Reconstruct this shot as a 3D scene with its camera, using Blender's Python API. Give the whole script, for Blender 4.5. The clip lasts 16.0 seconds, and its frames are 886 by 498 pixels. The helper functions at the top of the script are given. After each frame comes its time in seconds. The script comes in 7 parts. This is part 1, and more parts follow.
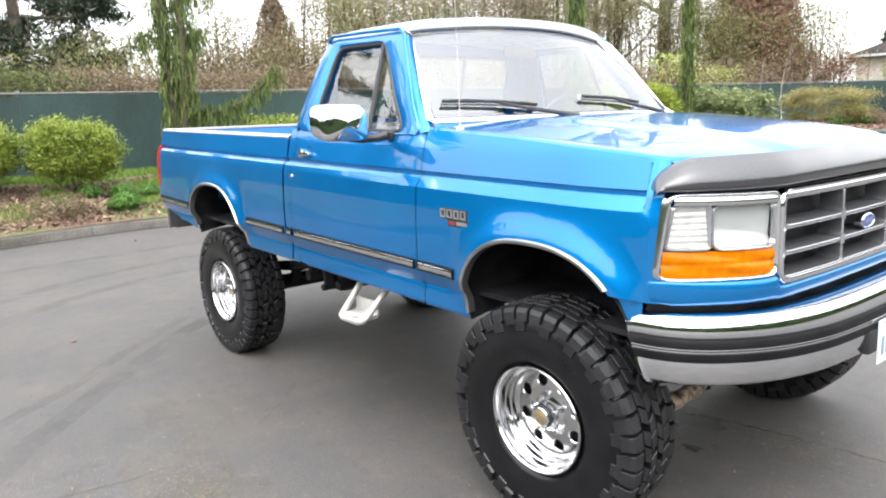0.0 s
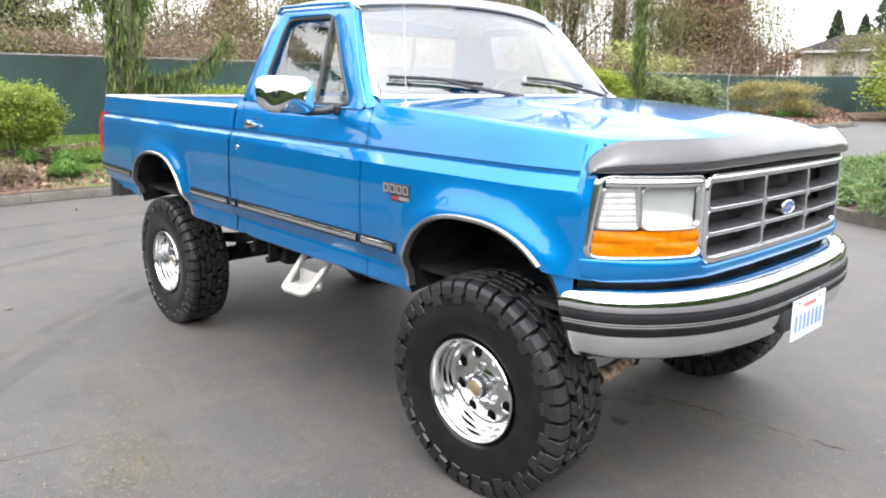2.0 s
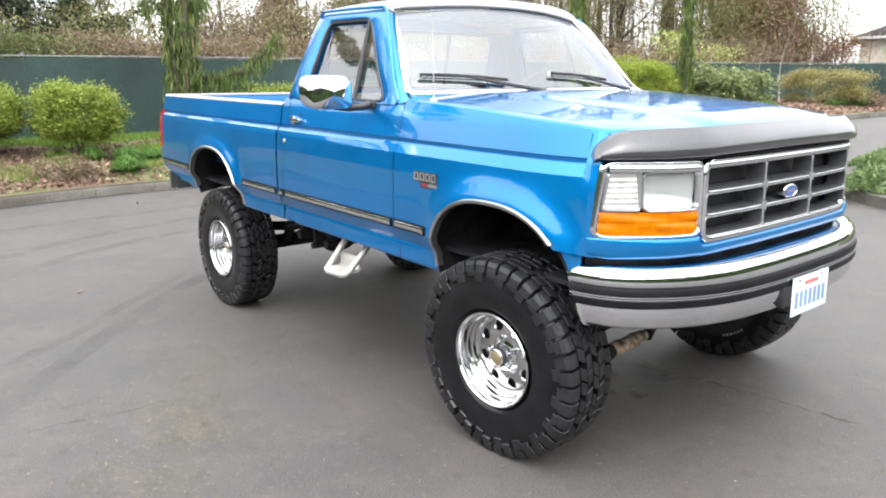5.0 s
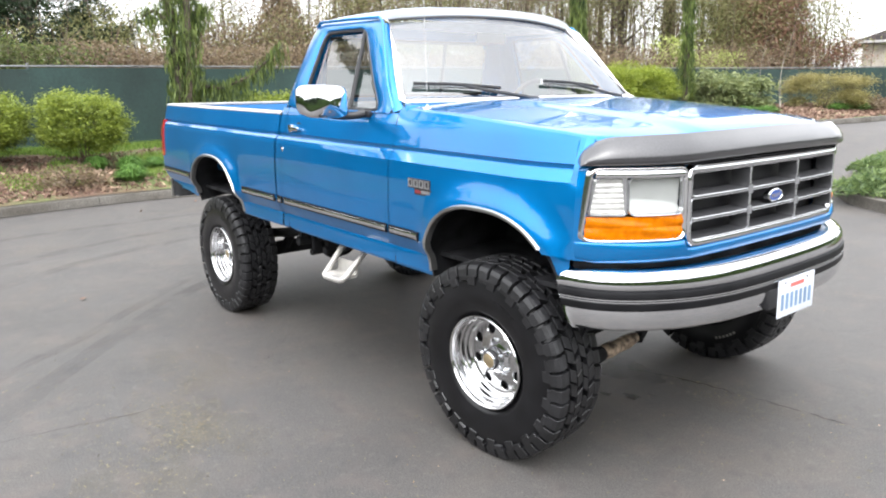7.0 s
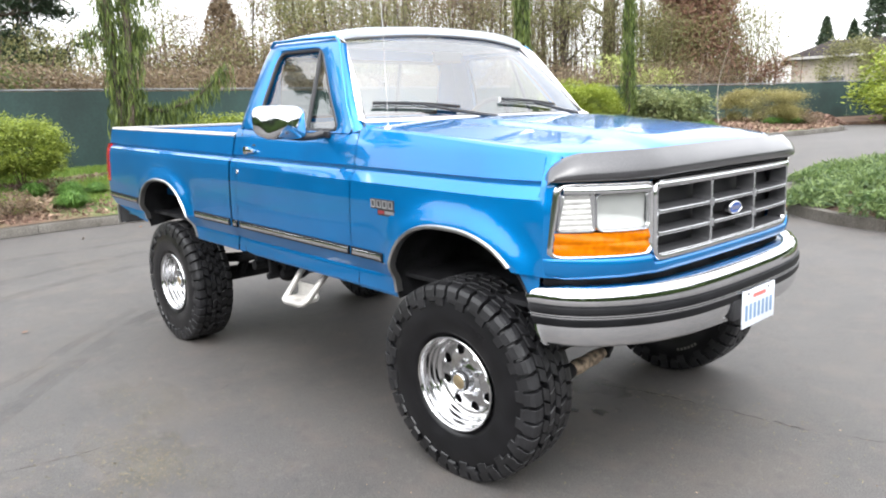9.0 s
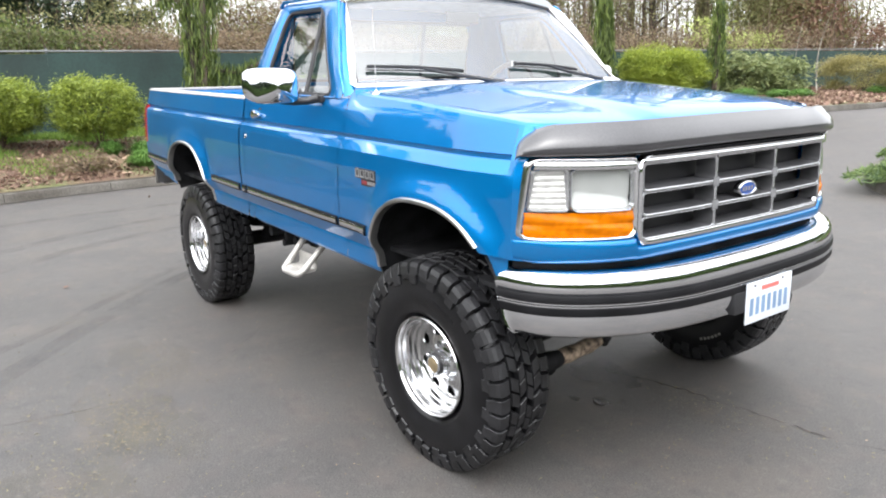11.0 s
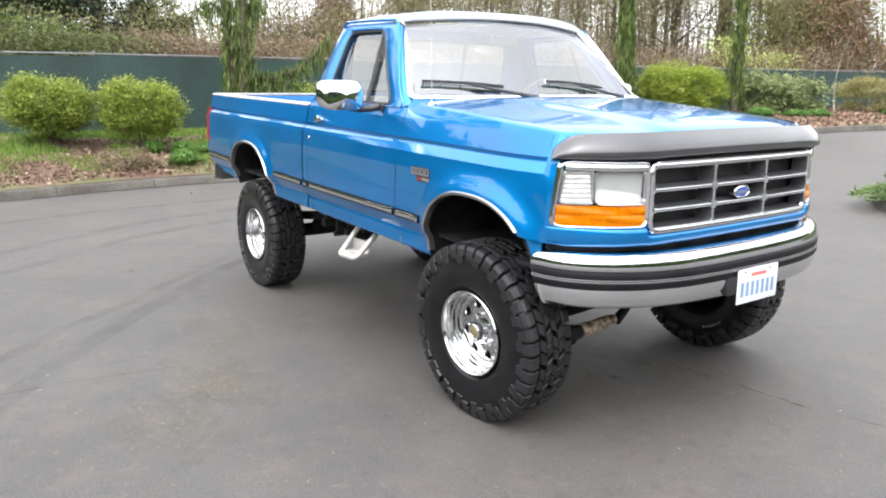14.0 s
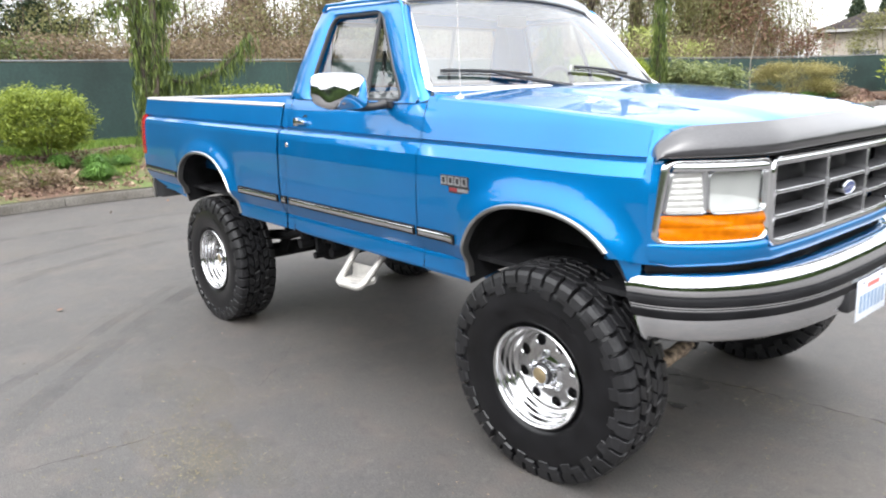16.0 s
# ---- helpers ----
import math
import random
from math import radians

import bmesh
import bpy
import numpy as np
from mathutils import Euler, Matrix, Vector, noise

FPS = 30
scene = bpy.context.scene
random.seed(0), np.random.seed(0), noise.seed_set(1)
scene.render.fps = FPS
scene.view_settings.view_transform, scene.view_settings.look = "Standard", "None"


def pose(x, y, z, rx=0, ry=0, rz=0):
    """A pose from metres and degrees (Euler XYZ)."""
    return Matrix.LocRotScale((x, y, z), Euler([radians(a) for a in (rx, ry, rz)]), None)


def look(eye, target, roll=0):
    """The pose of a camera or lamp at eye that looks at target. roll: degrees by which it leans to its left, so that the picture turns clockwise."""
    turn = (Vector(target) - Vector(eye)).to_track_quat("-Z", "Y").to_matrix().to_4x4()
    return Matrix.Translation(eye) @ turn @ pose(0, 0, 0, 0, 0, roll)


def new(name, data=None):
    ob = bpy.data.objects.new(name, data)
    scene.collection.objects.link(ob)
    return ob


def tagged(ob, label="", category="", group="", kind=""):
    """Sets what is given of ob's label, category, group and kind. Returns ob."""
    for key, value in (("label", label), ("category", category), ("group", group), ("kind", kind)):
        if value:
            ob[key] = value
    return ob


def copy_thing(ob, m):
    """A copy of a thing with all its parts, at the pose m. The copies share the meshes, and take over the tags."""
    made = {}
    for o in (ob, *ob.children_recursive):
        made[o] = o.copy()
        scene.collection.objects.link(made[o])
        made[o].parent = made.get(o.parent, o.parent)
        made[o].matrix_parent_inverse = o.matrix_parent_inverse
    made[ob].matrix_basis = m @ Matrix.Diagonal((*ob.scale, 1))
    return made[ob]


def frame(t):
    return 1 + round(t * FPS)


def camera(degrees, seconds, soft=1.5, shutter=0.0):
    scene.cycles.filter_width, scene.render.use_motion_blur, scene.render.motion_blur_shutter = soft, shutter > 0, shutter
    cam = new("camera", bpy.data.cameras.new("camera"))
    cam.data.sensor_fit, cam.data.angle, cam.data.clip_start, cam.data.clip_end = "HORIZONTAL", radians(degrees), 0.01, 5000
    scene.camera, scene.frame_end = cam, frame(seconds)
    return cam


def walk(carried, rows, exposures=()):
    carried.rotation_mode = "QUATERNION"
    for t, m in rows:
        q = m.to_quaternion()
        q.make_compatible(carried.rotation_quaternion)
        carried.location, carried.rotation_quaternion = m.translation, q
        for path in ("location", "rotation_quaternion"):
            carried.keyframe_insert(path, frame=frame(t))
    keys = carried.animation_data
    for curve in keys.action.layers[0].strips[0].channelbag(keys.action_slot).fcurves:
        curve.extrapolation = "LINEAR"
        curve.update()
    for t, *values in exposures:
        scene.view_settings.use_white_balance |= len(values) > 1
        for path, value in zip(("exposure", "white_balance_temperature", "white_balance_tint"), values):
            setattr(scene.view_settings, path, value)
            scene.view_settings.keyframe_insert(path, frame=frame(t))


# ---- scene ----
cam = camera(62.7, 16.0, soft=2.0, shutter=0.5)
PATH = [
    (0, (1.743, -2.829, 1.523), (0.212, -1.59, 1.174), -2.4),
    (0.5, (1.773, -2.842, 1.515), (0.252, -1.598, 1.143), -1.1),
    (1, (1.787, -2.836, 1.51), (0.296, -1.559, 1.129), -0.9),
    (1.5, (1.818, -2.832, 1.505), (0.373, -1.504, 1.12), -0.9),
    (2, (1.818, -2.839, 1.512), (0.381, -1.508, 1.106), -0.1),
    (2.5, (1.816, -2.834, 1.51), (0.369, -1.523, 1.078), -1.4),
    (3, (1.818, -2.828, 1.507), (0.364, -1.526, 1.07), -1.5),
    (3.5, (1.839, -2.855, 1.511), (0.319, -1.626, 1.086), -1.5),
    (4, (1.932, -2.936, 1.512), (0.427, -1.691, 1.084), -0.9),
    (6.5, (2.177, -2.956, 1.531), (0.625, -1.762, 1.123), -1.2),
    (7, (2.175, -2.956, 1.527), (0.643, -1.735, 1.123), -1.4),
    (7.5, (2.176, -2.954, 1.53), (0.652, -1.723, 1.128), -1.8),
    (8, (2.175, -2.951, 1.528), (0.653, -1.718, 1.127), -1.6),
    (8.5, (2.132, -2.977, 1.53), (0.637, -1.707, 1.14), -1.2),
    (9, (2.095, -2.981, 1.526), (0.648, -1.648, 1.169), -2.2),
    (9.5, (2.172, -2.862, 1.529), (0.682, -1.585, 1.144), -1.1),
    (9.7, (2.205, -2.81, 1.523), (0.674, -1.593, 1.103), -1.5),
    (11.8, (2.242, -2.458, 1.517), (0.636, -1.347, 1.085), -0.9),
    (12, (2.276, -2.463, 1.521), (0.66, -1.366, 1.092), -0.5),
    (12.5, (2.415, -2.538, 1.521), (0.8, -1.45, 1.065), -0.2),
    (13, (2.493, -2.737, 1.525), (0.916, -1.589, 1.085), -1.3),
    (13.5, (2.581, -2.871, 1.528), (0.994, -1.708, 1.171), 0.4),
    (14, (2.621, -2.975, 1.536), (1.011, -1.864, 1.119), -0.0),
    (14.5, (2.488, -3.081, 1.526), (0.931, -1.872, 1.189), 0.2),
    (15, (2.261, -3.121, 1.524), (0.774, -1.831, 1.176), -0.4),
    (15.5, (2.01, -3.013, 1.524), (0.522, -1.739, 1.119), -1.6),
    (16, (1.733, -2.989, 1.514), (0.265, -1.698, 1.09), -2.0),
]
walk(cam, [(t, look(eye, target, roll)) for t, eye, target, roll in PATH], [(0.0, 1.66), (3.5, 1.64), (7.0, 1.56), (9.0, 1.55), (12.5, 1.47), (14.5, 1.56), (16.0, 1.52)])

# ---- world, sun, exposure ----
world = bpy.data.worlds.new("overcast_sky")
scene.world = world
world.use_nodes = True
wn = world.node_tree.nodes
sky = wn.new("ShaderNodeTexSky")
sky.sky_type = "NISHITA"
sky.sun_disc = False
sky.sun_elevation, sky.sun_rotation = radians(55), radians(140)
hs = wn.new("ShaderNodeHueSaturation")
hs.inputs["Saturation"].default_value = 0.12
world.node_tree.links.new(sky.outputs[0], hs.inputs["Color"])
# overcast: brighter overhead than at the horizon
geo = wn.new("ShaderNodeTexCoord")
sep = wn.new("ShaderNodeSeparateXYZ")
rise = wn.new("ShaderNodeMapRange")
rise.inputs[1].default_value, rise.inputs[2].default_value = 0.0, 1.0
rise.inputs[3].default_value, rise.inputs[4].default_value = 0.69, 3.08
over = wn.new("ShaderNodeVectorMath")
over.operation = "SCALE"
world.node_tree.links.new(geo.outputs["Generated"], sep.inputs[0])
world.node_tree.links.new(sep.outputs[2], rise.inputs[0])
world.node_tree.links.new(hs.outputs[0], over.inputs[0])
world.node_tree.links.new(rise.outputs[0], over.inputs["Scale"])
world.node_tree.links.new(over.outputs[0], wn["Background"].inputs[0])
wn["Background"].inputs[1].default_value = 0.156
sun = new("sun", bpy.data.lights.new("sun", "SUN"))
sun.data.energy, sun.data.angle, sun.data.color = 0.5, radians(170), (1.0, 0.97, 0.93)
sun.matrix_world = look((2.5, -4, 12), (0, 0, 0))


# ---- materials ----
def mat(name, color, rough=0.5, metal=0.0, spread=0.08, scale=6.0, bump=0.0, bump_scale=60.0, coat=0.0, second=None, fine=0.0, trans=0.0, ior=1.5, alpha=1.0, spec=0.5, coat_ior=1.5):
    """A procedural surface: base colour that varies at a coarse and a fine scale, with relief."""
    m = bpy.data.materials.new(name)
    m.use_nodes = True
    nt = m.node_tree
    b = nt.nodes["Principled BSDF"]
    b.inputs["Roughness"].default_value = rough
    b.inputs["Metallic"].default_value = metal
    b.inputs["Coat Weight"].default_value = coat
    b.inputs["Coat Roughness"].default_value = 0.03
    b.inputs["Coat IOR"].default_value = coat_ior
    b.inputs["Specular IOR Level"].default_value = spec
    b.inputs["Transmission Weight"].default_value = trans
    b.inputs["IOR"].default_value = ior
    b.inputs["Alpha"].default_value = alpha
    tc = nt.nodes.new("ShaderNodeTexCoord")
    c2 = second or tuple(min(1.0, c * (1 + 3 * spread)) for c in color)
    c1 = color if second else tuple(c * (1 - 2 * spread) for c in color)
    n1 = nt.nodes.new("ShaderNodeTexNoise")
    n1.inputs["Scale"].default_value = scale
    n1.inputs["Detail"].default_value = 6
    nt.links.new(tc.outputs["Object"], n1.inputs["Vector"])
    ramp = nt.nodes.new("ShaderNodeMix")
    ramp.data_type = "RGBA"
    ramp.inputs[6].default_value = (*c1, 1)
    ramp.inputs[7].default_value = (*c2, 1)
    rmp = nt.nodes.new("ShaderNodeMapRange")
    rmp.inputs[1].default_value, rmp.inputs[2].default_value = 0.35, 0.65
    nt.links.new(n1.outputs[0], rmp.inputs[0])
    nt.links.new(rmp.outputs[0], ramp.inputs[0])
    out = ramp.outputs[2]
    if fine:
        n2 = nt.nodes.new("ShaderNodeTexNoise")
        n2.inputs["Scale"].default_value = bump_scale
        n2.inputs["Detail"].default_value = 3
        nt.links.new(tc.outputs["Object"], n2.inputs["Vector"])
        mr = nt.nodes.new("ShaderNodeMapRange")
        mr.inputs[1].default_value, mr.inputs[2].default_value = 0.3, 0.7
        mr.inputs[3].default_value, mr.inputs[4].default_value = 1 - fine, 1 + fine
        nt.links.new(n2.outputs[0], mr.inputs[0])
        mul = nt.nodes.new("ShaderNodeVectorMath")
        mul.operation = "SCALE"
        nt.links.new(out, mul.inputs[0])
        nt.links.new(mr.outputs[0], mul.inputs["Scale"])
        out = mul.outputs[0]
    nt.links.new(out, b.inputs["Base Color"])
    if bump:
        n3 = nt.nodes.new("ShaderNodeTexNoise")
        n3.inputs["Scale"].default_value = bump_scale
        n3.inputs["Detail"].default_value = 4
        nt.links.new(tc.outputs["Object"], n3.inputs["Vector"])
        bp = nt.nodes.new("ShaderNodeBump")
        bp.inputs["Strength"].default_value = bump
        bp.inputs["Distance"].default_value = 0.01
        nt.links.new(n3.outputs[0], bp.inputs["Height"])
        nt.links.new(bp.outputs[0], b.inputs["Normal"])
    return m


def leaf_mat(name, a, b_, rough=0.55, translucent=0.35):
    """Foliage whose colour varies from leaf to leaf."""
    m = bpy.data.materials.new(name)
    m.use_nodes = True
    nt = m.node_tree
    b = nt.nodes["Principled BSDF"]
    b.inputs["Roughness"].default_value = rough
    g = nt.nodes.new("ShaderNodeNewGeometry")
    mix = nt.nodes.new("ShaderNodeMix")
    mix.data_type = "RGBA"
    mix.inputs[6].default_value = (*a, 1)
    mix.inputs[7].default_value = (*b_, 1)
    nt.links.new(g.outputs["Random Per Island"], mix.inputs[0])
    nt.links.new(mix.outputs[2], b.inputs["Base Color"])
    if translucent:
        tr = nt.nodes.new("ShaderNodeBsdfTranslucent")
        nt.links.new(mix.outputs[2], tr.inputs["Color"])
        ms = nt.nodes.new("ShaderNodeMixShader")
        ms.inputs[0].default_value = translucent
        nt.links.new(b.outputs[0], ms.inputs[1])
        nt.links.new(tr.outputs[0], ms.inputs[2])
        nt.links.new(ms.outputs[0], nt.nodes["Material Output"].inputs["Surface"])
    return m


PAINT = mat("blue_metallic_paint", (0.0010, 0.152, 0.415), 0.35, 0.66, 0.03, 1.5, coat=1.0, fine=0.05, bump_scale=900, spec=0.0, coat_ior=1.5)
CHROME = mat("chrome", (0.68, 0.69, 0.71), 0.06, 1.0, 0.02, 4)
ALLOY = mat("polished_alloy", (0.55, 0.55, 0.555), 0.15, 1.0, 0.04, 9, bump=0.02, bump_scale=40)
JOINT = mat("satin_joint", (0.20, 0.203, 0.21), 0.5, 0.2)
REFLECT = mat("lamp_reflector", (0.40, 0.405, 0.40), 0.40, 0.25, 0.03, 9)
CELL_GREY = mat("grille_grey", (0.050, 0.050, 0.053), 0.42, 0.0, 0.06, 12)
SILVER = mat("silver_grille_paint", (0.52, 0.525, 0.54), 0.22, 0.85, 0.04, 8)
GREY_PLASTIC = mat("grey_plastic", (0.075, 0.075, 0.08), 0.45, 0.0, 0.06, 12)
BLACK_PLASTIC = mat("black_plastic", (0.018, 0.018, 0.02), 0.45, 0.0, 0.1, 14, bump=0.05, bump_scale=200)
BLACK_RUBBER = mat("black_rubber_strip", (0.009, 0.009, 0.010), 0.45, 0.0, 0.08, 10, spec=0.12)
TYRE = mat("tyre_rubber", (0.0048, 0.0048, 0.0056), 0.28, 0.0, 0.15, 9, bump=0.08, bump_scale=120, spec=0.34)
SIDE_MARK = mat("worn_white_lettering", (0.13, 0.125, 0.115), 0.6)
TREAD = mat("tread_rubber", (0.0082, 0.0082, 0.0092), 0.44, 0.0, 0.2, 11, bump=0.15, bump_scale=90, spec=0.48)
UNDER = mat("underbody_black", (0.011, 0.011, 0.012), 0.75, 0.0, 0.3, 8, bump=0.2, bump_scale=50, spec=0.18)
RUST = mat("rusty_steel", (0.055, 0.038, 0.027), 0.75, 0.2, 0.3, 26, bump=0.5, bump_scale=60, second=(0.52, 0.40, 0.29))
DEFLECT = mat("smoked_acrylic", (0.030, 0.029, 0.032), 0.30, 0.0, 0.06, 3, coat=0.8, fine=0.2, bump_scale=150)
WHITE_CAP = mat("white_rail_cap", (0.36, 0.35, 0.34), 0.45, 0.0, 0.05, 6, bump=0.05)
AMBER = mat("amber_lens", (0.45, 0.120, 0.0002), 0.22, 0.0, 0.06, 30, spec=0.16)
LENS = mat("clear_lens", (0.42, 0.42, 0.40), 0.18, 0.2, 0.08, 22, coat=0.4)
RED_LENS = mat("red_lens", (0.30, 0.008, 0.012), 0.15, 0.0, 0.05, 20, coat=0.7)
PLATE = mat("plate_white", (0.62, 0.65, 0.70), 0.4, 0.0, 0.03, 8)
PLATE_INK = mat("plate_ink", (0.16, 0.25, 0.38), 0.5)
PLATE_RED = mat("plate_red", (0.55, 0.14, 0.12), 0.5)
BADGE_GREY = mat("badge_metal", (0.24, 0.243, 0.25), 0.35, 0.5)
BADGE_RED = mat("badge_red", (0.16, 0.02, 0.025), 0.4)
OVAL_BLUE = mat("badge_blue", (0.02, 0.07, 0.30), 0.25, coat=0.8)
GOLD = mat("gold_cap", (0.45, 0.36, 0.22), 0.3, 0.8, 0.1, 30)
HEADLINER = mat("grey_trim_cloth", (0.58, 0.58, 0.58), 0.9, 0.0, 0.08, 20, bump=0.2)
SEAT = mat("seat_cloth", (0.22, 0.225, 0.24), 0.9, 0.0, 0.1, 20, bump=0.3)
SUSP_BLUE = mat("blue_suspension_paint", (0.02, 0.16, 0.42), 0.4, 0.0, 0.1, 10)
LIP = mat("dulled_arch_moulding", (0.38, 0.375, 0.365), 0.28, 0.9, 0.06, 8)
STEP_METAL = mat("pale_step_metal", (0.40, 0.385, 0.36), 0.42, 0.35, 0.12, 9, bump=0.1, bump_scale=80)
BEZEL = mat("chromed_plastic", (0.70, 0.705, 0.715), 0.16, 1.0, 0.03, 9)
# trim in near white: the sky's reflection is put into the base colour
SKY_WHITE_TRIM = mat("sky_white_windscreen_trim", (0.84, 0.845, 0.85), 0.38, 0.12, 0.02, 6)
TAG = mat("antenna_white", (0.5, 0.5, 0.5), 0.4)


def glass_mat(name, tint, weight):
    """Thin glass: clear mostly, with a true mirror film at its gloss."""
    m = bpy.data.materials.new(name)
    m.use_nodes = True
    nt = m.node_tree
    nt.nodes.remove(nt.nodes["Principled BSDF"])
    t = nt.nodes.new("ShaderNodeBsdfTransparent")
    t.inputs["Color"].default_value = (*tint, 1)
    g = nt.nodes.new("ShaderNodeBsdfGlossy")
    g.inputs["Roughness"].default_value = 0.015
    lw = nt.nodes.new("ShaderNodeLayerWeight")
    lw.inputs["Blend"].default_value = 0.5
    p5 = nt.nodes.new("ShaderNodeMath")
    p5.operation = "POWER"
    p5.inputs[1].default_value = 5.0
    nt.links.new(lw.outputs["Facing"], p5.inputs[0])
    f = nt.nodes.new("ShaderNodeMapRange")
    f.inputs[3].default_value = ((weight - 1) / (weight + 1)) ** 2
    nt.links.new(p5.outputs[0], f.inputs[0])
    ms = nt.nodes.new("ShaderNodeMixShader")
    nt.links.new(f.outputs[0], ms.inputs[0])
    nt.links.new(t.outputs[0], ms.inputs[1])
    nt.links.new(g.outputs[0], ms.inputs[2])
    nt.links.new(ms.outputs[0], nt.nodes["Material Output"].inputs["Surface"])
    return m


GLASS = glass_mat("window_glass", (0.80, 0.84, 0.83), 2.4)
WINDSHIELD = glass_mat("windshield_glass", (0.90, 0.94, 0.93), 2.9)
LAMP_GLASS = glass_mat("lamp_glass", (0.95, 0.96, 0.95), 1.5)


# ---- building helpers ----
RAKE = 0.033


def part(name, bm, material, parent=None, label="", smooth=True, rake=False, kind="", category="", sharp=40, group=""):
    """Link a bmesh as one mesh object."""
    if rake:
        for v in bm.verts:
            v.co.z -= RAKE * v.co.x
    me = bpy.data.meshes.new(name)
    bmesh.ops.recalc_face_normals(bm, faces=bm.faces)
    if smooth:
        lim = math.radians(sharp)
        for f in bm.faces:
            f.smooth = True
        for e in bm.edges:
            if len(e.link_faces) == 2 and e.calc_face_angle(0) > lim:
                e.smooth = False
    bm.to_mesh(me)
    bm.free()
    me.materials.append(material)
    ob = new(name, me)
    ob.parent = parent
    return tagged(ob, label, category, group, kind)


def raw(name, verts, faces, material, parent=None, label="", kind="", category="", smooth=False, group=""):
    me = bpy.data.meshes.new(name)
    me.from_pydata([tuple(map(float, v)) for v in verts], [], faces)
    if smooth:
        me.polygons.foreach_set("use_smooth", [True] * len(me.polygons))
    me.materials.append(material)
    ob = new(name, me)
    ob.parent = parent
    return tagged(ob, label, category, group, kind)


def thing(name, label, category, group="", kind="", at=(0, 0, 0)):
    e = new(name)
    e.empty_display_size = 0.1
    e.matrix_basis = Matrix.Translation(at)
    return tagged(e, label, category, group, kind)


def sheet(rows, thick=0.0, closed=False, bm=None, inward=None):
    """A surface through rows of points; thick gives it a second skin along its normals."""
    bm = bm or bmesh.new()
    grid = [[bm.verts.new(p) for p in row] for row in rows]
    faces = []
    for a, b in zip(grid, grid[1:]):
        n = len(a)
        for i in range(n if closed else n - 1):
            q = (a[i], a[(i + 1) % n], b[(i + 1) % n], b[i])
            faces.append(bm.faces.new(q))
    if thick:
        bm.normal_update()
        bmesh.ops.solidify(bm, geom=faces, thickness=thick)
    return bm


def box(x0, x1, y0, y1, z0, z1, bevel=0.0, bm=None, seg=2):
    bm = bm or bmesh.new()
    r = bmesh.ops.create_cube(bm, size=1)
    vs = r["verts"]
    for v in vs:
        v.co = ((x0 + x1) / 2 + v.co.x * (x1 - x0), (y0 + y1) / 2 + v.co.y * (y1 - y0), (z0 + z1) / 2 + v.co.z * (z1 - z0))
    if bevel:
        es = list({e for v in vs for e in v.link_edges})
        bmesh.ops.bevel(bm, geom=es, offset=bevel, segments=seg, affect="EDGES", profile=0.6)
    return bm


def lathe(profile, steps=48, axis="y", centre=(0, 0, 0), bm=None, closed=False):
    """Turn (along, radius) points about an axis."""
    bm = bm or bmesh.new()
    rows = []
    for k in range(steps):
        a = 2 * math.pi * k / steps
        c, s = math.cos(a), math.sin(a)
        row = []
        for u, r in profile:
            p = {"y": (r * c, u, r * s), "x": (u, r * c, r * s), "z": (r * c, r * s, u)}[axis]
            row.append((p[0] + centre[0], p[1] + centre[1], p[2] + centre[2]))
        rows.append(row)
    rows.append(rows[0])
    bm = sheet(rows, bm=bm)
    bmesh.ops.remove_doubles(bm, verts=bm.verts, dist=1e-6)
    return bm


def tube(path, radius, seg=8, bm=None, closed=False):
    """A round bar along a path; radius may be a list."""
    bm = bm or bmesh.new()
    pts = [Vector(p) for p in path]
    n = len(pts)
    rr = radius if isinstance(radius, (list, tuple)) else [radius] * n
    ring = []
    up = Vector((0.0, 0.0, 1.0))
    prev = None
    for i, p in enumerate(pts):
        if closed:
            d = pts[(i + 1) % n] - pts[i - 1]
        else:
            d = pts[min(i + 1, n - 1)] - pts[max(i - 1, 0)]
        d.normalize()
        ref = prev if prev is not None else (up if abs(d.z) < 0.9 else Vector((1, 0, 0)))
        u = (ref - d * ref.dot(d)).normalized()
        prev = u
        w = d.cross(u)
        ring.append([bm.verts.new(p + (u * math.cos(2 * math.pi * k / seg) + w * math.sin(2 * math.pi * k / seg)) * rr[i]) for k in range(seg)])
    for i in range(n if closed else n - 1):
        a, b = ring[i], ring[(i + 1) % n]
        for k in range(seg):
            bm.faces.new((a[k], a[(k + 1) % seg], b[(k + 1) % seg], b[k]))
    if not closed:
        bm.faces.new(ring[0][::-1])
        bm.faces.new(ring[-1])
    return bm


def lerp(x, xs, ys):
    return float(np.interp(x, xs, ys))

# ---- the truck ----
truck = thing("pickup_truck", "lifted bright blue pickup truck with chrome trim on asphalt", "pickup truck")

PZ = [0.70, 0.73, 0.795, 0.805, 0.865, 0.88, 1.00, 1.15, 1.228, 1.258, 1.272, 1.277, 1.289, 1.294, 1.40, 1.47]
PY = [0.950, 0.962, 0.955, 0.952, 0.984, 0.990, 0.994, 0.988, 0.981, 0.960, 0.950, 0.944, 0.944, 0.951, 0.925, 0.896]
ARCH_F = (-0.02, 0.395, 0.70, 0.385, 2.5)
ARCH_R = (-2.88, 0.415, 0.70, 0.38, 2.4)


def arch_r(x, z, a):
    cx, hw, zb, h, n = a
    return (abs((x - cx) / hw) ** n + (max(z - zb, 0) / h) ** n) ** (1 / n)


def arch_z(x, a):
    cx, hw, zb, h, n = a
    u = abs(x - cx) / hw
    return zb + h * (1 - u ** n) ** (1 / n) if u < 1 else -9


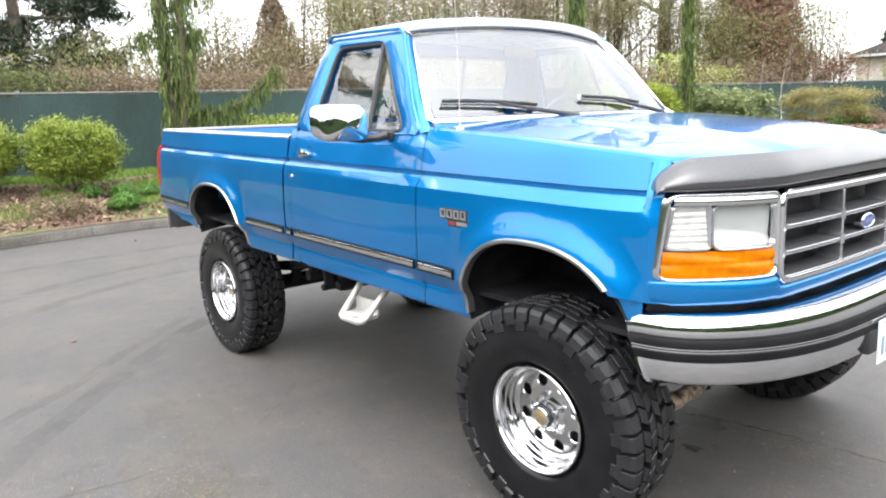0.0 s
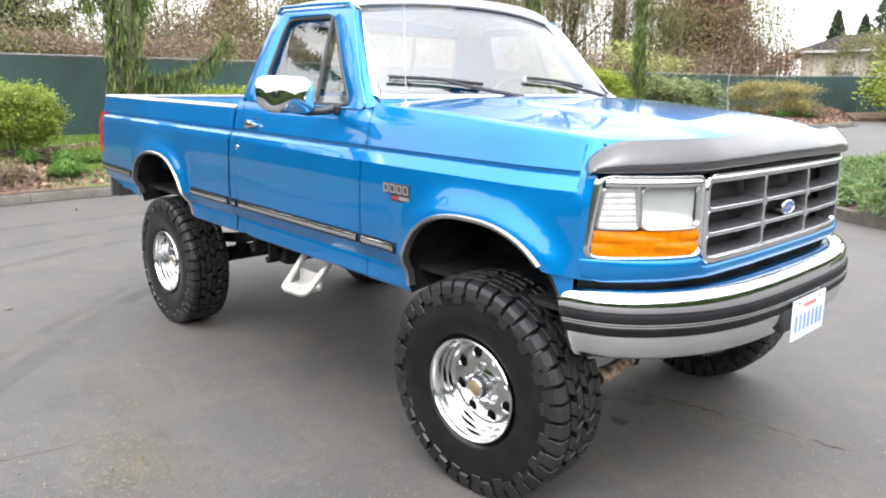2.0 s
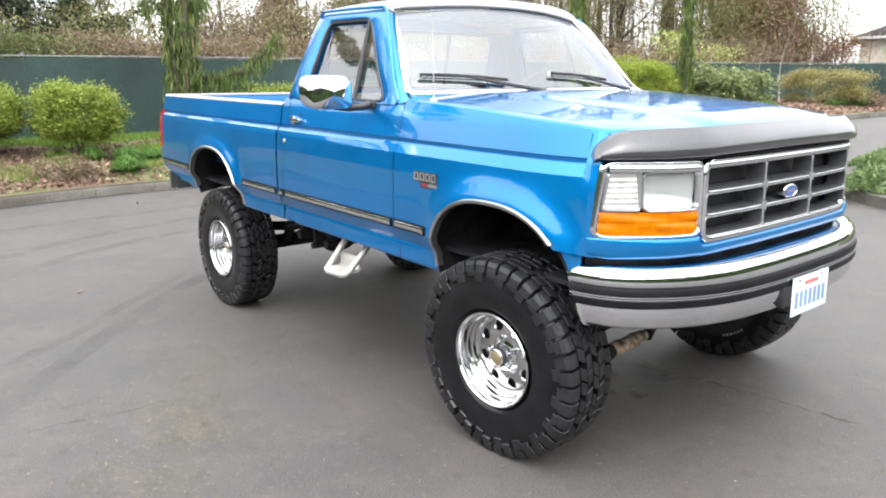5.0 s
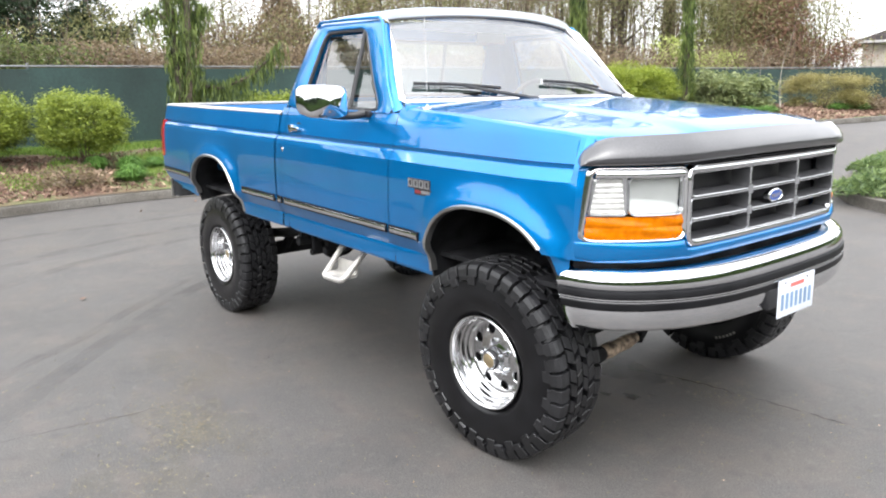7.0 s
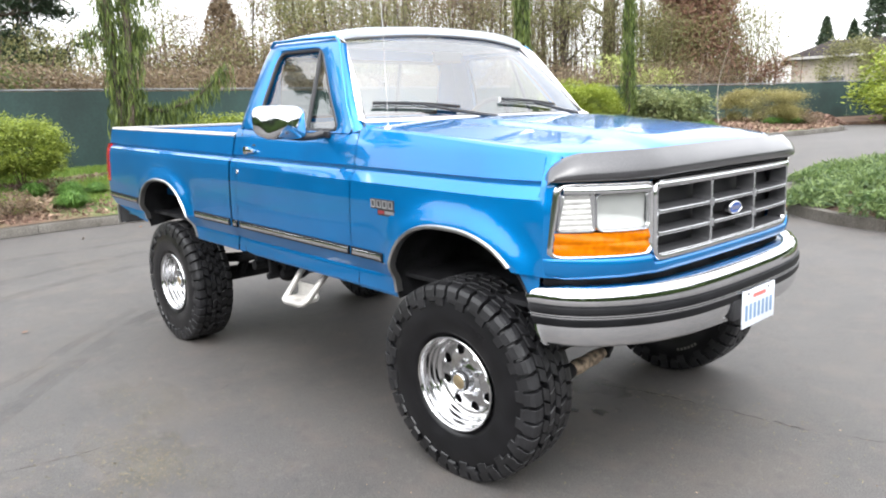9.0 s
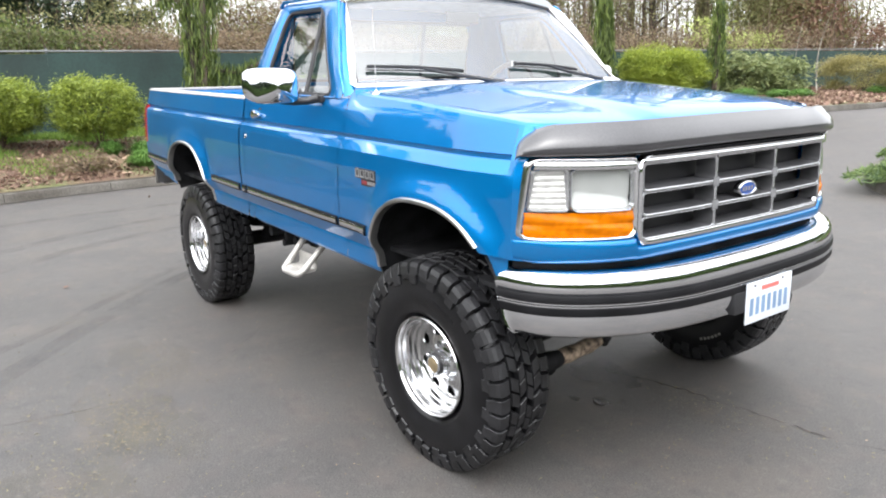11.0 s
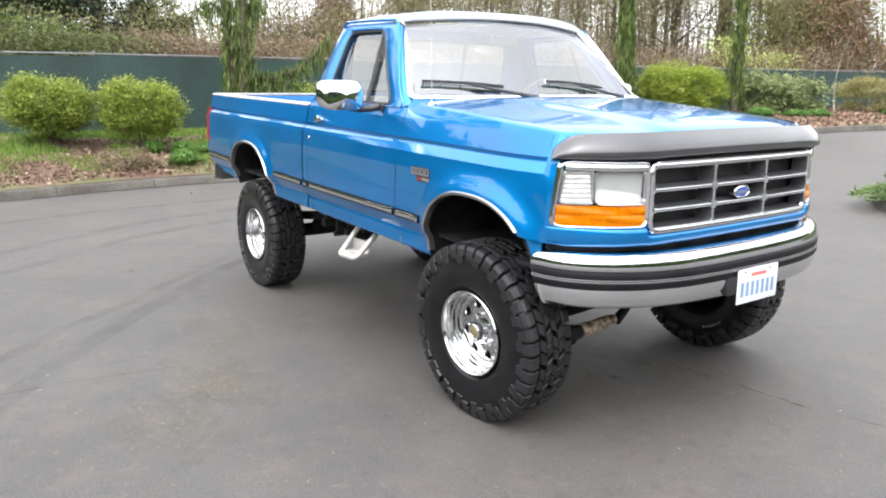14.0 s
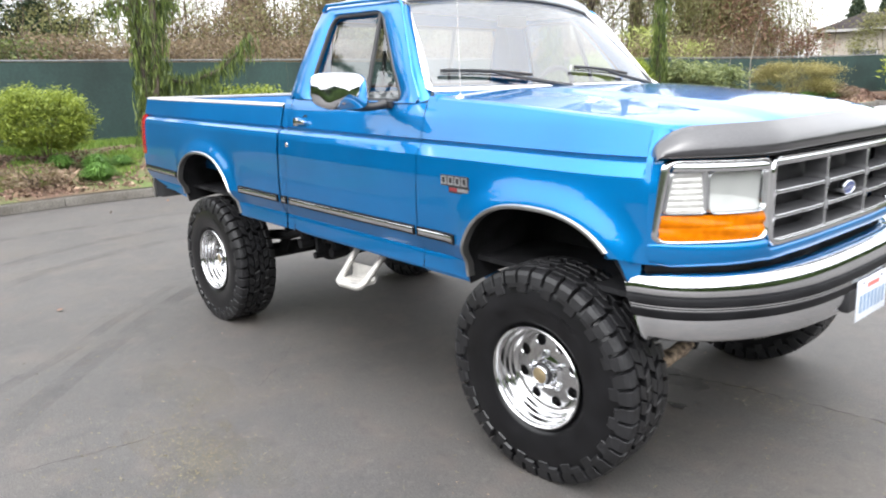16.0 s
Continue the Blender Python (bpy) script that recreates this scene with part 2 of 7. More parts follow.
def side_y(x, z, plain=False):
    y = lerp(z, PZ, PY)
    if x < -0.7:
        # the crease tightens towards the bed
        t = min(1.0, (-0.7 - x) / 0.7)
        y += t * lerp(z, [1.20, 1.228, 1.258, 1.272, 1.277], [0.0, 0.0, 0.0125, 0.0085, 0.0])
    if x > 0.394 and z > 1.1:
        t = min(1.0, (x - 0.394) / 0.007)
        y = y * (1 - t) + t * lerp(z, [1.10, 1.20, 1.28, 1.36, 1.47], [0.990, 0.984, 0.968, 0.938, 0.896])
    if x > 0.42:
        y -= 22 * (x - 0.42) ** 2
    if x > 0.1:
        y -= 0.062 * ((x - 0.1) / 0.36) ** 2
    if x < -3.2:
        y -= 0.02 * ((-3.2 - x) / 0.8) ** 2
    for a in (ARCH_F, ARCH_R):
        d = (arch_r(x, z, a) - 1) * a[1]
        if -0.1 < d < 0.3 and z > 0.74:
            y += 0.028 * math.exp(-((max(d, 0) / 0.068) ** 2)) * min(1, (z - 0.74) / 0.1)
    return y


ZK = sorted(set([round(z, 4) for z in PZ] + [round(0.70 + 0.02 * i, 4) for i in range(29)] + [1.30, 1.34, 1.38, 1.42]))


def columns(x0, x1, zb, zt, s, inset=0.0, arches=(), top=None, step=0.03):
    """A body side between two stations, with the arch cut out; s is the side."""
    xs = list(np.linspace(x0, x1, max(2, int(abs(x1 - x0) / step))))
    xs += [0.394, 0.401, 0.42, 0.445, 0.46]
    for cx, hw, *_ in arches:
        xs += [cx + hw * math.cos(math.pi * k / 44) for k in range(45)]
    xs = sorted(x for x in set(round(v, 5) for v in xs) if min(x0, x1) - 1e-6 <= x <= max(x0, x1) + 1e-6)
    rows = []
    for x in xs:
        lo, hi = zb(x), zt(x)
        for a in arches:
            lo = max(lo, arch_z(x, a))
        row = []
        for z in ZK:
            zz = min(max(z, lo), hi)
            row.append((x, s * (side_y(x, zz) - inset), zz))
        if top:
            row += [(x, s * (side_y(x, hi) - inset - du), hi + dv) for du, dv in top]
        rows.append(row)
    bm = sheet(rows)
    bmesh.ops.remove_doubles(bm, verts=bm.verts, dist=2e-4)
    bmesh.ops.dissolve_degenerate(bm, edges=bm.edges, dist=1e-4)
    return bm


def shoulder(x):
    return lerp(x, [-0.76, -0.2, 0.30, 0.62], [1.467, 1.440, 1.404, 1.366])


FY = [0, 0.30, 0.57, 0.64, 0.72, 0.84, 0.90, 0.93, 0.95]
FX = [0.676, 0.674, 0.660, 0.641, 0.612, 0.528, 0.475, 0.44, 0.40]


def nose(y):
    return sum(lerp(abs(abs(y) + d), FY, FX) for d in (-0.05, -0.03, -0.01, 0.01, 0.03, 0.05)) / 6


def slab(ys, z0, z1, out0, out1, back=0.03, bm=None, bevel=False):
    """A band that follows the nose in plan, from z0 to z1, proud by out0 below and out1 above."""
    bm = bm or bmesh.new()
    rows = []
    for y in ys:
        x = nose(y)
        e = 0.006
        rows.append([(x + out0 - back, y, z0), (x + out0 - e, y, z0), (x + out0, y, z0 + e), (x + out1, y, z1 - e), (x + out1 - e, y, z1), (x + out1 - back, y, z1)])
    sheet(rows, closed=True, bm=bm)
    for r in (rows[0], rows[-1]):
        bm.faces.new([bm.verts.new(p) for p in r])
    return bm


def span(a, b, n=12):
    return [a + (b - a) * i / (n - 1) for i in range(n)]


def chrome_lip(a, s, x_lo, x_hi, z_end_lo, z_end_hi):
    path = []
    cx, hw, zb, h, n = a
    for k in range(61):
        t = math.pi * k / 60
        c = math.cos(t)
        x = cx + hw * c
        z = arch_z(cx + hw * c * 0.99999, a)
        if x < cx and z < z_end_lo or x > cx and z < z_end_hi:
            continue
        path.append((x, s * (side_y(x, z) + 0.003), z))
    rows = []
    for x, y, z in path:
        r = math.hypot(x - cx, z - zb - 0.1)
        ox, oz = (x - cx) / r, (z - zb - 0.1) / r
        rows.append([(x + ox * u, y + s * w, z + oz * u) for u, w in ((-0.008, -0.03), (-0.008, 0.003), (-0.002, 0.007), (0.005, 0.006), (0.010, -0.004))])
    return sheet(rows)


for s, side in ((-1, "right"), (1, "left")):
    f = part("fender", columns(-0.7005, 0.475, lambda x: 0.715 if x < -0.1 else lerp(x, [0.30, 0.40, 0.475], [0.957, 0.948, 0.938]), shoulder, s, arches=(ARCH_F,), top=((0.012, 0.008), (0.03, 0.012), (0.05, 0.013))), PAINT, truck, rake=True, sharp=20)
    part("wheel_lip", chrome_lip(ARCH_F, s, 0, 0, 0.725, 0.955), LIP, f, "dulled chrome wheel arch moulding", rake=True)
    d = part("door", columns(-1.816, -0.706, lambda x: 0.718 + 0.012 * max(0, (-1.70 - x) / 0.1) ** 2, lambda x: 1.442, s, top=((0.02, 0.006), (0.04, 0.004))), PAINT, truck, rake=True, sharp=20)
    part("cab_corner", columns(-1.892, -1.8215, lambda x: 0.722, lambda x: 1.442, s), PAINT, truck, rake=True, sharp=20)
    b = part("bed_side", columns(-3.985, -1.908, lambda x: lerp(x, [-3.985, -3.90, -3.30, -3.2], [0.815, 0.80, 0.735, 0.72]), lambda x: 1.398, s, arches=(ARCH_R,)), PAINT, truck, rake=True, sharp=20)
    part("wheel_lip", chrome_lip(ARCH_R, s, 0, 0, 0.745, 0.735), LIP, b, "dulled chrome wheel arch moulding", rake=True)
    part("inner_shell", columns(-3.97, 0.40, lambda x: 0.75, lambda x: 1.39, s, inset=0.022, arches=((ARCH_F[0], ARCH_F[1] + 0.01, ARCH_F[2], ARCH_F[3] + 0.01, 2.5), (ARCH_R[0], ARCH_R[1] + 0.01, ARCH_R[2], ARCH_R[3] + 0.01, 2.4))), PAINT, truck, rake=True)
    # wheel wells
    for a in (ARCH_F, ARCH_R):
        rows = []
        for k in range(33):
            t = math.pi * k / 32
            x = a[0] + (a[1] + 0.015) * math.cos(t)
            z = a[2] + (a[3] + 0.015) * max(math.sin(t), 0) ** 0.8
            rows.append([(x, s * (side_y(x, z, True) - 0.012), z), (x, s * 0.75, z + 0.03), (x, s * 0.48, z + 0.03), (x * 0.6 + a[0] * 0.4, s * 0.46, a[2])])
        part("wheel_well", sheet(rows), UNDER, truck, "black inner wheel well", rake=True)
    # side moulding with a bright centre strip
    for x0, x1 in ((-0.452, -0.700), (-0.722, -1.800), (-1.828, -1.884), (-1.925, -2.395), (-3.325, -3.955)):
        def strip(z0, z1, lo, hi, xa, xb):
            rows = []
            for x in np.linspace(xa, xb, 14):
                y = side_y(x, 0.895, True)
                rows.append([(x, s * (y + u), z) for u, z in ((lo, z0), (hi - 0.002, z0), (hi, z0 + 0.004), (hi, z1 - 0.004), (hi - 0.002, z1), (lo, z1))])
            bm = sheet(rows)
            for r in (rows[0], rows[-1]):
                bm.faces.new([bm.verts.new(p) for p in r])
            return bm
        m = part("side_moulding", strip(0.874, 0.916, -0.004, 0.010, x0, x1), BLACK_RUBBER, truck, "black side moulding with a bright strip", rake=True)
        part("bright_strip", strip(0.882, 0.908, 0.006, 0.0135, x0 - 0.004, x1 + 0.012 if x1 < x0 else x1), CHROME, m, rake=True)

# ---- cab ----
def cab_y(z):
    return lerp(z, [1.42, 1.60, 1.80, 1.90, 1.92], [0.922, 0.868, 0.788, 0.735, 0.722])


def cab_back(z):
    """How far the upper frames lean back as they lean in."""
    return lerp(z, [1.42, 1.60, 1.80, 1.90, 1.92], [0.0, 0.031, 0.071, 0.097, 0.097])


def loop(points, n=72, radius=0.05):
    """A rounded polygon in the x-z plane, resampled to n points from its first corner."""
    out = []
    m = len(points)
    for i, p in enumerate(points):
        p = Vector(p)
        a, b = Vector(points[i - 1]), Vector(points[(i + 1) % m])
        r = min(radius, (a - p).length * 0.4, (b - p).length * 0.4)
        q0, q1 = p + (a - p).normalized() * r, p + (b - p).normalized() * r
        for k in range(7):
            t = k / 6
            out.append(q0 * (1 - t) ** 2 + p * 2 * t * (1 - t) + q1 * t ** 2)
    out.append(out[0])
    ln = [0.0]
    for a, b in zip(out, out[1:]):
        ln.append(ln[-1] + (b - a).length)
    res = []
    for k in range(n):
        d = ln[-1] * k / n
        res.append((lerp(d, ln, [p.x for p in out]), lerp(d, ln, [p.y for p in out])))
    return res


OUT = [(-0.742, 1.44), (-0.965, 1.900), (-1.605, 1.912), (-1.816, 1.44)]
HOLE = [(-0.872, 1.446), (-1.112, 1.862), (-1.535, 1.862), (-1.672, 1.446)]
o_loop, h_loop = ([(x - cab_back(z), z) for x, z in lp] for lp in (loop(OUT, radius=0.03), loop(HOLE, radius=0.055)))
mid1 = [(a[0] * 0.22 + b[0] * 0.78, a[1] * 0.22 + b[1] * 0.78) for a, b in zip(o_loop, h_loop)]
for s in (-1, 1):
    rows = []
    for lp, inset in ((o_loop, 0.0), ([(a[0] * 0.75 + b[0] * 0.25, a[1] * 0.75 + b[1] * 0.25) for a, b in zip(o_loop, h_loop)], -0.004), (mid1, -0.002), (h_loop, 0.012), (h_loop, 0.05)):
        rows.append([(x, s * (cab_y(z) - inset), z) for x, z in lp])
    fr = part("door_frame", sheet(rows, closed=True), PAINT, truck, rake=True)
    # rubber seal round the opening
    seal = [(x * 0.985 + (-1.30) * 0.015, s * (cab_y(z) - 0.016), z * 0.985 + 1.65 * 0.015) for x, z in h_loop]
    part("window_seal", tube(seal, 0.011, 6, closed=True), BLACK_PLASTIC, fr, rake=True)
    bm = bmesh.new()
    bm.faces.new([bm.verts.new((x, s * (cab_y(z) - 0.03), z)) for x, z in h_loop])
    wdw = part("side_window", bm, GLASS, truck, "clear side window glass", rake=True, smooth=False)
    # quarter window bar and belt seal
    part("vent_bar", tube([(-1.165, s * (cab_y(1.45) - 0.016), 1.45), (-1.215, s * (cab_y(1.855) - 0.016), 1.855)], 0.012, 8), BLACK_PLASTIC, wdw, rake=True)
    part("drip_rail", tube([(x - cab_back(z), s * (cab_y(min(z, 1.91)) + o), z) for x, o, z in ((-0.752, -0.006, 1.462), (-0.80, 0.003, 1.562), (-0.955, 0.004, 1.885), (-0.985, 0.012, 1.913), (-1.28, 0.014, 1.921), (-1.59, 0.012, 1.922), (-1.625, 0.006, 1.895))], 0.009, 8), PAINT, truck, rake=True)
    # pillar of the windscreen, and rear corner of the cab
    rows = []
    for k in range(9):
        t = 0.94 * k / 8
        z = 1.445 + t * 0.46
        xo = -0.742 + (-0.965 + 0.742) * t - cab_back(z)
        yi = 0.855 + (0.685 - 0.855) * t
        rows.append([(xo, s * cab_y(z), z), (xo + 0.018, s * (cab_y(z) - 0.004), z + 0.004), (xo + 0.034 - 0.02 * t, s * (cab_y(z) - 0.03), z + 0.014 - 0.016 * t), (-0.73 - 0.365 * t, s * yi, 1.501 + 0.401 * t)])
    part("windscreen_pillar", sheet(rows), PAINT, truck, rake=True)
    rows = []
    for k in range(9):
        t = k / 8
        z = 1.44 + t * 0.472
        xo = -1.816 + (1.816 - 1.605) * t - cab_back(z)
        rows.append([(xo, s * cab_y(z), z), (xo - 0.035, s * (cab_y(z) - 0.004), z), (xo - 0.06, s * (cab_y(z) - 0.03), z), (xo - 0.066, s * (cab_y(z) - 0.16), z)])
    part("cab_rear_corner", sheet(rows), PAINT, truck, rake=True)

# roof
rows = []
for i in range(25):
    v = -1 + 2 * i / 24
    row = []
    for j in range(15):
        u = j / 14
        front = -1.085 + 0.105 * (1 - v * v)
        back = -1.745 - 0.03 * (1 - v * v)
        x = front + (back - front) * u
        half = 0.728
        edge = (1 - abs(v) ** 3.5) ** 0.55
        ends = (1 - abs(2 * u - 1) ** 4)
        z = 1.905 + 0.062 * edge + 0.020 * ends * edge + 0.012 * (1 - v * v)
        row.append((x, v * half, z))
    rows.append(row)
part("roof", sheet(rows), PAINT, truck, rake=True)
# windscreen header and glass
WB = lambda v: (-0.73 + 0.150 * (1 - v * v), v * 0.855, 1.501 + 0.006 * (1 - v * v))
WT = lambda v: (-1.095 + 0.105 * (1 - v * v), v * 0.685, 1.902 + 0.036 * (1 - abs(v) ** 2.2))
rows, head_rows, cowl_rows = [], [], []
for i in range(25):
    v = -1 + 2 * i / 24
    a, b = Vector(WB(v)), Vector(WT(v))
    rows.append([tuple(a.lerp(b, t) + Vector((0.018 * math.sin(math.pi * t), 0, 0))) for t in (0, 0.2, 0.4, 0.6, 0.8, 1)])
    e = (1 - abs(v) ** 3.5) ** 0.55
    front = -1.085 + 0.105 * (1 - v * v)
    head_rows.append([tuple(b), (b.x - 0.005, b.y * 1.02, b.z + 0.022 * e), (front, v * 0.728, 1.905 + 0.062 * e + 0.012 * (1 - v * v))])
    w = Vector(WB(v))
    cowl_rows.append([tuple(w), (w.x + 0.035, w.y * 1.03, w.z - 0.008), (w.x + 0.075, w.y * 1.06, w.z - 0.022), (w.x + 0.085, w.y * 1.06, w.z - 0.06)])
ws = part("windscreen", sheet(rows), WINDSHIELD, truck, "clear curved windscreen reflecting white sky", rake=True)
ws.visible_shadow = False
part("roof_header", sheet(head_rows), PAINT, truck, rake=True)
part("cowl", sheet(cowl_rows), PAINT, truck, rake=True)
rim = [tuple(Vector(WB(-1 + 2 * i / 20)) + Vector((0.004, 0, 0.002))) for i in range(21)] + [tuple(Vector(WT(1 - 2 * i / 20)) + Vector((0.004, 0, 0.002))) for i in range(21)]
part("windscreen_seal", tube(rim, 0.007, 6, closed=True), GREY_PLASTIC, ws, rake=True)
# windscreen moulding, broadened on the pillars and header to paint in reflected sky
def moulding_side(t, sg):
    z = 1.445 + t * 0.46
    a = Vector(WB(sg)).lerp(Vector(WT(sg)), t)
    p = Vector((-0.742 - 0.223 * t - cab_back(z) + 0.026, sg * (cab_y(z) - 0.022), z + 0.012))
    bow = Vector((0.018 * math.sin(math.pi * t), 0, 0))
    lift = Vector((0.008, sg * 0.003, 0.004))
    return a + bow + Vector((0.003, 0, 0.002)), a.lerp(p, 0.42) + bow * 0.6 + lift * 1.3, a.lerp(p, 0.86) + lift * 0.6


mould = []
for i in range(25):
    w = Vector(WB(-1 + 2 * i / 24))
    mould.append((w + Vector((0.003, 0, 0.004)), Vector((w.x + 0.020, w.y * 1.015, w.z + 0.003)), Vector((w.x + 0.046, w.y * 1.03, w.z - 0.010))))
mould += [moulding_side(i / 12, 1) for i in range(1, 12)]
for i in range(25):
    v = 1 - 2 * i / 24
    w = Vector(WT(v))
    e = (1 - abs(v) ** 3.5) ** 0.55
    r = Vector((-1.085 + 0.105 * (1 - v * v), v * 0.728, 1.905 + 0.062 * e + 0.012 * (1 - v * v)))
    mould.append((w + Vector((0.004, 0, 0.002)), w.lerp(r, 0.45) + Vector((0.010, 0, 0.006)), w.lerp(r, 0.92) + Vector((0.006, 0, 0.006))))
mould += [moulding_side(1 - i / 12, -1) for i in range(1, 12)]
part("windscreen_moulding", sheet([[tuple(m[k]) for m in mould] for k in range(3)], closed=True), SKY_WHITE_TRIM, truck, "broad windscreen moulding, whitened for the sky reflected there", rake=True, sharp=80)
# cab back with a window
zz = [(1.38, -1.875), (1.50, -1.862), (1.84, -1.795), (1.93, -1.765)]
for z0, z1, ya, yb, n in ((0, 1, -0.80, 0.80, "lower_back"), (2, 3, -0.70, 0.70, "upper_back")):
    part(n, sheet([[(zz[k][1], y, zz[k][0]) for y in np.linspace(ya, yb, 9)] for k in (z0, z1)]), PAINT, truck, rake=True)
for s in (-1, 1):
    part("back_post", sheet([[(zz[k][1], s * (0.80 if k == 1 else 0.71), zz[k][0]), (zz[k][1], s * 0.64, zz[k][0])] for k in (1, 2)]), PAINT, truck, rake=True)
part("rear_window", sheet([[(zz[k][1], y, zz[k][0]) for y in np.linspace(-0.64, 0.64, 5)] for k in (1, 2)]), GLASS, truck, "rear window glass of the cab", rake=True)
for y in (-0.27, 0.27):
    part("slider_bar", tube([(zz[k][1] + 0.006, y, zz[k][0]) for k in (1, 2)], 0.012, 6), BLACK_PLASTIC, truck, rake=True)
part("rear_window_frame", tube([(zz[1][1] + 0.006, -0.64, 1.50), (zz[1][1] + 0.006, 0.64, 1.50), (zz[2][1] + 0.006, 0.64, 1.84), (zz[2][1] + 0.006, -0.64, 1.84)], 0.012, 6, closed=True), BLACK_PLASTIC, truck, rake=True)

# interior
part("dashboard", box(-0.98, -0.70, -0.82, 0.82, 1.26, 1.452, 0.03), SEAT, truck, rake=True)
part("cab_floor", box(-1.86, -0.60, -0.90, 0.90, 0.80, 0.86, 0.01), UNDER, truck, rake=True)
part("bench_seat", box(-1.72, -1.22, -0.72, 0.72, 0.95, 1.16, 0.06), SEAT, truck, rake=True)
for y in (-0.37, 0.37):
    bm = box(-1.72, -1.60, y - 0.34, y + 0.34, 1.12, 1.47, 0.05)
    part("seat_back", bm, SEAT, truck, rake=True)
part("headliner", sheet([[(x, y, 1.885 + 0.03 * (1 - (y / 0.70) ** 2)) for y in np.linspace(-0.68, 0.68, 9)] for x in np.linspace(-1.10, -1.74, 5)]), HEADLINER, truck, rake=True)
wheel_path = [(-1.10 + 0.06 * math.sin(a), 0.38 + 0.19 * math.cos(a), 1.42 + 0.17 * math.sin(a)) for a in np.linspace(0, 2 * math.pi, 33)[:-1]]
sw = part("steering_wheel", tube(wheel_path, 0.014, 8, closed=True), BLACK_PLASTIC, truck, "black steering wheel", rake=True)
part("steering_hub", box(-1.13, -1.06, 0.20, 0.56, 1.39, 1.44, 0.02), BLACK_PLASTIC, sw, rake=True)
part("rearview_mirror", box(-1.05, -1.03, -0.11, 0.11, 1.80, 1.86, 0.008), BLACK_PLASTIC, truck, rake=True)
part("sticker", box(-0.668, -0.666, 0.02, 0.034, 1.575, 1.60), TAG, ws, "small white windscreen sticker", rake=True)

# ---- hood ----
rows = []
for i in range(41):
    v = -1 + 2 * i / 40
    y = 0.862 * v
    row = []
    xr = -0.652 + 0.135 * (1 - v * v)
    xf = nose(y) - 0.045
    for j in range(22):
        u = j / 21
        x = xr + (xf - xr) * u
        edge = lerp(x, [-0.76, -0.2, 0.30, 0.62], [1.467, 1.440, 1.404, 1.366]) + 0.013
        crown = 0.040 * (1 - v * v) + 0.013 * (1 / (1 + math.exp((abs(y) - 0.50 + 0.05 * u) / 0.012))) * min(1, u * 5)
        drop = 0.02 * max(0, (u - 0.85) / 0.15) ** 2
        row.append((x, y, edge + crown - drop))
    for q, (dx, dz) in enumerate(((0.02, -0.015), (0.035, -0.045), (0.038, -0.09))):
        row.append((xf + dx, y, max(row[21][2] + dz, 1.288)))
    rows.append(row)
part("hood", sheet(rows), PAINT, truck, "blue hood with two raised creases", rake=True, sharp=60)

# bug deflector: a smoked lip that wraps the hood's leading edge
sec = [(0.012, 0.0), (0.023, 0.004), (0.028, 0.013), (0.025, 0.032), (0.013, 0.055), (-0.008, 0.076), (-0.026, 0.088), (-0.030, 0.086), (-0.050, 0.080)]
rows = []
for i in range(101):
    v = math.sin(math.pi * (i / 100 - 0.5))
    y = 0.932 * v
    e = min(1.0, 0.932 * (1 - abs(v)) / 0.095)
    k = max(0.02, (1 - (1 - e) ** 2) ** 0.5) * (0.93 + 0.07 * min(1.0, 0.932 * (1 - abs(v)) / 0.2))
    x0 = nose(y)
    sl = (nose(y + 0.02) - nose(y - 0.02)) / 0.04
    nx, ny = 1 / math.hypot(1, sl), -sl / math.hypot(1, sl)
    zb = 1.298 + 0.012 * (1 - v * v)
    # the ends lean back slightly
    lean = 0.15 * max(0.0, 1 - 0.932 * (1 - abs(v)) / 0.12) ** 1.6
    row = []
    for o, h in sec:
        o2 = (o if h < 0.05 else o * (0.4 + 0.6 * k)) - lean * h
        row.append((x0 + o2 * nx, y + o2 * ny, zb + h * k + (0.006 * k if h > 0.085 else 0)))
    rows.append(row)
part("bug_deflector", sheet(rows, thick=0.004), DEFLECT, truck, "smoked dark acrylic bug deflector", rake=True, sharp=70)

# ---- front: lamps, grille, valance ----
def ring(corners, profile, radius, bm=None, square=0.0):
    """A frame that follows the nose: corners (y, z) in order, profile of (inset, proud)."""
    cy = sum(c[0] for c in corners) / 4
    cz = sum(c[1] for c in corners) / 4
    rows = []
    for inset, o in profile:
        iy, iz = inset if isinstance(inset, tuple) else (inset, inset)
        pts = [(y - math.copysign(iy, y - cy), z - math.copysign(iz, z - cz)) for y, z in corners]
        rows.append([(nose(y) + o, y, z) for y, z in loop(pts, 80, radius if inset else square or radius)])
    return sheet(rows, closed=True, bm=bm)


def quad(corners, o, nu=14, nv=10, shape=None, bm=None):
    """A lens between four corners (y, z) on the nose; shape adds relief."""
    (ya, za), (yb, zb), (yc, zc), (yd, zd) = corners
    rows = []
    for i in range(nu + 1):
        u = i / nu
        row = []
        for j in range(nv + 1):
            v = j / nv
            y = (ya * (1 - u) + yb * u) * (1 - v) + (yd * (1 - u) + yc * u) * v
            z = (za * (1 - u) + zb * u) * (1 - v) + (zd * (1 - u) + zc * u) * v
            row.append((nose(y) + o + (shape(u, v) if shape else 0), y, z))
        rows.append(row)
    return sheet(rows, bm=bm)


def lamp_bowl(u, v):
    # stepped reflector: a deep bowl with a slanting floor
    d = max(-0.002 - 0.050 * v, -0.026 + 0.012 * u * u + 0.006 * v, -0.010 - 0.12 * (1 - v), -0.004 - 0.14 * u)
    return d


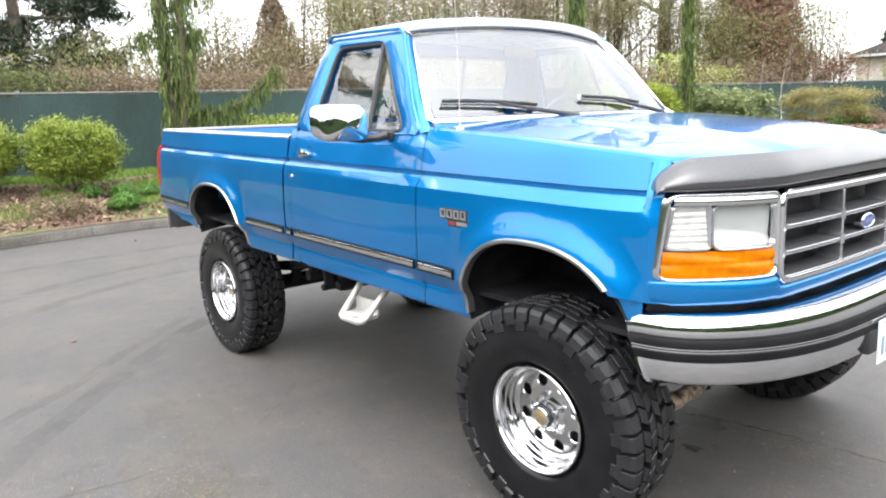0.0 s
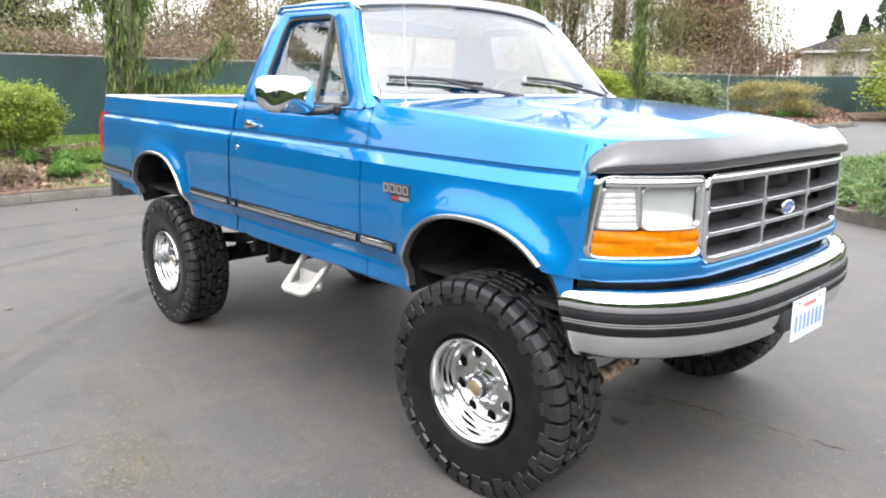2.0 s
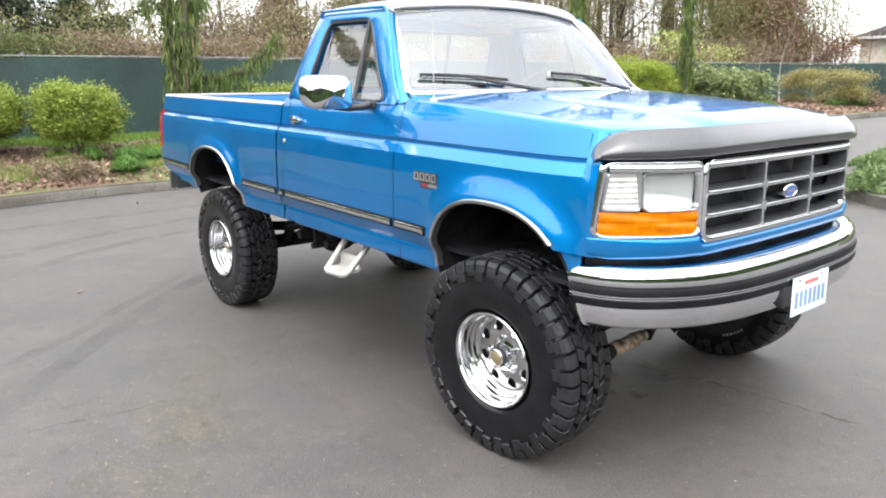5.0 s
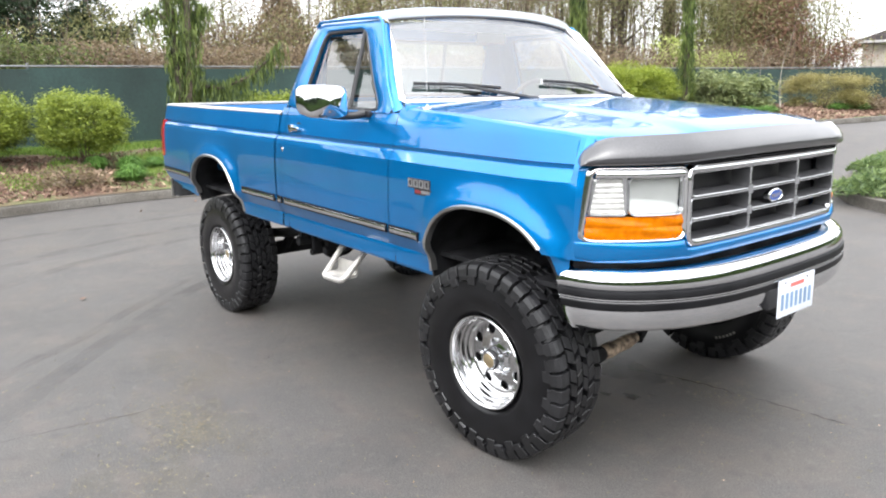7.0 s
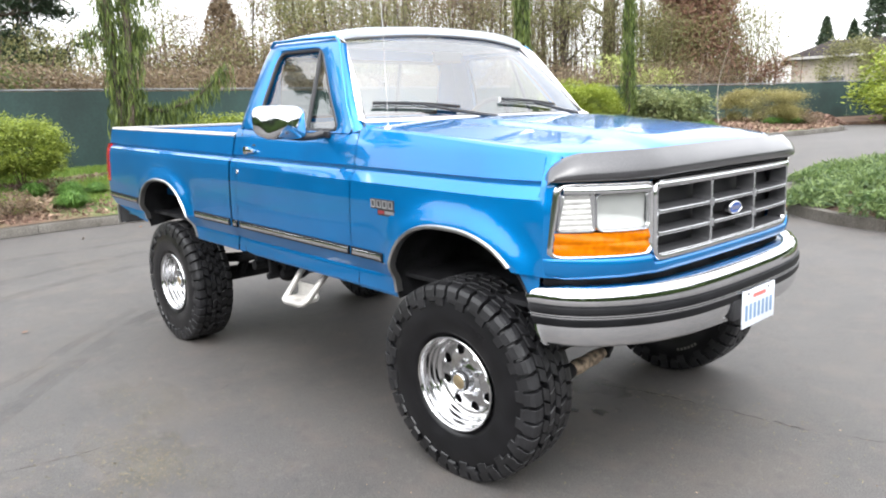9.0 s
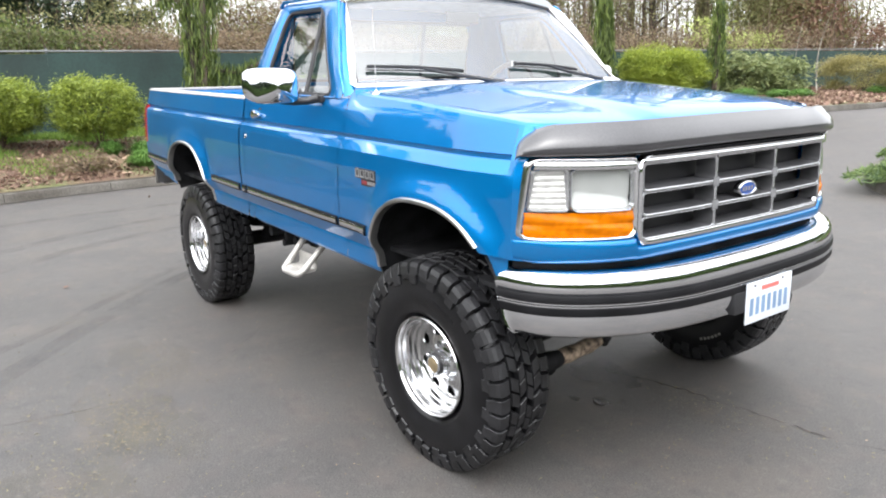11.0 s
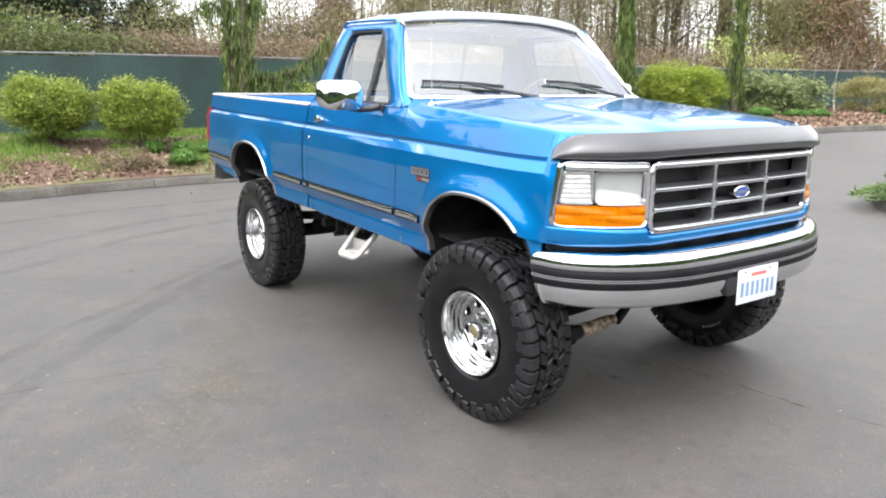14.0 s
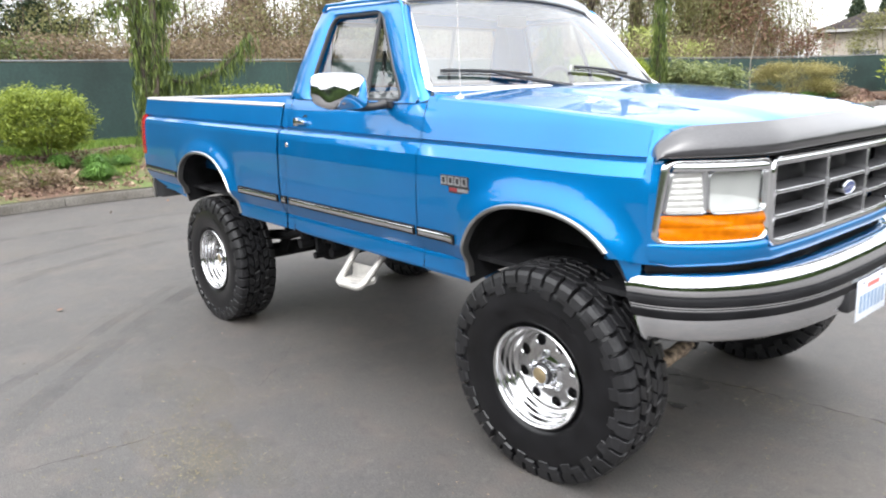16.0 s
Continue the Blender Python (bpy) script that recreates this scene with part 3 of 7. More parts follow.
def outer_y(z):
    return 0.925 - (z - 1.0) / 0.262 * 0.030


for s in (-1, 1):
    def side(pts):
        return [(s * y, z) for y, z in pts]
    hl = part("headlight", quad(side([(0.925, 1.022), (0.600, 1.022), (0.600, 1.275), (0.895, 1.275)]), -0.045), GREY_PLASTIC, truck, "headlight with chrome bezel, clear lens and amber indicator", rake=True)
    part("bezel", ring(side([(0.937, 1.014), (0.590, 1.014), (0.590, 1.290), (0.908, 1.290)]), [(0.0, -0.010), (0.0, 0.003), (0.002, 0.008), (0.005, 0.010), ((0.007, 0.007), 0.009), ((0.010, 0.010), 0.004), ((0.011, 0.011), -0.012)], 0.030), BEZEL, hl, "chrome bezel", rake=True, sharp=60)
    part("bezel_band", quad(side([(outer_y(1.252), 1.252), (0.600, 1.252), (0.600, 1.283), (outer_y(1.283), 1.283)]), 0.007, 16, 8, lambda u, v: 0.005 * math.sin(math.pi * v) - 0.010 * v), CHROME, hl, rake=True)
    amber = side([(outer_y(1.022), 1.022), (0.600, 1.022), (0.600, 1.108), (outer_y(1.108), 1.108)])
    part("indicator_lens", quad(amber, 0.002, 72, 24, lambda u, v: 0.0010 * math.sin(u * 70) + 0.004 * math.sin(7 * u + 9 * v) * math.sin(math.pi * v) - 0.006 * (v - 0.4) ** 2 * 4 - 0.0035 * math.exp(-((v - 0.52) / 0.07) ** 2)), AMBER, hl, "amber indicator lens", rake=True)
    part("lens_frame", ring(side([(outer_y(1.111) - 0.002, 1.111), (0.806, 1.111), (0.806, 1.254), (outer_y(1.250) - 0.002, 1.250)]), [(0, -0.01), (0.001, 0.003), (0.004, 0.003), (0.006, -0.012)], 0.012), SILVER, hl, rake=True)
    part("lens_frame", ring(side([(0.804, 1.111), (0.599, 1.111), (0.599, 1.254), (0.804, 1.254)]), [(0, -0.01), (0.001, 0.004), (0.004, 0.003), (0.007, -0.012)], 0.024), SILVER, hl, rake=True)
    part("corner_lens", quad(side([(outer_y(1.113) - 0.005, 1.113), (0.810, 1.115), (0.810, 1.251), (outer_y(1.247) - 0.005, 1.247)]), -0.004, 8, 72, lambda u, v: 0.0030 * abs(math.sin(v * 7 * math.pi)) - 0.012 * v), LENS, hl, "ribbed clear corner lens", rake=True)
    lampq = side([(0.800, 1.115), (0.603, 1.115), (0.603, 1.251), (0.800, 1.251)])
    part("reflector", quad(lampq, -0.010, 60, 18, lamp_bowl), REFLECT, hl, "bright headlamp reflector", rake=True, sharp=12)
    lens = part("headlamp_lens", quad(lampq, 0.001, 16, 8, lambda u, v: 0.004 * math.sin(math.pi * v) - 0.010 * v), LAMP_GLASS, hl, "clear headlamp lens", rake=True)
    lens.visible_shadow = False

GR = [(-0.588, 0.984), (0.588, 0.984), (0.588, 1.291), (-0.588, 1.291)]
grille = part("grille", ring(GR, [(0.0, -0.03), (0.0, 0.006), (0.003, 0.014), (0.005, 0.014), ((0.008, 0.016), 0.014), ((0.011, 0.024), 0.010), ((0.012, 0.026), -0.02)], 0.03), CHROME, truck, "chrome framed three by three grille", rake=True, sharp=60)
part("top_band", quad([(-0.576, 1.266), (0.576, 1.266), (0.576, 1.287), (-0.576, 1.287)], 0.017, 24, 8, lambda u, v: 0.005 * math.sin(math.pi * v) - 0.009 * v), CHROME, grille, rake=True)
part("grille_back", sheet([[(nose(y) - 0.085, y, z) for y in span(-0.58, 0.58, 9)] for z in (0.985, 1.28)]), BLACK_PLASTIC, grille, rake=True)
CELL_Y = (-0.578, -0.193, 0.193, 0.578)
CELL_Z = (1.004, 1.085, 1.169, 1.266)
for y0, y1 in zip(CELL_Y, CELL_Y[1:]):
    for z0, z1 in zip(CELL_Z, CELL_Z[1:]):
        c = part("grille_cell", ring([(y0, z0), (y1, z0), (y1, z1), (y0, z1)], [(0.0, 0.008), (0.001, 0.013), (0.005, 0.013), (0.007, 0.011)], 0.016), SILVER, grille, rake=True, sharp=60)
        if y1 < 0.5 and z1 < 1.2:
            part("bar_joint", quad([(y1 - 0.017, z1 - 0.017), (y1 + 0.017, z1 - 0.017), (y1 + 0.017, z1 + 0.017), (y1 - 0.017, z1 + 0.017)], 0.0136, 2, 2), JOINT, grille, rake=True)
        part("cell_wall", ring([(y0, z0), (y1, z0), (y1, z1), (y0, z1)], [(0.007, 0.011), (0.010, -0.012), (0.014, -0.065)], 0.016), CELL_GREY, c, rake=True)
rr = []
for r, o in ((0.0, 0.012), (0.8, 0.011), (0.86, 0.014), (1.0, 0.010), (1.0, -0.01)):
    rr.append([(nose(0) + 0.008 + o, 0.062 * r * math.cos(a), 1.127 + 0.027 * r * math.sin(a)) for a in np.linspace(0, 2 * math.pi, 33)[:-1]])
part("badge_rim", sheet(rr[1:], closed=True), CHROME, grille, rake=True)
part("oval_badge", sheet(rr[:2], closed=True), OVAL_BLUE, grille, "blue oval badge with a bright rim", rake=True)
bm = bmesh.new()
for y in (-0.03, -0.013, 0.006, 0.025):
    box(nose(0) + 0.019, nose(0) + 0.0215, y - 0.006, y + 0.005, 1.119, 1.135, bm=bm)
part("badge_mark", bm, CHROME, grille, rake=True)

# painted panel under the lamps, with the dark gap below it
VY = sorted(list(span(-0.938, 0.938, 41)) + [-0.594, -0.587, 0.587, 0.594])
corner = [(0.340, 0.9655), (0.365, 0.9600), (0.390, 0.9535), (0.412, 0.9460)]
plan = [(x, -y) for x, y in corner] + [(nose(y), y) for y in VY] + [(x, y) for x, y in corner[::-1]]
rows = []
for k, (x, y) in enumerate(plan):
    (x0, y0), (x1, y1) = plan[max(k - 1, 0)], plan[min(k + 1, len(plan) - 1)]
    l = math.hypot(x1 - x0, y1 - y0)
    ox, oy = (y1 - y0) / l, -(x1 - x0) / l
    q = min(1.0, 0.12 + 0.88 * max(0.0, (0.952 - abs(y)) / 0.30))
    t = 1.014 if abs(y) > 0.59 else 0.984
    h = t - 0.932 - 0.018 * min(1.0, max(0.0, (abs(y) - 0.90) / 0.05))
    rows.append([(x + ox * o * (q if o > 0 else 1), y + oy * o * (q if o > 0 else 1), t - h * d) for o, d in ((-0.03, -0.01), (0.003, 0.0), (0.010, 0.05), (0.0145, 0.14), (0.017, 0.32), (0.0165, 0.54), (0.013, 0.74), (0.006, 0.89), (-0.006, 0.97), (-0.03, 1.0))])
part("front_panel", sheet(rows), PAINT, truck, rake=True, sharp=50)
part("filler_panel", sheet([[(nose(y) - 0.028, y * 0.982, 0.945), (nose(y) - 0.045, y * 0.975, 0.86)] for y in VY]), UNDER, truck, "black filler above the bumper", rake=True)

# ---- bumper ----
BY = [0, 0.25, 0.45, 0.62, 0.74, 0.84, 0.90, 0.935, 0.952, 0.955]
BX = [0.778, 0.774, 0.757, 0.713, 0.655, 0.585, 0.520, 0.455, 0.395, 0.345]


def bumper_line(n=81):
    ys = [-y for y in BY[::-1]] + BY[1:]
    xs = BX[::-1] + BX[1:]
    ln = [0.0]
    for k in range(1, len(ys)):
        ln.append(ln[-1] + math.hypot(ys[k] - ys[k - 1], xs[k] - xs[k - 1]))
    pts = [(lerp(ln[-1] * k / (n - 1), ln, xs), lerp(ln[-1] * k / (n - 1), ln, ys)) for k in range(n)]
    for _ in range(6):
        pts = [pts[0]] + [((a[0] + 2 * b[0] + c[0]) / 4, (a[1] + 2 * b[1] + c[1]) / 4) for a, b, c in zip(pts, pts[1:], pts[2:])] + [pts[-1]]
    return pts


BL = bumper_line()


def bumper_band(section):
    rows = []
    n = len(BL)
    for k, (x, y) in enumerate(BL):
        x1, y1 = BL[min(k + 1, n - 1)]
        x0, y0 = BL[max(k - 1, 0)]
        tx, ty = x1 - x0, y1 - y0
        l = math.hypot(tx, ty)
        nx, ny = ty / l, -tx / l
        rows.append([(max(x + nx * o, 0.345 + (0.90 - z) * 0.36), y + ny * o, z) for o, z in section])
    return sheet(rows)


bump = part("front_bumper", bumper_band([(-0.12, 0.911), (-0.08, 0.915), (-0.03, 0.914), (-0.006, 0.907), (0.006, 0.890), (0.010, 0.862), (0.010, 0.842), (0.004, 0.838)]), CHROME, truck, "chrome front bumper with black rubber strip", rake=True, sharp=80)
part("rubber_strip", bumper_band([(0.0, 0.842), (0.015, 0.840), (0.018, 0.834), (0.018, 0.816), (0.014, 0.812), (0.014, 0.800), (0.018, 0.796), (0.018, 0.774), (0.014, 0.768), (0.0, 0.766)]), BLACK_RUBBER, bump, "black rubber bumper strip", rake=True)
for z in (0.8095, 0.8015):
    part("bright_line", bumper_band([(0.012, z - 0.0027), (0.0165, z - 0.0023), (0.0165, z + 0.0023), (0.012, z + 0.0027)]), CHROME, bump, rake=True)
part("lower_bumper", bumper_band([(0.012, 0.772), (0.0122, 0.755), (0.009, 0.730), (0.0, 0.700), (-0.012, 0.686), (-0.04, 0.680), (-0.08, 0.69)]), CHROME, bump, "chrome lower bumper face", rake=True, sharp=80)
part("bumper_back", bumper_band([(-0.06, 0.87), (-0.07, 0.70)]), UNDER, bump, rake=True)

plate = part("licence_plate", box(0.799, 0.805, -0.140, 0.165, 0.644, 0.802, 0.004), PLATE, truck, "white licence plate with blue characters", rake=True)
for k in range(7):
    y = -0.106 + k * 0.0385
    part("plate_character", box(0.805, 0.8062, y - 0.011, y + 0.011, 0.675, 0.742), PLATE_INK, plate, rake=True, smooth=False)
part("plate_heading", box(0.805, 0.8066, -0.045, 0.07, 0.764, 0.780), PLATE_RED, plate, rake=True, smooth=False)
part("plate_bracket", box(0.76, 0.798, -0.20, 0.165, 0.69, 0.775, 0.01), BLACK_PLASTIC, bump, rake=True)
for y in (-0.09, 0.095):
    part("plate_bolt", lathe([(0.805, 0.0), (0.808, 0.004), (0.805, 0.006)], 10, "x", (0, y, 0.788)), GREY_PLASTIC, plate, rake=True)

# ---- bed of the truck ----
for s in (-1, 1):
    rows = []
    for x in np.linspace(-1.908, -3.985, 16):
        y = side_y(x, 1.398)
        rows.append([(x, s * (y - 0.004), 1.392), (x, s * (y + 0.001), 1.402), (x, s * (y - 0.006), 1.412), (x, s * (y - 0.05), 1.415), (x, s * (y - 0.088), 1.412), (x, s * (y - 0.093), 1.395)])
    part("rail_cap", sheet(rows), WHITE_CAP, truck, "white plastic bed rail cap", rake=True)
    part("bed_inner_wall", sheet([[(x, s * (side_y(x, 1.398) - 0.085), 1.40), (x, s * 0.80, 1.36), (x, s * 0.80, 0.93)] for x in np.linspace(-1.93, -3.95, 10)]), PAINT, truck, rake=True)
    rows = []
    for z in np.linspace(1.0, 1.288, 12):
        y = side_y(-3.986, min(z, 1.27))
        rows.append([(-3.925, s * (y - 0.01), z), (-3.927, s * (y + 0.005), z), (-3.985, s * (y + 0.006), z), (-4.008, s * (y - 0.001), z), (-4.022, s * (y - 0.02), z), (-4.026, s * 0.83, z), (-3.95, s * 0.83, z)])
    bm = sheet(rows)
    for r in (rows[0], rows[-1]):
        bm.faces.new([bm.verts.new(p) for p in r])
    part("tail_light", bm, RED_LENS, truck, "tall red tail light", rake=True)
    # black filler behind the rear wheel and the bright end of the step bumper
    bm = bmesh.new()
    prism = [[bm.verts.new((x, s * y, z)) for x, z in ((-3.958, 0.935), (-3.950, 0.790), (-3.60, 0.832), (-3.36, 0.880), (-3.40, 0.905))] for y in (0.70, 0.928)]
    bm.faces.new(prism[0])
    bm.faces.new(prism[1])
    for k in range(5):
        bm.faces.new((prism[0][k], prism[0][(k + 1) % 5], prism[1][(k + 1) % 5], prism[1][k]))
    part("bed_corner_filler", bm, UNDER, truck, smooth=False)
    part("bumper_end", box(-3.978, -3.957, min(s * 0.905, s * 0.940), max(s * 0.905, s * 0.940), 0.785, 0.935, 0.004), LIP, truck, "bright end of the step bumper")
part("bed_floor", sheet([[(x, y, 0.93 + (0.008 if k % 2 else 0)) for k, y in enumerate(np.linspace(-0.8, 0.8, 33))] for x in (-1.93, -3.95)]), PAINT, truck, rake=True)
for s in (-1, 1):
    part("wheel_hump", box(-3.42, -2.36, min(s * 0.46, s * 0.82), max(s * 0.46, s * 0.82), 0.92, 1.16, 0.05), PAINT, truck, rake=True)
part("bed_front_wall", box(-1.955, -1.915, -0.86, 0.86, 0.93, 1.40, 0.01), PAINT, truck, rake=True)
tg = part("tailgate", box(-3.99, -3.945, -0.825, 0.825, 0.93, 1.395, 0.015), PAINT, truck, rake=True)
part("tailgate_cap", box(-3.995, -3.935, -0.82, 0.82, 1.393, 1.413, 0.008), WHITE_CAP, tg, rake=True)
part("rear_bumper", box(-4.13, -3.960, -0.895, 0.895, 0.775, 0.930, 0.02), CHROME, truck, "chrome rear step bumper")

# ---- wheels ----
TY_R, TY_W = 0.431, 0.264
HUB_Z = 0.431


def tyre_profile():
    w = TY_W / 2
    half = [(w - 0.075, 0.188), (w - 0.034, 0.197), (w - 0.012, 0.222), (w - 0.004, 0.232), (w - 0.003, 0.238), (w + 0.003, 0.262), (w + 0.006, 0.300), (w + 0.002, 0.338), (w - 0.004, 0.362), (w - 0.014, 0.386), (w - 0.034, 0.398), (w - 0.07, 0.4035)]
    return [(-u, r) for u, r in half] + [(0, 0.404)] + half[::-1]


def lug(bm, a0, da, y0, y1, r0, r1, skew=0.0, chamfer=0.12):
    """A tread block: a tapered box bent round the tyre."""
    vs = []
    for r, sh in ((r0, 0.0), (r1 - 0.003, 0.0), (r1, chamfer)):
        for u, y in ((-1, y0), (1, y0), (1, y1), (-1, y1)):
            yy = y + (y1 - y0) * sh * 0.5 * (1 if y == y0 else -1)
            aa = a0 + da * u * (1 - sh) + skew * (y - (y0 + y1) / 2)
            vs.append(bm.verts.new((r * math.cos(aa), yy, r * math.sin(aa))))
    for lo in (0, 4):
        for k in range(4):
            bm.faces.new((vs[lo + k], vs[lo + (k + 1) % 4], vs[lo + 4 + (k + 1) % 4], vs[lo + 4 + k]))
    bm.faces.new(vs[8:])


def shoulder_lug(bm, a0, da, side, w, foot, step):
    """A shoulder block that runs over the edge and down the sidewall, with a jog half way."""
    prof = [(w - 0.006, foot - 0.004, step), (w + 0.006, foot + 0.004, step), (w + 0.006, 0.378, step), (w + 0.005, 0.384, 0.0), (w - 0.001, 0.410, 0.0), (w - 0.010, 0.426, 0.0), (w - 0.026, 0.4305, 0.0), (0.083, 0.4315, 0.16), (0.079, 0.427, 0.16), (0.079, 0.400, 0.16)]
    rows = []
    for u, cut in ((-1, 0.0), (-0.94, 0.003), (0.94, 0.003), (1, 0.0)):
        row = []
        for k, (y, r, off) in enumerate(prof):
            inn = 0.003 - cut if 0 < k < 9 else 0.0
            rr = r - (inn if r > 0.40 else 0)
            yy = y - (inn if r <= 0.42 else 0)
            aa = a0 + da * (u + off)
            row.append((rr * math.cos(aa), side * yy, rr * math.sin(aa)))
        rows.append(row)
    sheet(rows, bm=bm)
    base_y = (w - 0.034, 0.396)
    for r in (rows[0], rows[-1]):
        for k in range(len(r) - 1):
            aa = math.atan2(r[k][2], r[k][0])
            ab = math.atan2(r[k + 1][2], r[k + 1][0])
            q0 = (base_y[1] * math.cos(aa), side * base_y[0], base_y[1] * math.sin(aa)) if prof[k][1] > 0.39 else (prof[k][1] * math.cos(aa), side * (w - 0.012), prof[k][1] * math.sin(aa))
            q1 = (base_y[1] * math.cos(ab), side * base_y[0], base_y[1] * math.sin(ab)) if prof[k + 1][1] > 0.39 else (prof[k + 1][1] * math.cos(ab), side * (w - 0.012), prof[k + 1][1] * math.sin(ab))
            vs = [bm.verts.new(p) for p in (r[k], r[k + 1], q1, q0)]
            bm.faces.new(vs)


def wheel_face(bm, flip, depth, holes, r0, r1, rc, rh):
    """A dished disc pierced by a ring of round holes."""
    m = 32
    half = math.pi / holes
    for k in range(holes):
        a0 = 2 * math.pi * k / holes + 0.25
        hole, outer = [], []
        for q in range(m):
            t = 2 * math.pi * q / m
            dx, dy = math.cos(t), math.sin(t)
            hole.append((rc + rh * dx, rh * dy))
            best = 9.0
            for r_ in (r1, r0):
                disc = (rc * dx) ** 2 - rc * rc + r_ * r_
                if disc > 0:
                    for root in (-rc * dx - math.sqrt(disc), -rc * dx + math.sqrt(disc)):
                        if root > 1e-4:
                            best = min(best, root)
            for sg in (-1, 1):
                nx, ny = -math.sin(half * sg), math.cos(half * sg)
                den = dx * nx + dy * ny
                if abs(den) > 1e-6 and -(rc * nx) / den > 1e-4:
                    best = min(best, -(rc * nx) / den)
            outer.append((rc + dx * best, dy * best))

        def put(p, dep):
            c, s_ = math.cos(a0), math.sin(a0)
            return bm.verts.new((p[0] * c - p[1] * s_, (depth + dep) * flip, p[0] * s_ + p[1] * c))
        crown = lambda p: 0.012 * (1 - ((math.hypot(*p) - r0) / (r1 - r0)) ** 2)
        ro = [put(p, crown(p)) for p in outer]
        r1_ = [put((rc + (p[0] - rc) * 1.14, p[1] * 1.14), crown(p)) for p in hole]
        rh_ = [put(p, crown(p) - 0.003) for p in hole]
        rb_ = [put((rc + (p[0] - rc) * 0.97, p[1] * 0.97), -0.03) for p in hole]
        for q in range(m):
            q2 = (q + 1) % m
            for a, b in ((ro, r1_), (r1_, rh_), (rh_, rb_)):
                bm.faces.new((a[q], a[q2], b[q2], b[q]))
    bmesh.ops.remove_doubles(bm, verts=bm.verts, dist=3e-4)


def wheel_at(x, s, front):
    """A wheel with its outer face towards side s."""
    wh = new("wheel")
    wh.parent = truck
    wh.matrix_basis = Matrix.Translation((x, s * (0.884 if front else 0.815), HUB_Z)) @ Matrix.Rotation(math.radians(3 if front else 0), 4, "Z") @ Matrix.Rotation(math.radians(s * (-2.5 if front else 0)), 4, "X")
    tagged(wh, "deep dish polished wheel with a mud terrain tyre")
    flip = s
    tyre = part("tyre", lathe([(u * flip, r) for u, r in tyre_profile()], 96), TYRE, wh, "black mud terrain tyre")
    w = TY_W / 2
    bm = bmesh.new()
    n = 40
    for k in range(n):
        a = 2 * math.pi * k / n
        da = math.pi / n
        for side in (-1, 1):
            off = 0 if side > 0 else da
            shoulder_lug(bm, a + off, da * 0.80, side, w, 0.340 if k % 2 == 0 else 0.360, 0.42 if k % 2 == 0 else -0.30)
        q = 0.10 * da * (-1) ** k
        for y0, y1, u, sk in ((0.038, 0.073, 0.4, 1.3), (0.003, 0.033, 1.3, -1.6), (-0.033, -0.003, 0.3, 1.6), (-0.073, -0.038, 1.2, -1.3)):
            lug(bm, a + u * da + q * sk, da * 0.76, y0, y1, 0.398, TY_R + 0.002, skew=sk, chamfer=0.08)
    part("tread", bm, TREAD, wh, "chunky interlocking tread blocks", smooth=False)
    # raised unreadable marks round both sidewalls
    for sd in (1, -1):
        bm = bmesh.new()
        for k in range(6):
            a = (0.9 if sd > 0 else 4.05) + k * 0.075
            for r0, r1 in ((0.298, 0.312),):
                vs = []
                for yy in (w + 0.0035, w + 0.0075):
                    vs.append([bm.verts.new((r * math.cos(a + u), sd * flip * yy, r * math.sin(a + u))) for r, u in ((r0, -0.024), (r0, 0.024), (r1, 0.022), (r1, -0.022))])
                bm.faces.new(vs[1])
                for q in range(4):
                    bm.faces.new((vs[0][q], vs[0][(q + 1) % 4], vs[1][(q + 1) % 4], vs[1][q]))
        mk = part("sidewall_marks", bm, TYRE if sd > 0 else SIDE_MARK, tyre, "raised sidewall marks", kind="stuff", smooth=False)
    # deep stepped rim, wheel face with a ring of holes, tall hub
    o = w - 0.004
    rim_p = [(o - 0.022, 0.205), (o - 0.004, 0.208), (o + 0.001, 0.205), (o + 0.001, 0.201), (o - 0.004, 0.197), (o - 0.012, 0.1945), (o - 0.020, 0.1935), (o - 0.024, 0.189), (o - 0.045, 0.1865), (o - 0.050, 0.1825), (o - 0.068, 0.1805), (o - 0.073, 0.174), (o - 0.088, 0.171), (o - 0.096, 0.164), (o - 0.099, 0.152)]
    part("rim", lathe([(u * flip, r) for u, r in rim_p], 96), ALLOY, wh, "polished deep dish rim", sharp=28)
    fo = o - 0.100
    bm = bmesh.new()
    wheel_face(bm, flip, fo, 8, 0.070, 0.163, 0.128, 0.0225)
    part("wheel_face", bm, ALLOY, wh, "polished wheel face with eight round holes", sharp=30)
    part("brake_drum", lathe([((fo - 0.032) * flip, 0.0), ((fo - 0.032) * flip, 0.16), ((fo - 0.12) * flip, 0.165)], 32), UNDER, wh)
    hb = 0.058 if front else 0.045
    prof = [(0.006, 0.074), (0.014, 0.070), (0.018, 0.060), (0.020, 0.052), (hb - 0.012, 0.047), (hb - 0.010, 0.0455)]
    hub = part("hub", lathe([((fo + u) * flip, r) for u, r in prof], 40), CHROME, wh, "polished protruding hub")
    part("hub_ring", lathe([((fo + u) * flip, r) for u, r in ((hb - 0.014, 0.0465), (hb - 0.004, 0.0462), (hb - 0.001, 0.044), (hb - 0.001, 0.037))], 40), BLACK_PLASTIC, hub, "black hub ring")
    part("hub_cap", lathe([((fo + u) * flip, r) for u, r in ((hb - 0.004, 0.0395), (hb + 0.006, 0.039), (hb + 0.009, 0.036), (hb + 0.008, 0.0315), (hb + 0.006, 0.030))], 40), CHROME, hub, "bright hub cap")
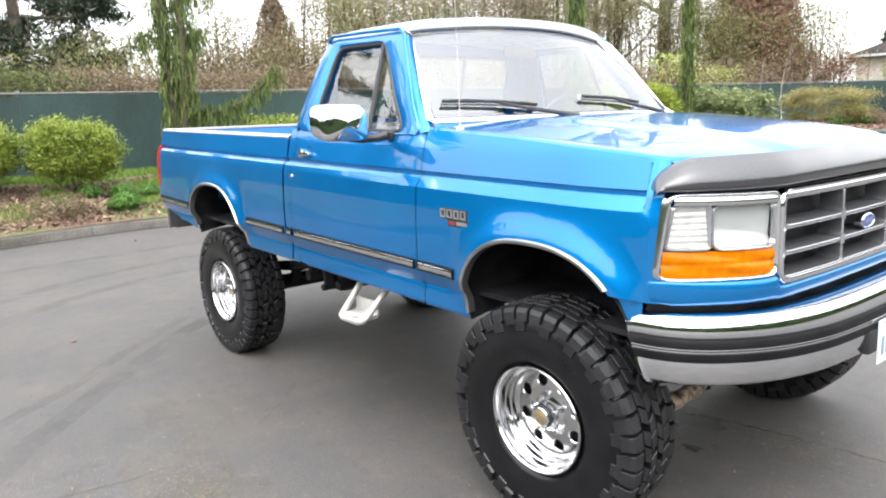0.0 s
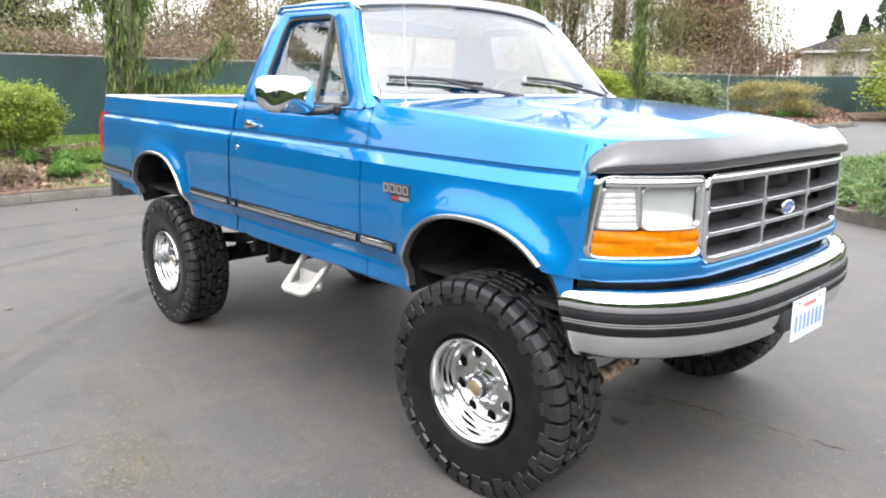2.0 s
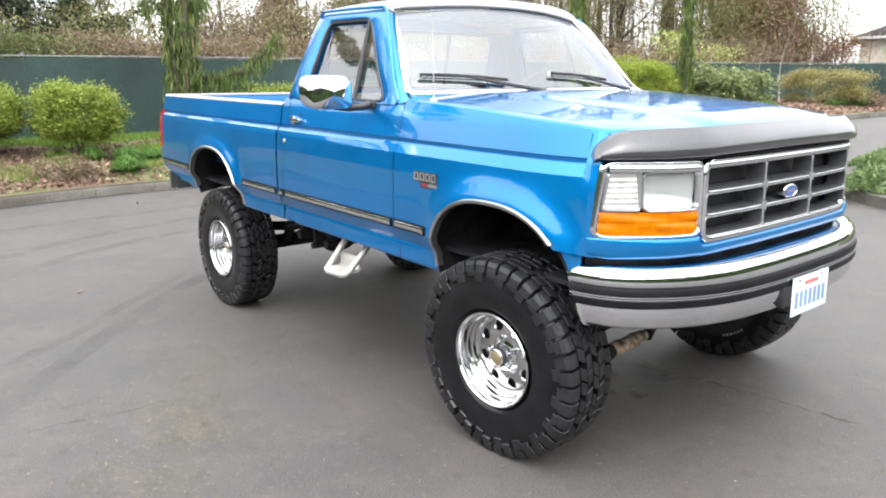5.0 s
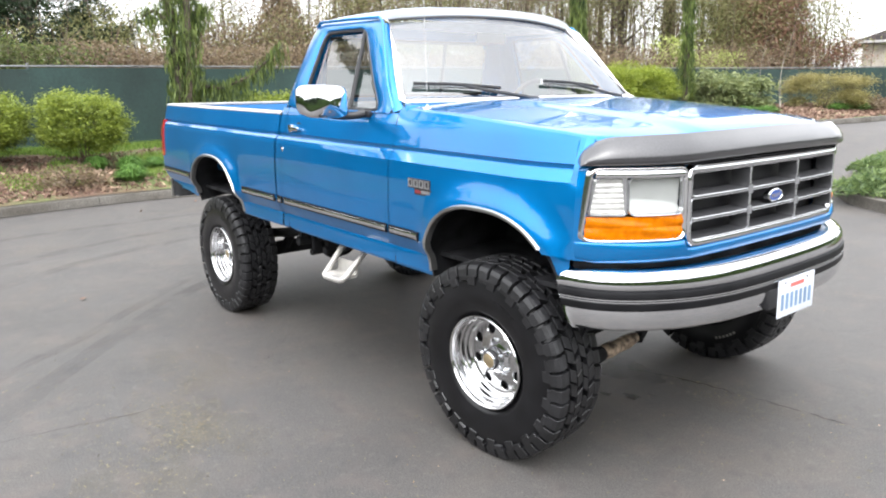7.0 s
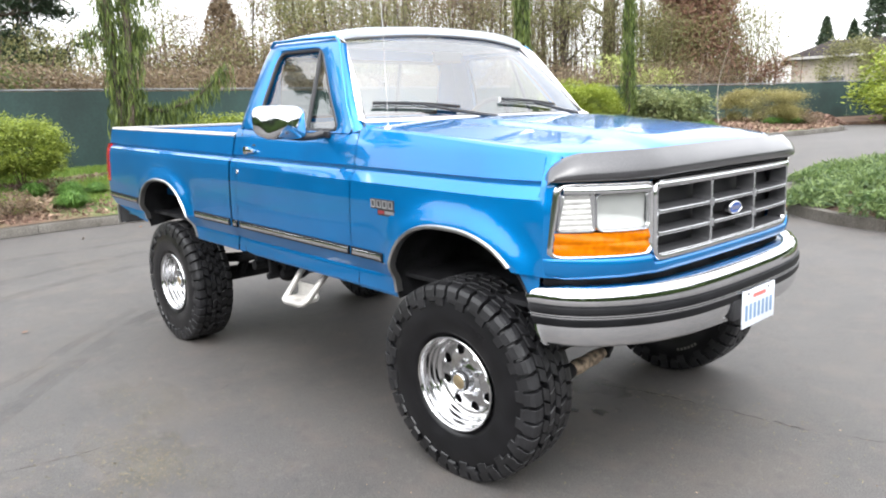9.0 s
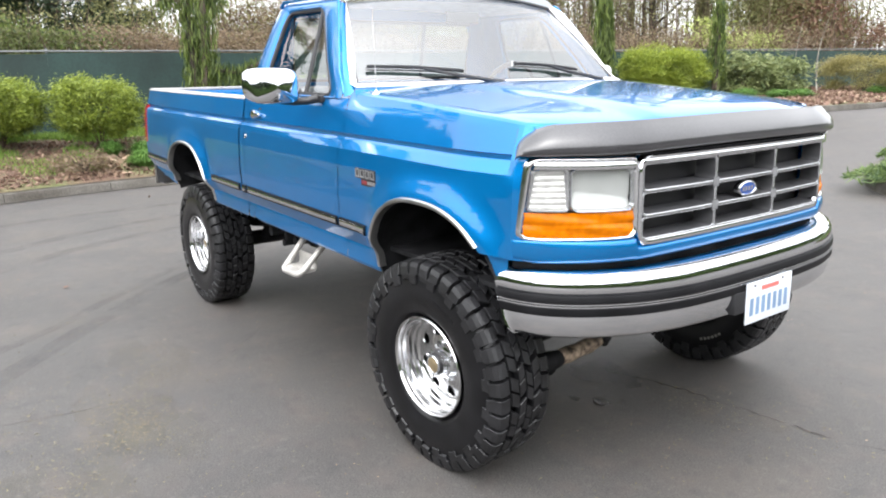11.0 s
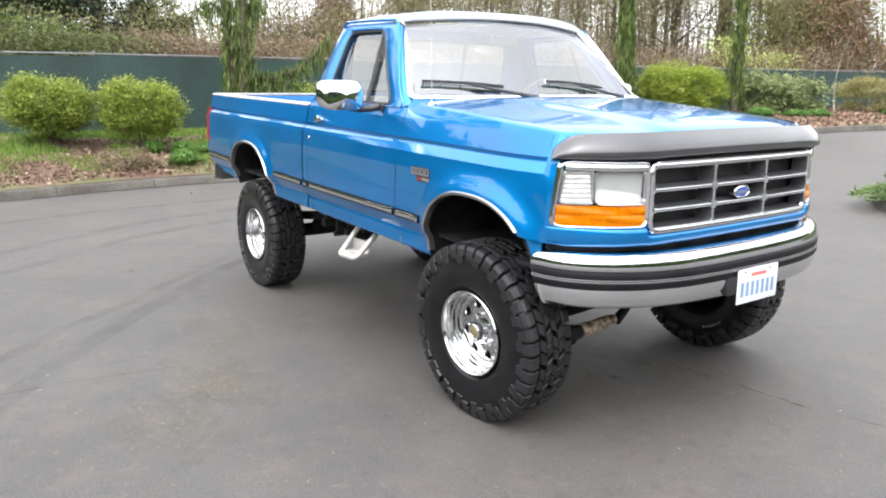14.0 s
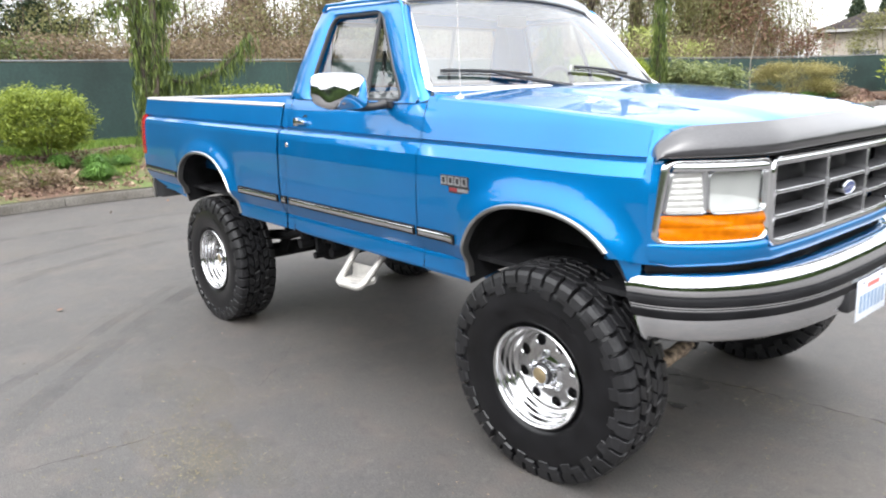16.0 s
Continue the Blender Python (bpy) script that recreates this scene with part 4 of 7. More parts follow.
    part("hub_medallion", lathe([((fo + u) * flip, r) for u, r in ((hb + 0.006, 0.0315), (hb + 0.008, 0.028), (hb + 0.0085, 0.014), (hb + 0.010, 0.0))], 24), GOLD, hub, "dull gold hub medallion")
    for k in range(5):
        a = 2 * math.pi * (k + 0.35) / 5
        c = (0.0715 * math.cos(a), 0, 0.0715 * math.sin(a))
        part("lug_nut", lathe([((fo + 0.006) * flip, 0.017), ((fo + 0.014) * flip, 0.0165), ((fo + 0.016) * flip, 0.012), ((fo + 0.034) * flip, 0.0115), ((fo + 0.040) * flip, 0.0075), ((fo + 0.041) * flip, 0.0)], 12, "y", c), CHROME, wh)
    part("valve_stem", tube([(0.150, (o - 0.062) * flip, 0.085), (0.143, (o - 0.045) * flip, 0.080)], 0.0045, 8), CHROME, wh)
    return wh


w_r = wheel_at(-0.022, -1, True)
w_rr = wheel_at(-3.005, -1, False)
for src, x, yw, cam_b, steer in ((w_r, -0.065, 0.895, 2.5, 3), (w_rr, -3.005, 0.815, 0.0, 0)):
    c = copy_thing(src, Matrix.Translation((x, yw, HUB_Z)) @ Matrix.Rotation(math.pi + math.radians(steer), 4, "Z") @ Matrix.Rotation(math.radians(cam_b), 4, "X"))
    c.parent = truck

# black strip standing in for the shaded gap under the deflector
part("shadow_gap_strip", slab(span(-0.86, 0.86, 41), 1.2925, 1.305, 0.010, 0.004), BLACK_RUBBER, truck, rake=True)

# ---- under the truck ----
for s in (-1, 1):
    part("frame_rail", box(-4.0, 0.55, s * 0.42 - 0.04, s * 0.42 + 0.04, 0.70, 0.83, 0.01), UNDER, truck, rake=True)
    part("leaf_spring", tube([(-2.30, s * 0.55, 0.68), (-2.6, s * 0.55, 0.60), (-2.945, s * 0.55, 0.555), (-3.3, s * 0.55, 0.60), (-3.6, s * 0.55, 0.70)], 0.035, 6), UNDER, truck)
    part("rear_shock", tube([(-2.82, s * 0.5, 0.46), (-2.55, s * 0.46, 0.90)], 0.035, 8), UNDER, truck)
    part("radius_arm", tube([(0.0, s * 0.55, 0.46), (-0.6, s * 0.48, 0.56), (-1.15, s * 0.44, 0.72)], 0.035, 8), SUSP_BLUE, truck, "blue painted radius arm")
    part("coil_spring", tube([(0.03 + 0.06 * math.cos(a), s * 0.52 + 0.06 * math.sin(a), 0.55 + 0.012 * a) for a in np.linspace(0, 12 * math.pi, 90)], 0.011, 5), SUSP_BLUE, truck, "blue coil spring")
    part("shock_bracket", box(0.27, 0.37, min(s * 0.55, s * 0.80), max(s * 0.55, s * 0.80), 0.905, 0.925, 0.006), SUSP_BLUE, truck, rake=True)
    part("shock_bracket", box(0.28, 0.36, min(s * 0.55, s * 0.79), max(s * 0.55, s * 0.79), 0.85, 0.868, 0.006), SUSP_BLUE, truck, rake=True)
part("rear_axle", tube([(-2.945, -0.66, HUB_Z), (-2.945, 0.66, HUB_Z)], 0.055, 12), UNDER, truck)
part("differential", lathe([(-0.17, 0.03), (-0.13, 0.12), (0, 0.16), (0.13, 0.12), (0.17, 0.03)], 20, "x", (-2.945, 0, HUB_Z)), UNDER, truck)
part("front_axle_beam", tube([(0.05, -0.64, 0.47), (0.07, -0.3, 0.50), (0.07, 0.1, 0.56), (0.06, 0.35, 0.60)], 0.055, 10), UNDER, truck)
part("front_axle_beam", tube([(0.05, 0.64, 0.47), (0.05, 0.3, 0.48), (0.04, -0.1, 0.52), (0.04, -0.3, 0.58)], 0.055, 10), UNDER, truck)
part("tie_rod", tube([(0.20, -0.50, 0.398), (0.20, -0.44, 0.402), (0.20, -0.38, 0.406), (0.20, -0.32, 0.412), (0.20, -0.25, 0.420)], [0.030, 0.036, 0.030, 0.034, 0.024], 10), RUST, truck, "rusty flaking tie rod")
part("steering_knuckle", tube([(0.10, -0.72, 0.40), (0.19, -0.62, 0.40), (0.20, -0.54, 0.397), (0.20, -0.49, 0.399)], [0.06, 0.05, 0.042, 0.034], 10), UNDER, truck)
part("ball_joint", lathe([(0.345, 0.018), (0.36, 0.030), (0.40, 0.036), (0.43, 0.026), (0.445, 0.0)], 14, "z", (0.20, -0.55, 0)), UNDER, truck)
part("steering_link", tube([(0.20, -0.23, 0.406), (0.16, -0.05, 0.50), (0.14, 0.62, 0.52)], [0.026, 0.02, 0.02], 8), UNDER, truck)
part("sill_bracket", box(-2.40, -1.55, -0.84, -0.50, 0.70, 0.80, 0.02), UNDER, truck, rake=True)
part("spring_shackle", tube([(-2.28, -0.60, 0.76), (-2.24, -0.60, 0.64), (-2.14, -0.60, 0.60), (-2.06, -0.60, 0.68)], 0.022, 6), UNDER, truck)
part("brake_cable", tube([(-1.5, -0.50, 0.74), (-1.8, -0.52, 0.67), (-2.2, -0.52, 0.66), (-2.7, -0.48, 0.60)], 0.008, 5), UNDER, truck)
part("drop_bracket", box(0.12, 0.24, -0.36, -0.22, 0.50, 0.74, 0.015), UNDER, truck)
part("drop_bracket", box(0.12, 0.24, 0.22, 0.36, 0.50, 0.74, 0.015), UNDER, truck)
part("cross_member", box(0.32, 0.46, -0.46, 0.46, 0.66, 0.74, 0.015), UNDER, truck, rake=True)
part("oil_pan", box(-0.55, 0.20, -0.20, 0.20, 0.60, 0.80, 0.03), UNDER, truck, rake=True)
part("transfer_case", box(-1.55, -0.95, -0.22, 0.30, 0.55, 0.80, 0.05), UNDER, truck, rake=True)
part("drive_shaft", tube([(-1.5, 0.05, 0.66), (-2.8, 0.0, 0.50)], 0.04, 10), UNDER, truck)
part("exhaust_pipe", tube([(-0.6, -0.30, 0.66), (-1.5, -0.42, 0.68), (-2.2, -0.46, 0.70), (-2.5, -0.40, 0.82)], 0.032, 8), RUST, truck)
part("muffler", lathe([(-2.15, 0.03), (-2.13, 0.085), (-1.62, 0.085), (-1.60, 0.03)], 16, "x", (0, -0.44, 0.70)), UNDER, truck)
part("fuel_tank", box(-2.35, -1.55, 0.02, 0.50, 0.62, 0.82, 0.05), UNDER, truck, rake=True)
part("floor_pan", box(-3.96, 0.42, -0.90, 0.90, 0.80, 0.82), UNDER, truck, rake=True)
bm = box(-2.05, -1.94, -0.62, -0.56, 0.62, 0.76, 0.01)
box(-1.86, -1.82, -0.62, -0.58, 0.63, 0.76, 0.01, bm=bm)
box(-2.30, -1.80, -0.60, -0.57, 0.73, 0.78, 0.005, bm=bm)
part("spring_hanger", bm, UNDER, truck)
part("bed_sill", box(-2.46, -1.96, -0.85, -0.80, 0.675, 0.79, 0.01), UNDER, truck, rake=True)
part("bed_cross_member", box(-2.52, -2.36, -0.84, 0.84, 0.70, 0.82, 0.012), UNDER, truck, rake=True)
part("bed_cross_member", box(-2.08, -1.98, -0.84, 0.84, 0.72, 0.82, 0.012), UNDER, truck, rake=True)
for x, y, z, h, w in ((-2.22, -0.66, 0.72, 0.11, 0.045), (-2.12, -0.62, 0.70, 0.16, 0.03), (-1.90, -0.64, 0.72, 0.13, 0.04), (-1.76, -0.58, 0.72, 0.09, 0.05)):
    bm = box(x - w / 2, x + w / 2, y - 0.03, y + 0.03, z - h, z + 0.08, 0.008)
    lathe([(y - 0.045, 0.0), (y - 0.045, w * 0.7), (y + 0.045, w * 0.7), (y + 0.045, 0.0)], 10, "y", (x, 0, z - h), bm=bm)
    part("hanging_bracket", bm, UNDER, truck)
part("engine_bay", box(-0.6, 0.50, -0.45, 0.45, 0.82, 1.25, 0.02), UNDER, truck, rake=True)

# ---- trim and fittings on the right hand side and the roof ----
for s in (-1, 1):
    # chrome door mirror
    cx, cy, cz = -1.03, (s * 1.14 if s < 0 else 1.075), 1.498
    rows = []
    for k in range(13):
        t = -1 + 2 * k / 12
        row = []
        for q in range(24):
            a = 2 * math.pi * q / 24
            sc = (1 - abs(t) ** 4.5) ** 0.42 if abs(t) < 1 else 0.0
            sc = max(sc, 0.02) if t > 0 else max(sc, 0.55 + 0.45 * (1 + t)) if t > -1.01 else 0
            ca, sa = math.cos(a), math.sin(a)
            yy = 0.118 * math.copysign(abs(ca) ** 0.46, ca) * sc
            zz_ = 0.078 * math.copysign(abs(sa) ** 0.46, sa) * sc
            row.append((cx + 0.062 * t - 0.09 * zz_ - 0.18 * s * yy * (0.5 + 0.5 * t), cy + yy - s * 0.012 * t, cz + zz_ - 0.012 * (zz_ < 0) * t))
        rows.append(row)
    bm = sheet(rows, closed=True)
    bm.faces.new([v for v in list(bm.verts)[:24]])
    bm.faces.new([v for v in list(bm.verts)[-24:]])
    mir = part("door_mirror", bm, CHROME, truck, "chrome door mirror on a black arm", rake=True, sharp=60)
    part("mirror_arm", tube([(-1.03, s * 1.10, 1.430), (-1.015, s * 1.03, 1.420), (-0.99, s * 0.97, 1.424), (-0.965, s * 0.93, 1.436)], [0.018, 0.018, 0.018, 0.022], 10), BLACK_PLASTIC, mir, rake=True)
    part("mirror_sail", box(-1.00, -0.93, min(s * 0.905, s * 0.935), max(s * 0.905, s * 0.935), 1.415, 1.448, 0.008), BLACK_PLASTIC, mir, rake=True)
    # door handle and lock
    y = side_y(-1.72, 1.34)
    hd = part("door_handle", box(-1.745, -1.635, min(s * (y + 0.004), s * (y + 0.03)), max(s * (y + 0.004), s * (y + 0.03)), 1.312, 1.334, 0.008), CHROME, truck, "chrome pull door handle", rake=True)
    part("handle_recess", lathe([(0.0, 0.0), (0.002, 0.03), (-0.001, 0.034)], 16, "y", (-1.66, s * (y - 0.001), 1.328)), BLACK_PLASTIC, hd, rake=True)
    part("handle_base", box(-1.76, -1.715, min(s * (y - 0.005), s * (y + 0.02)), max(s * (y - 0.005), s * (y + 0.02)), 1.300, 1.345, 0.008), CHROME, hd, rake=True)
    part("door_lock", lathe([(0, 0.0), (s * 0.004, 0.010), (s * 0.002, 0.0125), (-s * 0.002, 0.013)], 16, "y", (-1.80, s * side_y(-1.80, 1.20), 1.200)), CHROME, truck, rake=True)
    # model badge: bright blocks on black, with a red and grey bar below
    y = side_y(-0.48, 1.14)

    def plate_box(x0, x1, a, b, z0, z1, bm=None):
        return box(x0, x1, min(s * (y + a), s * (y + b)), max(s * (y + a), s * (y + b)), z0, z1, 0.0, bm=bm)
    bd = part("model_badge", plate_box(-0.538, -0.372, -0.002, 0.003, 1.116, 1.160, plate_box(-0.490, -0.366, -0.002, 0.003, 1.088, 1.116)), BLACK_PLASTIC, truck, "black and silver model badge", rake=True, smooth=False)
    for k in range(4):
        xa = -0.534 + k * 0.041
        bm = plate_box(xa, xa + 0.032, 0.002, 0.006, 1.150, 1.156)
        plate_box(xa, xa + 0.032, 0.002, 0.006, 1.121, 1.127, bm)
        plate_box(xa, xa + 0.007, 0.002, 0.006, 1.127, 1.150, bm)
        plate_box(xa + 0.025, xa + 0.032, 0.002, 0.006, 1.127, 1.150, bm)
        part("badge_block", bm, BADGE_GREY, bd, rake=True, smooth=False)
    part("badge_bar", plate_box(-0.484, -0.440, 0.002, 0.005, 1.096, 1.110), BADGE_RED, bd, rake=True, smooth=False)
    part("badge_bar", plate_box(-0.436, -0.374, 0.002, 0.005, 1.096, 1.110), BADGE_GREY, bd, rake=True, smooth=False)
    # hanging side step
    z0, yb = 0.70, 0.86
    path = [(-1.125, s * 0.83, 0.765), (-1.127, s * 0.875, 0.715), (-1.140, s * 0.985, 0.600), (-1.150, s * 1.008, 0.583), (-1.175, s * 1.016, 0.577), (-1.310, s * 1.016, 0.577), (-1.335, s * 1.008, 0.583), (-1.345, s * 0.985, 0.600), (-1.352, s * 0.875, 0.722), (-1.354, s * 0.83, 0.772)]
    st = part("side_step", tube(path, 0.017, 10), STEP_METAL, truck, "pale cast metal drop step")
    rows = []
    for x in np.linspace(-1.147, -1.338, 9):
        rows.append([(x, s * y, z) for y, z in ((0.915, 0.664), (0.917, 0.607), (0.925, 0.598), (0.96, 0.596), (1.014, 0.592), (1.018, 0.578), (0.92, 0.582), (0.906, 0.600), (0.906, 0.664))])
    bm = sheet(rows, closed=True)
    for r in (rows[0], rows[-1]):
        bm.faces.new([bm.verts.new(p) for p in r])
    tr = part("step_tread", bm, STEP_METAL, st, "flat step tread with raised ribs")
    for y in (0.94, 0.963, 0.986):
        part("tread_rib", box(-1.325, -1.160, min(s * (y - 0.004), s * (y + 0.004)), max(s * (y - 0.004), s * (y + 0.004)), 0.592, 0.6005, 0.001), STEP_METAL, tr)

ant = part("antenna", tube([(-0.535, -0.868, 1.475), (-0.537, -0.868, 1.70), (-0.545, -0.868, 2.22)], [0.0020, 0.0013, 0.0009], 6), TAG, truck, "thin whip antenna", rake=True)
part("antenna_base", lathe([(1.462, 0.022), (1.468, 0.019), (1.474, 0.009), (1.482, 0.005)], 16, "z", (-0.535, -0.868, 0)), CHROME, ant, rake=True)
for x0, y0, x1, y1 in ((-0.50, -0.165, -0.60, -0.98), (-0.57, 0.60, -0.545, -0.13)):
    def glass_pt(y, up):
        v = y / 0.855
        a, b = Vector(WB(v)), Vector(WT(v))
        p = a.lerp(b, up)
        return (p.x + 0.03, p.y, p.z + 0.012)
    p0 = (x0, y0, 1.499)
    pm = glass_pt(y0 + (y1 - y0) * 0.35, 0.075)
    wa = part("wiper_arm", tube([p0, pm, glass_pt((y0 + y1) / 2, 0.140)], [0.012, 0.008, 0.006], 8), BLACK_PLASTIC, truck, "black wiper arm and blade", rake=True)
    ya, yb2 = (y0 + y1) / 2 + 0.23, (y0 + y1) / 2 - 0.24
    blade = [glass_pt(ya + (yb2 - ya) * t, 0.088 + 0.075 * t + 0.012 * math.sin(math.pi * t)) for t in np.linspace(0, 1, 9)]
    part("wiper_blade", tube(blade, 0.0085, 6), BLACK_PLASTIC, wa, rake=True)
    low = [(p[0] - 0.006, p[1], p[2] - 0.016) for p in blade]
    part("wiper_rubber", tube(low, 0.004, 5), BLACK_PLASTIC, wa, rake=True)

# ---- the ground and what stands on it ----
def ground_z(x, y):
    """Level round the truck, rising towards the far planting."""
    t = min(max((y - 6.0) / 10.0, 0), 1)
    return 0.62 * t * t * (3 - 2 * t)


KERB = [(-8.2, -9.0), (-9.0, -6.0), (-9.5, -3.5), (-9.82, -1.94), (-10.10, -0.75), (-10.26, 0.35), (-10.20, 1.2), (-9.9, 4.0), (-9.2, 8.0), (-7.9, 12.0), (-6.8, 15.0), (-6.4, 18.0), (-6.3, 21.0), (-6.5, 23.3), (-7.9, 24.7), (-9.6, 25.6), (-10.8, 26.4)]
FENCE = [(-16.2, -9.0), (-14.5, -0.05), (-12.37, 20.19), (-11.0, 27.0), (-8.3, 31.0), (2.0, 37.0)]


def along(path, step):
    out = []
    for (x0, y0), (x1, y1) in zip(path, path[1:]):
        n = max(1, int(math.hypot(x1 - x0, y1 - y0) / step))
        for k in range(n):
            out.append((x0 + (x1 - x0) * k / n, y0 + (y1 - y0) * k / n))
    out.append(path[-1])
    return out


def smooth_line(p, times=3):
    for _ in range(times):
        q = [p[0]]
        for a, b in zip(p, p[1:]):
            q += [(a[0] * 0.75 + b[0] * 0.25, a[1] * 0.75 + b[1] * 0.25), (a[0] * 0.25 + b[0] * 0.75, a[1] * 0.25 + b[1] * 0.75)]
        p = q + [p[-1]]
    return p


ASPHALT = mat("asphalt", (0.0635, 0.0592, 0.0563), 0.64, 0.0, 0.05, 0.8, bump=0.30, bump_scale=170, fine=0.75)
def worn_asphalt(m):
    """Warm and dark patches metres wide, and pale aggregate showing where the binder has worn."""
    nt = m.node_tree
    b = nt.nodes["Principled BSDF"]
    base = b.inputs["Base Color"].links[0].from_socket
    tc = nt.nodes.new("ShaderNodeTexCoord")

    def noise_mask(scale, lo, hi, detail=5):
        n = nt.nodes.new("ShaderNodeTexNoise")
        n.inputs["Scale"].default_value, n.inputs["Detail"].default_value = scale, detail
        nt.links.new(tc.outputs["Object"], n.inputs["Vector"])
        r = nt.nodes.new("ShaderNodeMapRange")
        r.inputs[1].default_value, r.inputs[2].default_value = lo, hi
        nt.links.new(n.outputs[0], r.inputs[0])
        return r.outputs[0]

    def mix(colour, mask, amount, source):
        k = nt.nodes.new("ShaderNodeMath")
        k.operation = "MULTIPLY"
        k.inputs[1].default_value = amount
        nt.links.new(mask, k.inputs[0])
        x = nt.nodes.new("ShaderNodeMix")
        x.data_type = "RGBA"
        x.inputs[7].default_value = (*colour, 1)
        nt.links.new(k.outputs[0], x.inputs[0])
        nt.links.new(source, x.inputs[6])
        return x.outputs[2]

    out = mix((0.088, 0.074, 0.062), noise_mask(1.7, 0.50, 0.68), 0.40, base)
    out = mix((0.040, 0.040, 0.041), noise_mask(0.9, 0.52, 0.66, 7), 0.30, out)
    out = mix((0.098, 0.080, 0.072), noise_mask(5.5, 0.52, 0.66, 6), 0.46, out)
    out = mix((0.115, 0.105, 0.096), noise_mask(22.0, 0.58, 0.68, 4), 0.42, out)
    out = mix((0.036, 0.035, 0.036), noise_mask(11.0, 0.55, 0.68, 6), 0.50, out)
    out = mix((0.22, 0.20, 0.175), noise_mask(95.0, 0.64, 0.74, 2), 0.42, out)
    out = mix((0.020, 0.020, 0.020), noise_mask(120.0, 0.62, 0.74, 2), 0.45, out)
    nt.links.new(out, b.inputs["Base Color"])


worn_asphalt(ASPHALT)
CONCRETE = mat("kerb_concrete", (0.052, 0.045, 0.036), 0.9, 0.0, 0.2, 2.2, bump=0.5, bump_scale=50, fine=0.35, second=(0.105, 0.097, 0.085))
GUTTER = mat("gutter_dirt", (0.022, 0.018, 0.014), 0.9, 0.0, 0.25, 6.0, bump=0.4, bump_scale=60)
GRASS_SOIL = mat("grassy_soil", (0.075, 0.115, 0.026), 0.95, 0.0, 0.2, 0.9, bump=0.8, bump_scale=35, second=(0.115, 0.074, 0.050), fine=0.4)
MULCH = mat("bark_mulch", (0.055, 0.03, 0.02), 0.95, 0.0, 0.3, 2.0, bump=0.8, bump_scale=30, second=(0.14, 0.085, 0.055), fine=0.5)
SCREEN = mat("green_privacy_screen", (0.0115, 0.030, 0.0265), 0.75, 0.0, 0.14, 0.9, bump=0.15, bump_scale=20, fine=0.15)
GALV = mat("galvanised_pipe", (0.16, 0.165, 0.17), 0.45, 0.5, 0.1, 5)
BARK = mat("tree_bark", (0.055, 0.042, 0.032), 0.95, 0.0, 0.25, 3.0, bump=0.8, bump_scale=18, fine=0.35)
PALE_BARK = mat("pale_bark", (0.21, 0.19, 0.16), 0.9, 0.0, 0.2, 3.0, bump=0.5, bump_scale=18)
TWIG = mat("twig_brown", (0.085, 0.058, 0.042), 0.9, 0.0, 0.2, 2.0)
ROOF_TILE = mat("grey_shingles", (0.034, 0.029, 0.028), 0.95, 0.0, 0.15, 3.0, bump=0.5, bump_scale=12, spec=0.08)
STUCCO = mat("cream_wall", (0.36, 0.32, 0.27), 0.85, 0.0, 0.06, 2.0, bump=0.2)

# one sheet to the horizon, finer near the truck
gx = sorted(set(list(np.linspace(-14, 12, 53)) + [-400, -120, -60, -40, -28, -20, 20, 40, 80, 200, 400]))
gy = sorted(set(list(np.linspace(-14, 30, 89)) + [-400, -120, -50, -25, 40, 60, 120, 400]))
gv, gf = [], []
for y in gy:
    for x in gx:
        gv.append((x, y, ground_z(x, y)))
nx_ = len(gx)
for j in range(len(gy) - 1):
    for i in range(nx_ - 1):
        k = j * nx_ + i
        gf.append((k, k + 1, k + 1 + nx_, k + nx_))
ground = raw("ground", gv, gf, ASPHALT, None, "worn dark grey asphalt yard", "structure", "asphalt", smooth=True)

kerb_line = smooth_line(KERB, 2)
fence_line = along(FENCE, 0.5)


# planting bed between kerb and fence
def kerb_x(y):
    return lerp(y, [p[1] for p in kerb_line], [p[0] for p in kerb_line])


def fence_x(y):
    return lerp(y, [p[1] for p in FENCE], [p[0] for p in FENCE])


def bed_z(x, y):
    k, f = kerb_x(y), fence_x(y)
    t = min(max((k - x) / max(k - f, 0.1), 0), 1.3)
    base = ground_z(x, y)
    rise = 0.60 if y < 8 else lerp(y, [8, 16], [0.60, 0.30])
    n = noise.noise(Vector((x * 0.7, y * 0.7, 0))) * 0.05 * min(1, t * 5)
    return base + 0.115 + rise * (1 - (1 - min(t, 1)) ** 1.7) + n


bv, bf = [], []
NU, NV = 150, 26
for j in range(NU):
    y = -9.0 + (35.3) * j / (NU - 1)
    for i in range(NV):
        t = (i / (NV - 1)) ** 1.3
        k, f = kerb_x(y) - 0.14, fence_x(y) - 3.0
        x = k + (f - k) * t
        bv.append((x, y, bed_z(x, y)))
for j in range(NU - 1):
    for i in range(NV - 1):
        q = j * NV + i
        bf.append((q, q + 1, q + 1 + NV, q + NV))
raw("planting_bed", bv, bf, GRASS_SOIL, None, "grassy planting bed with bare brown soil", "structure", "planting bed", smooth=True)


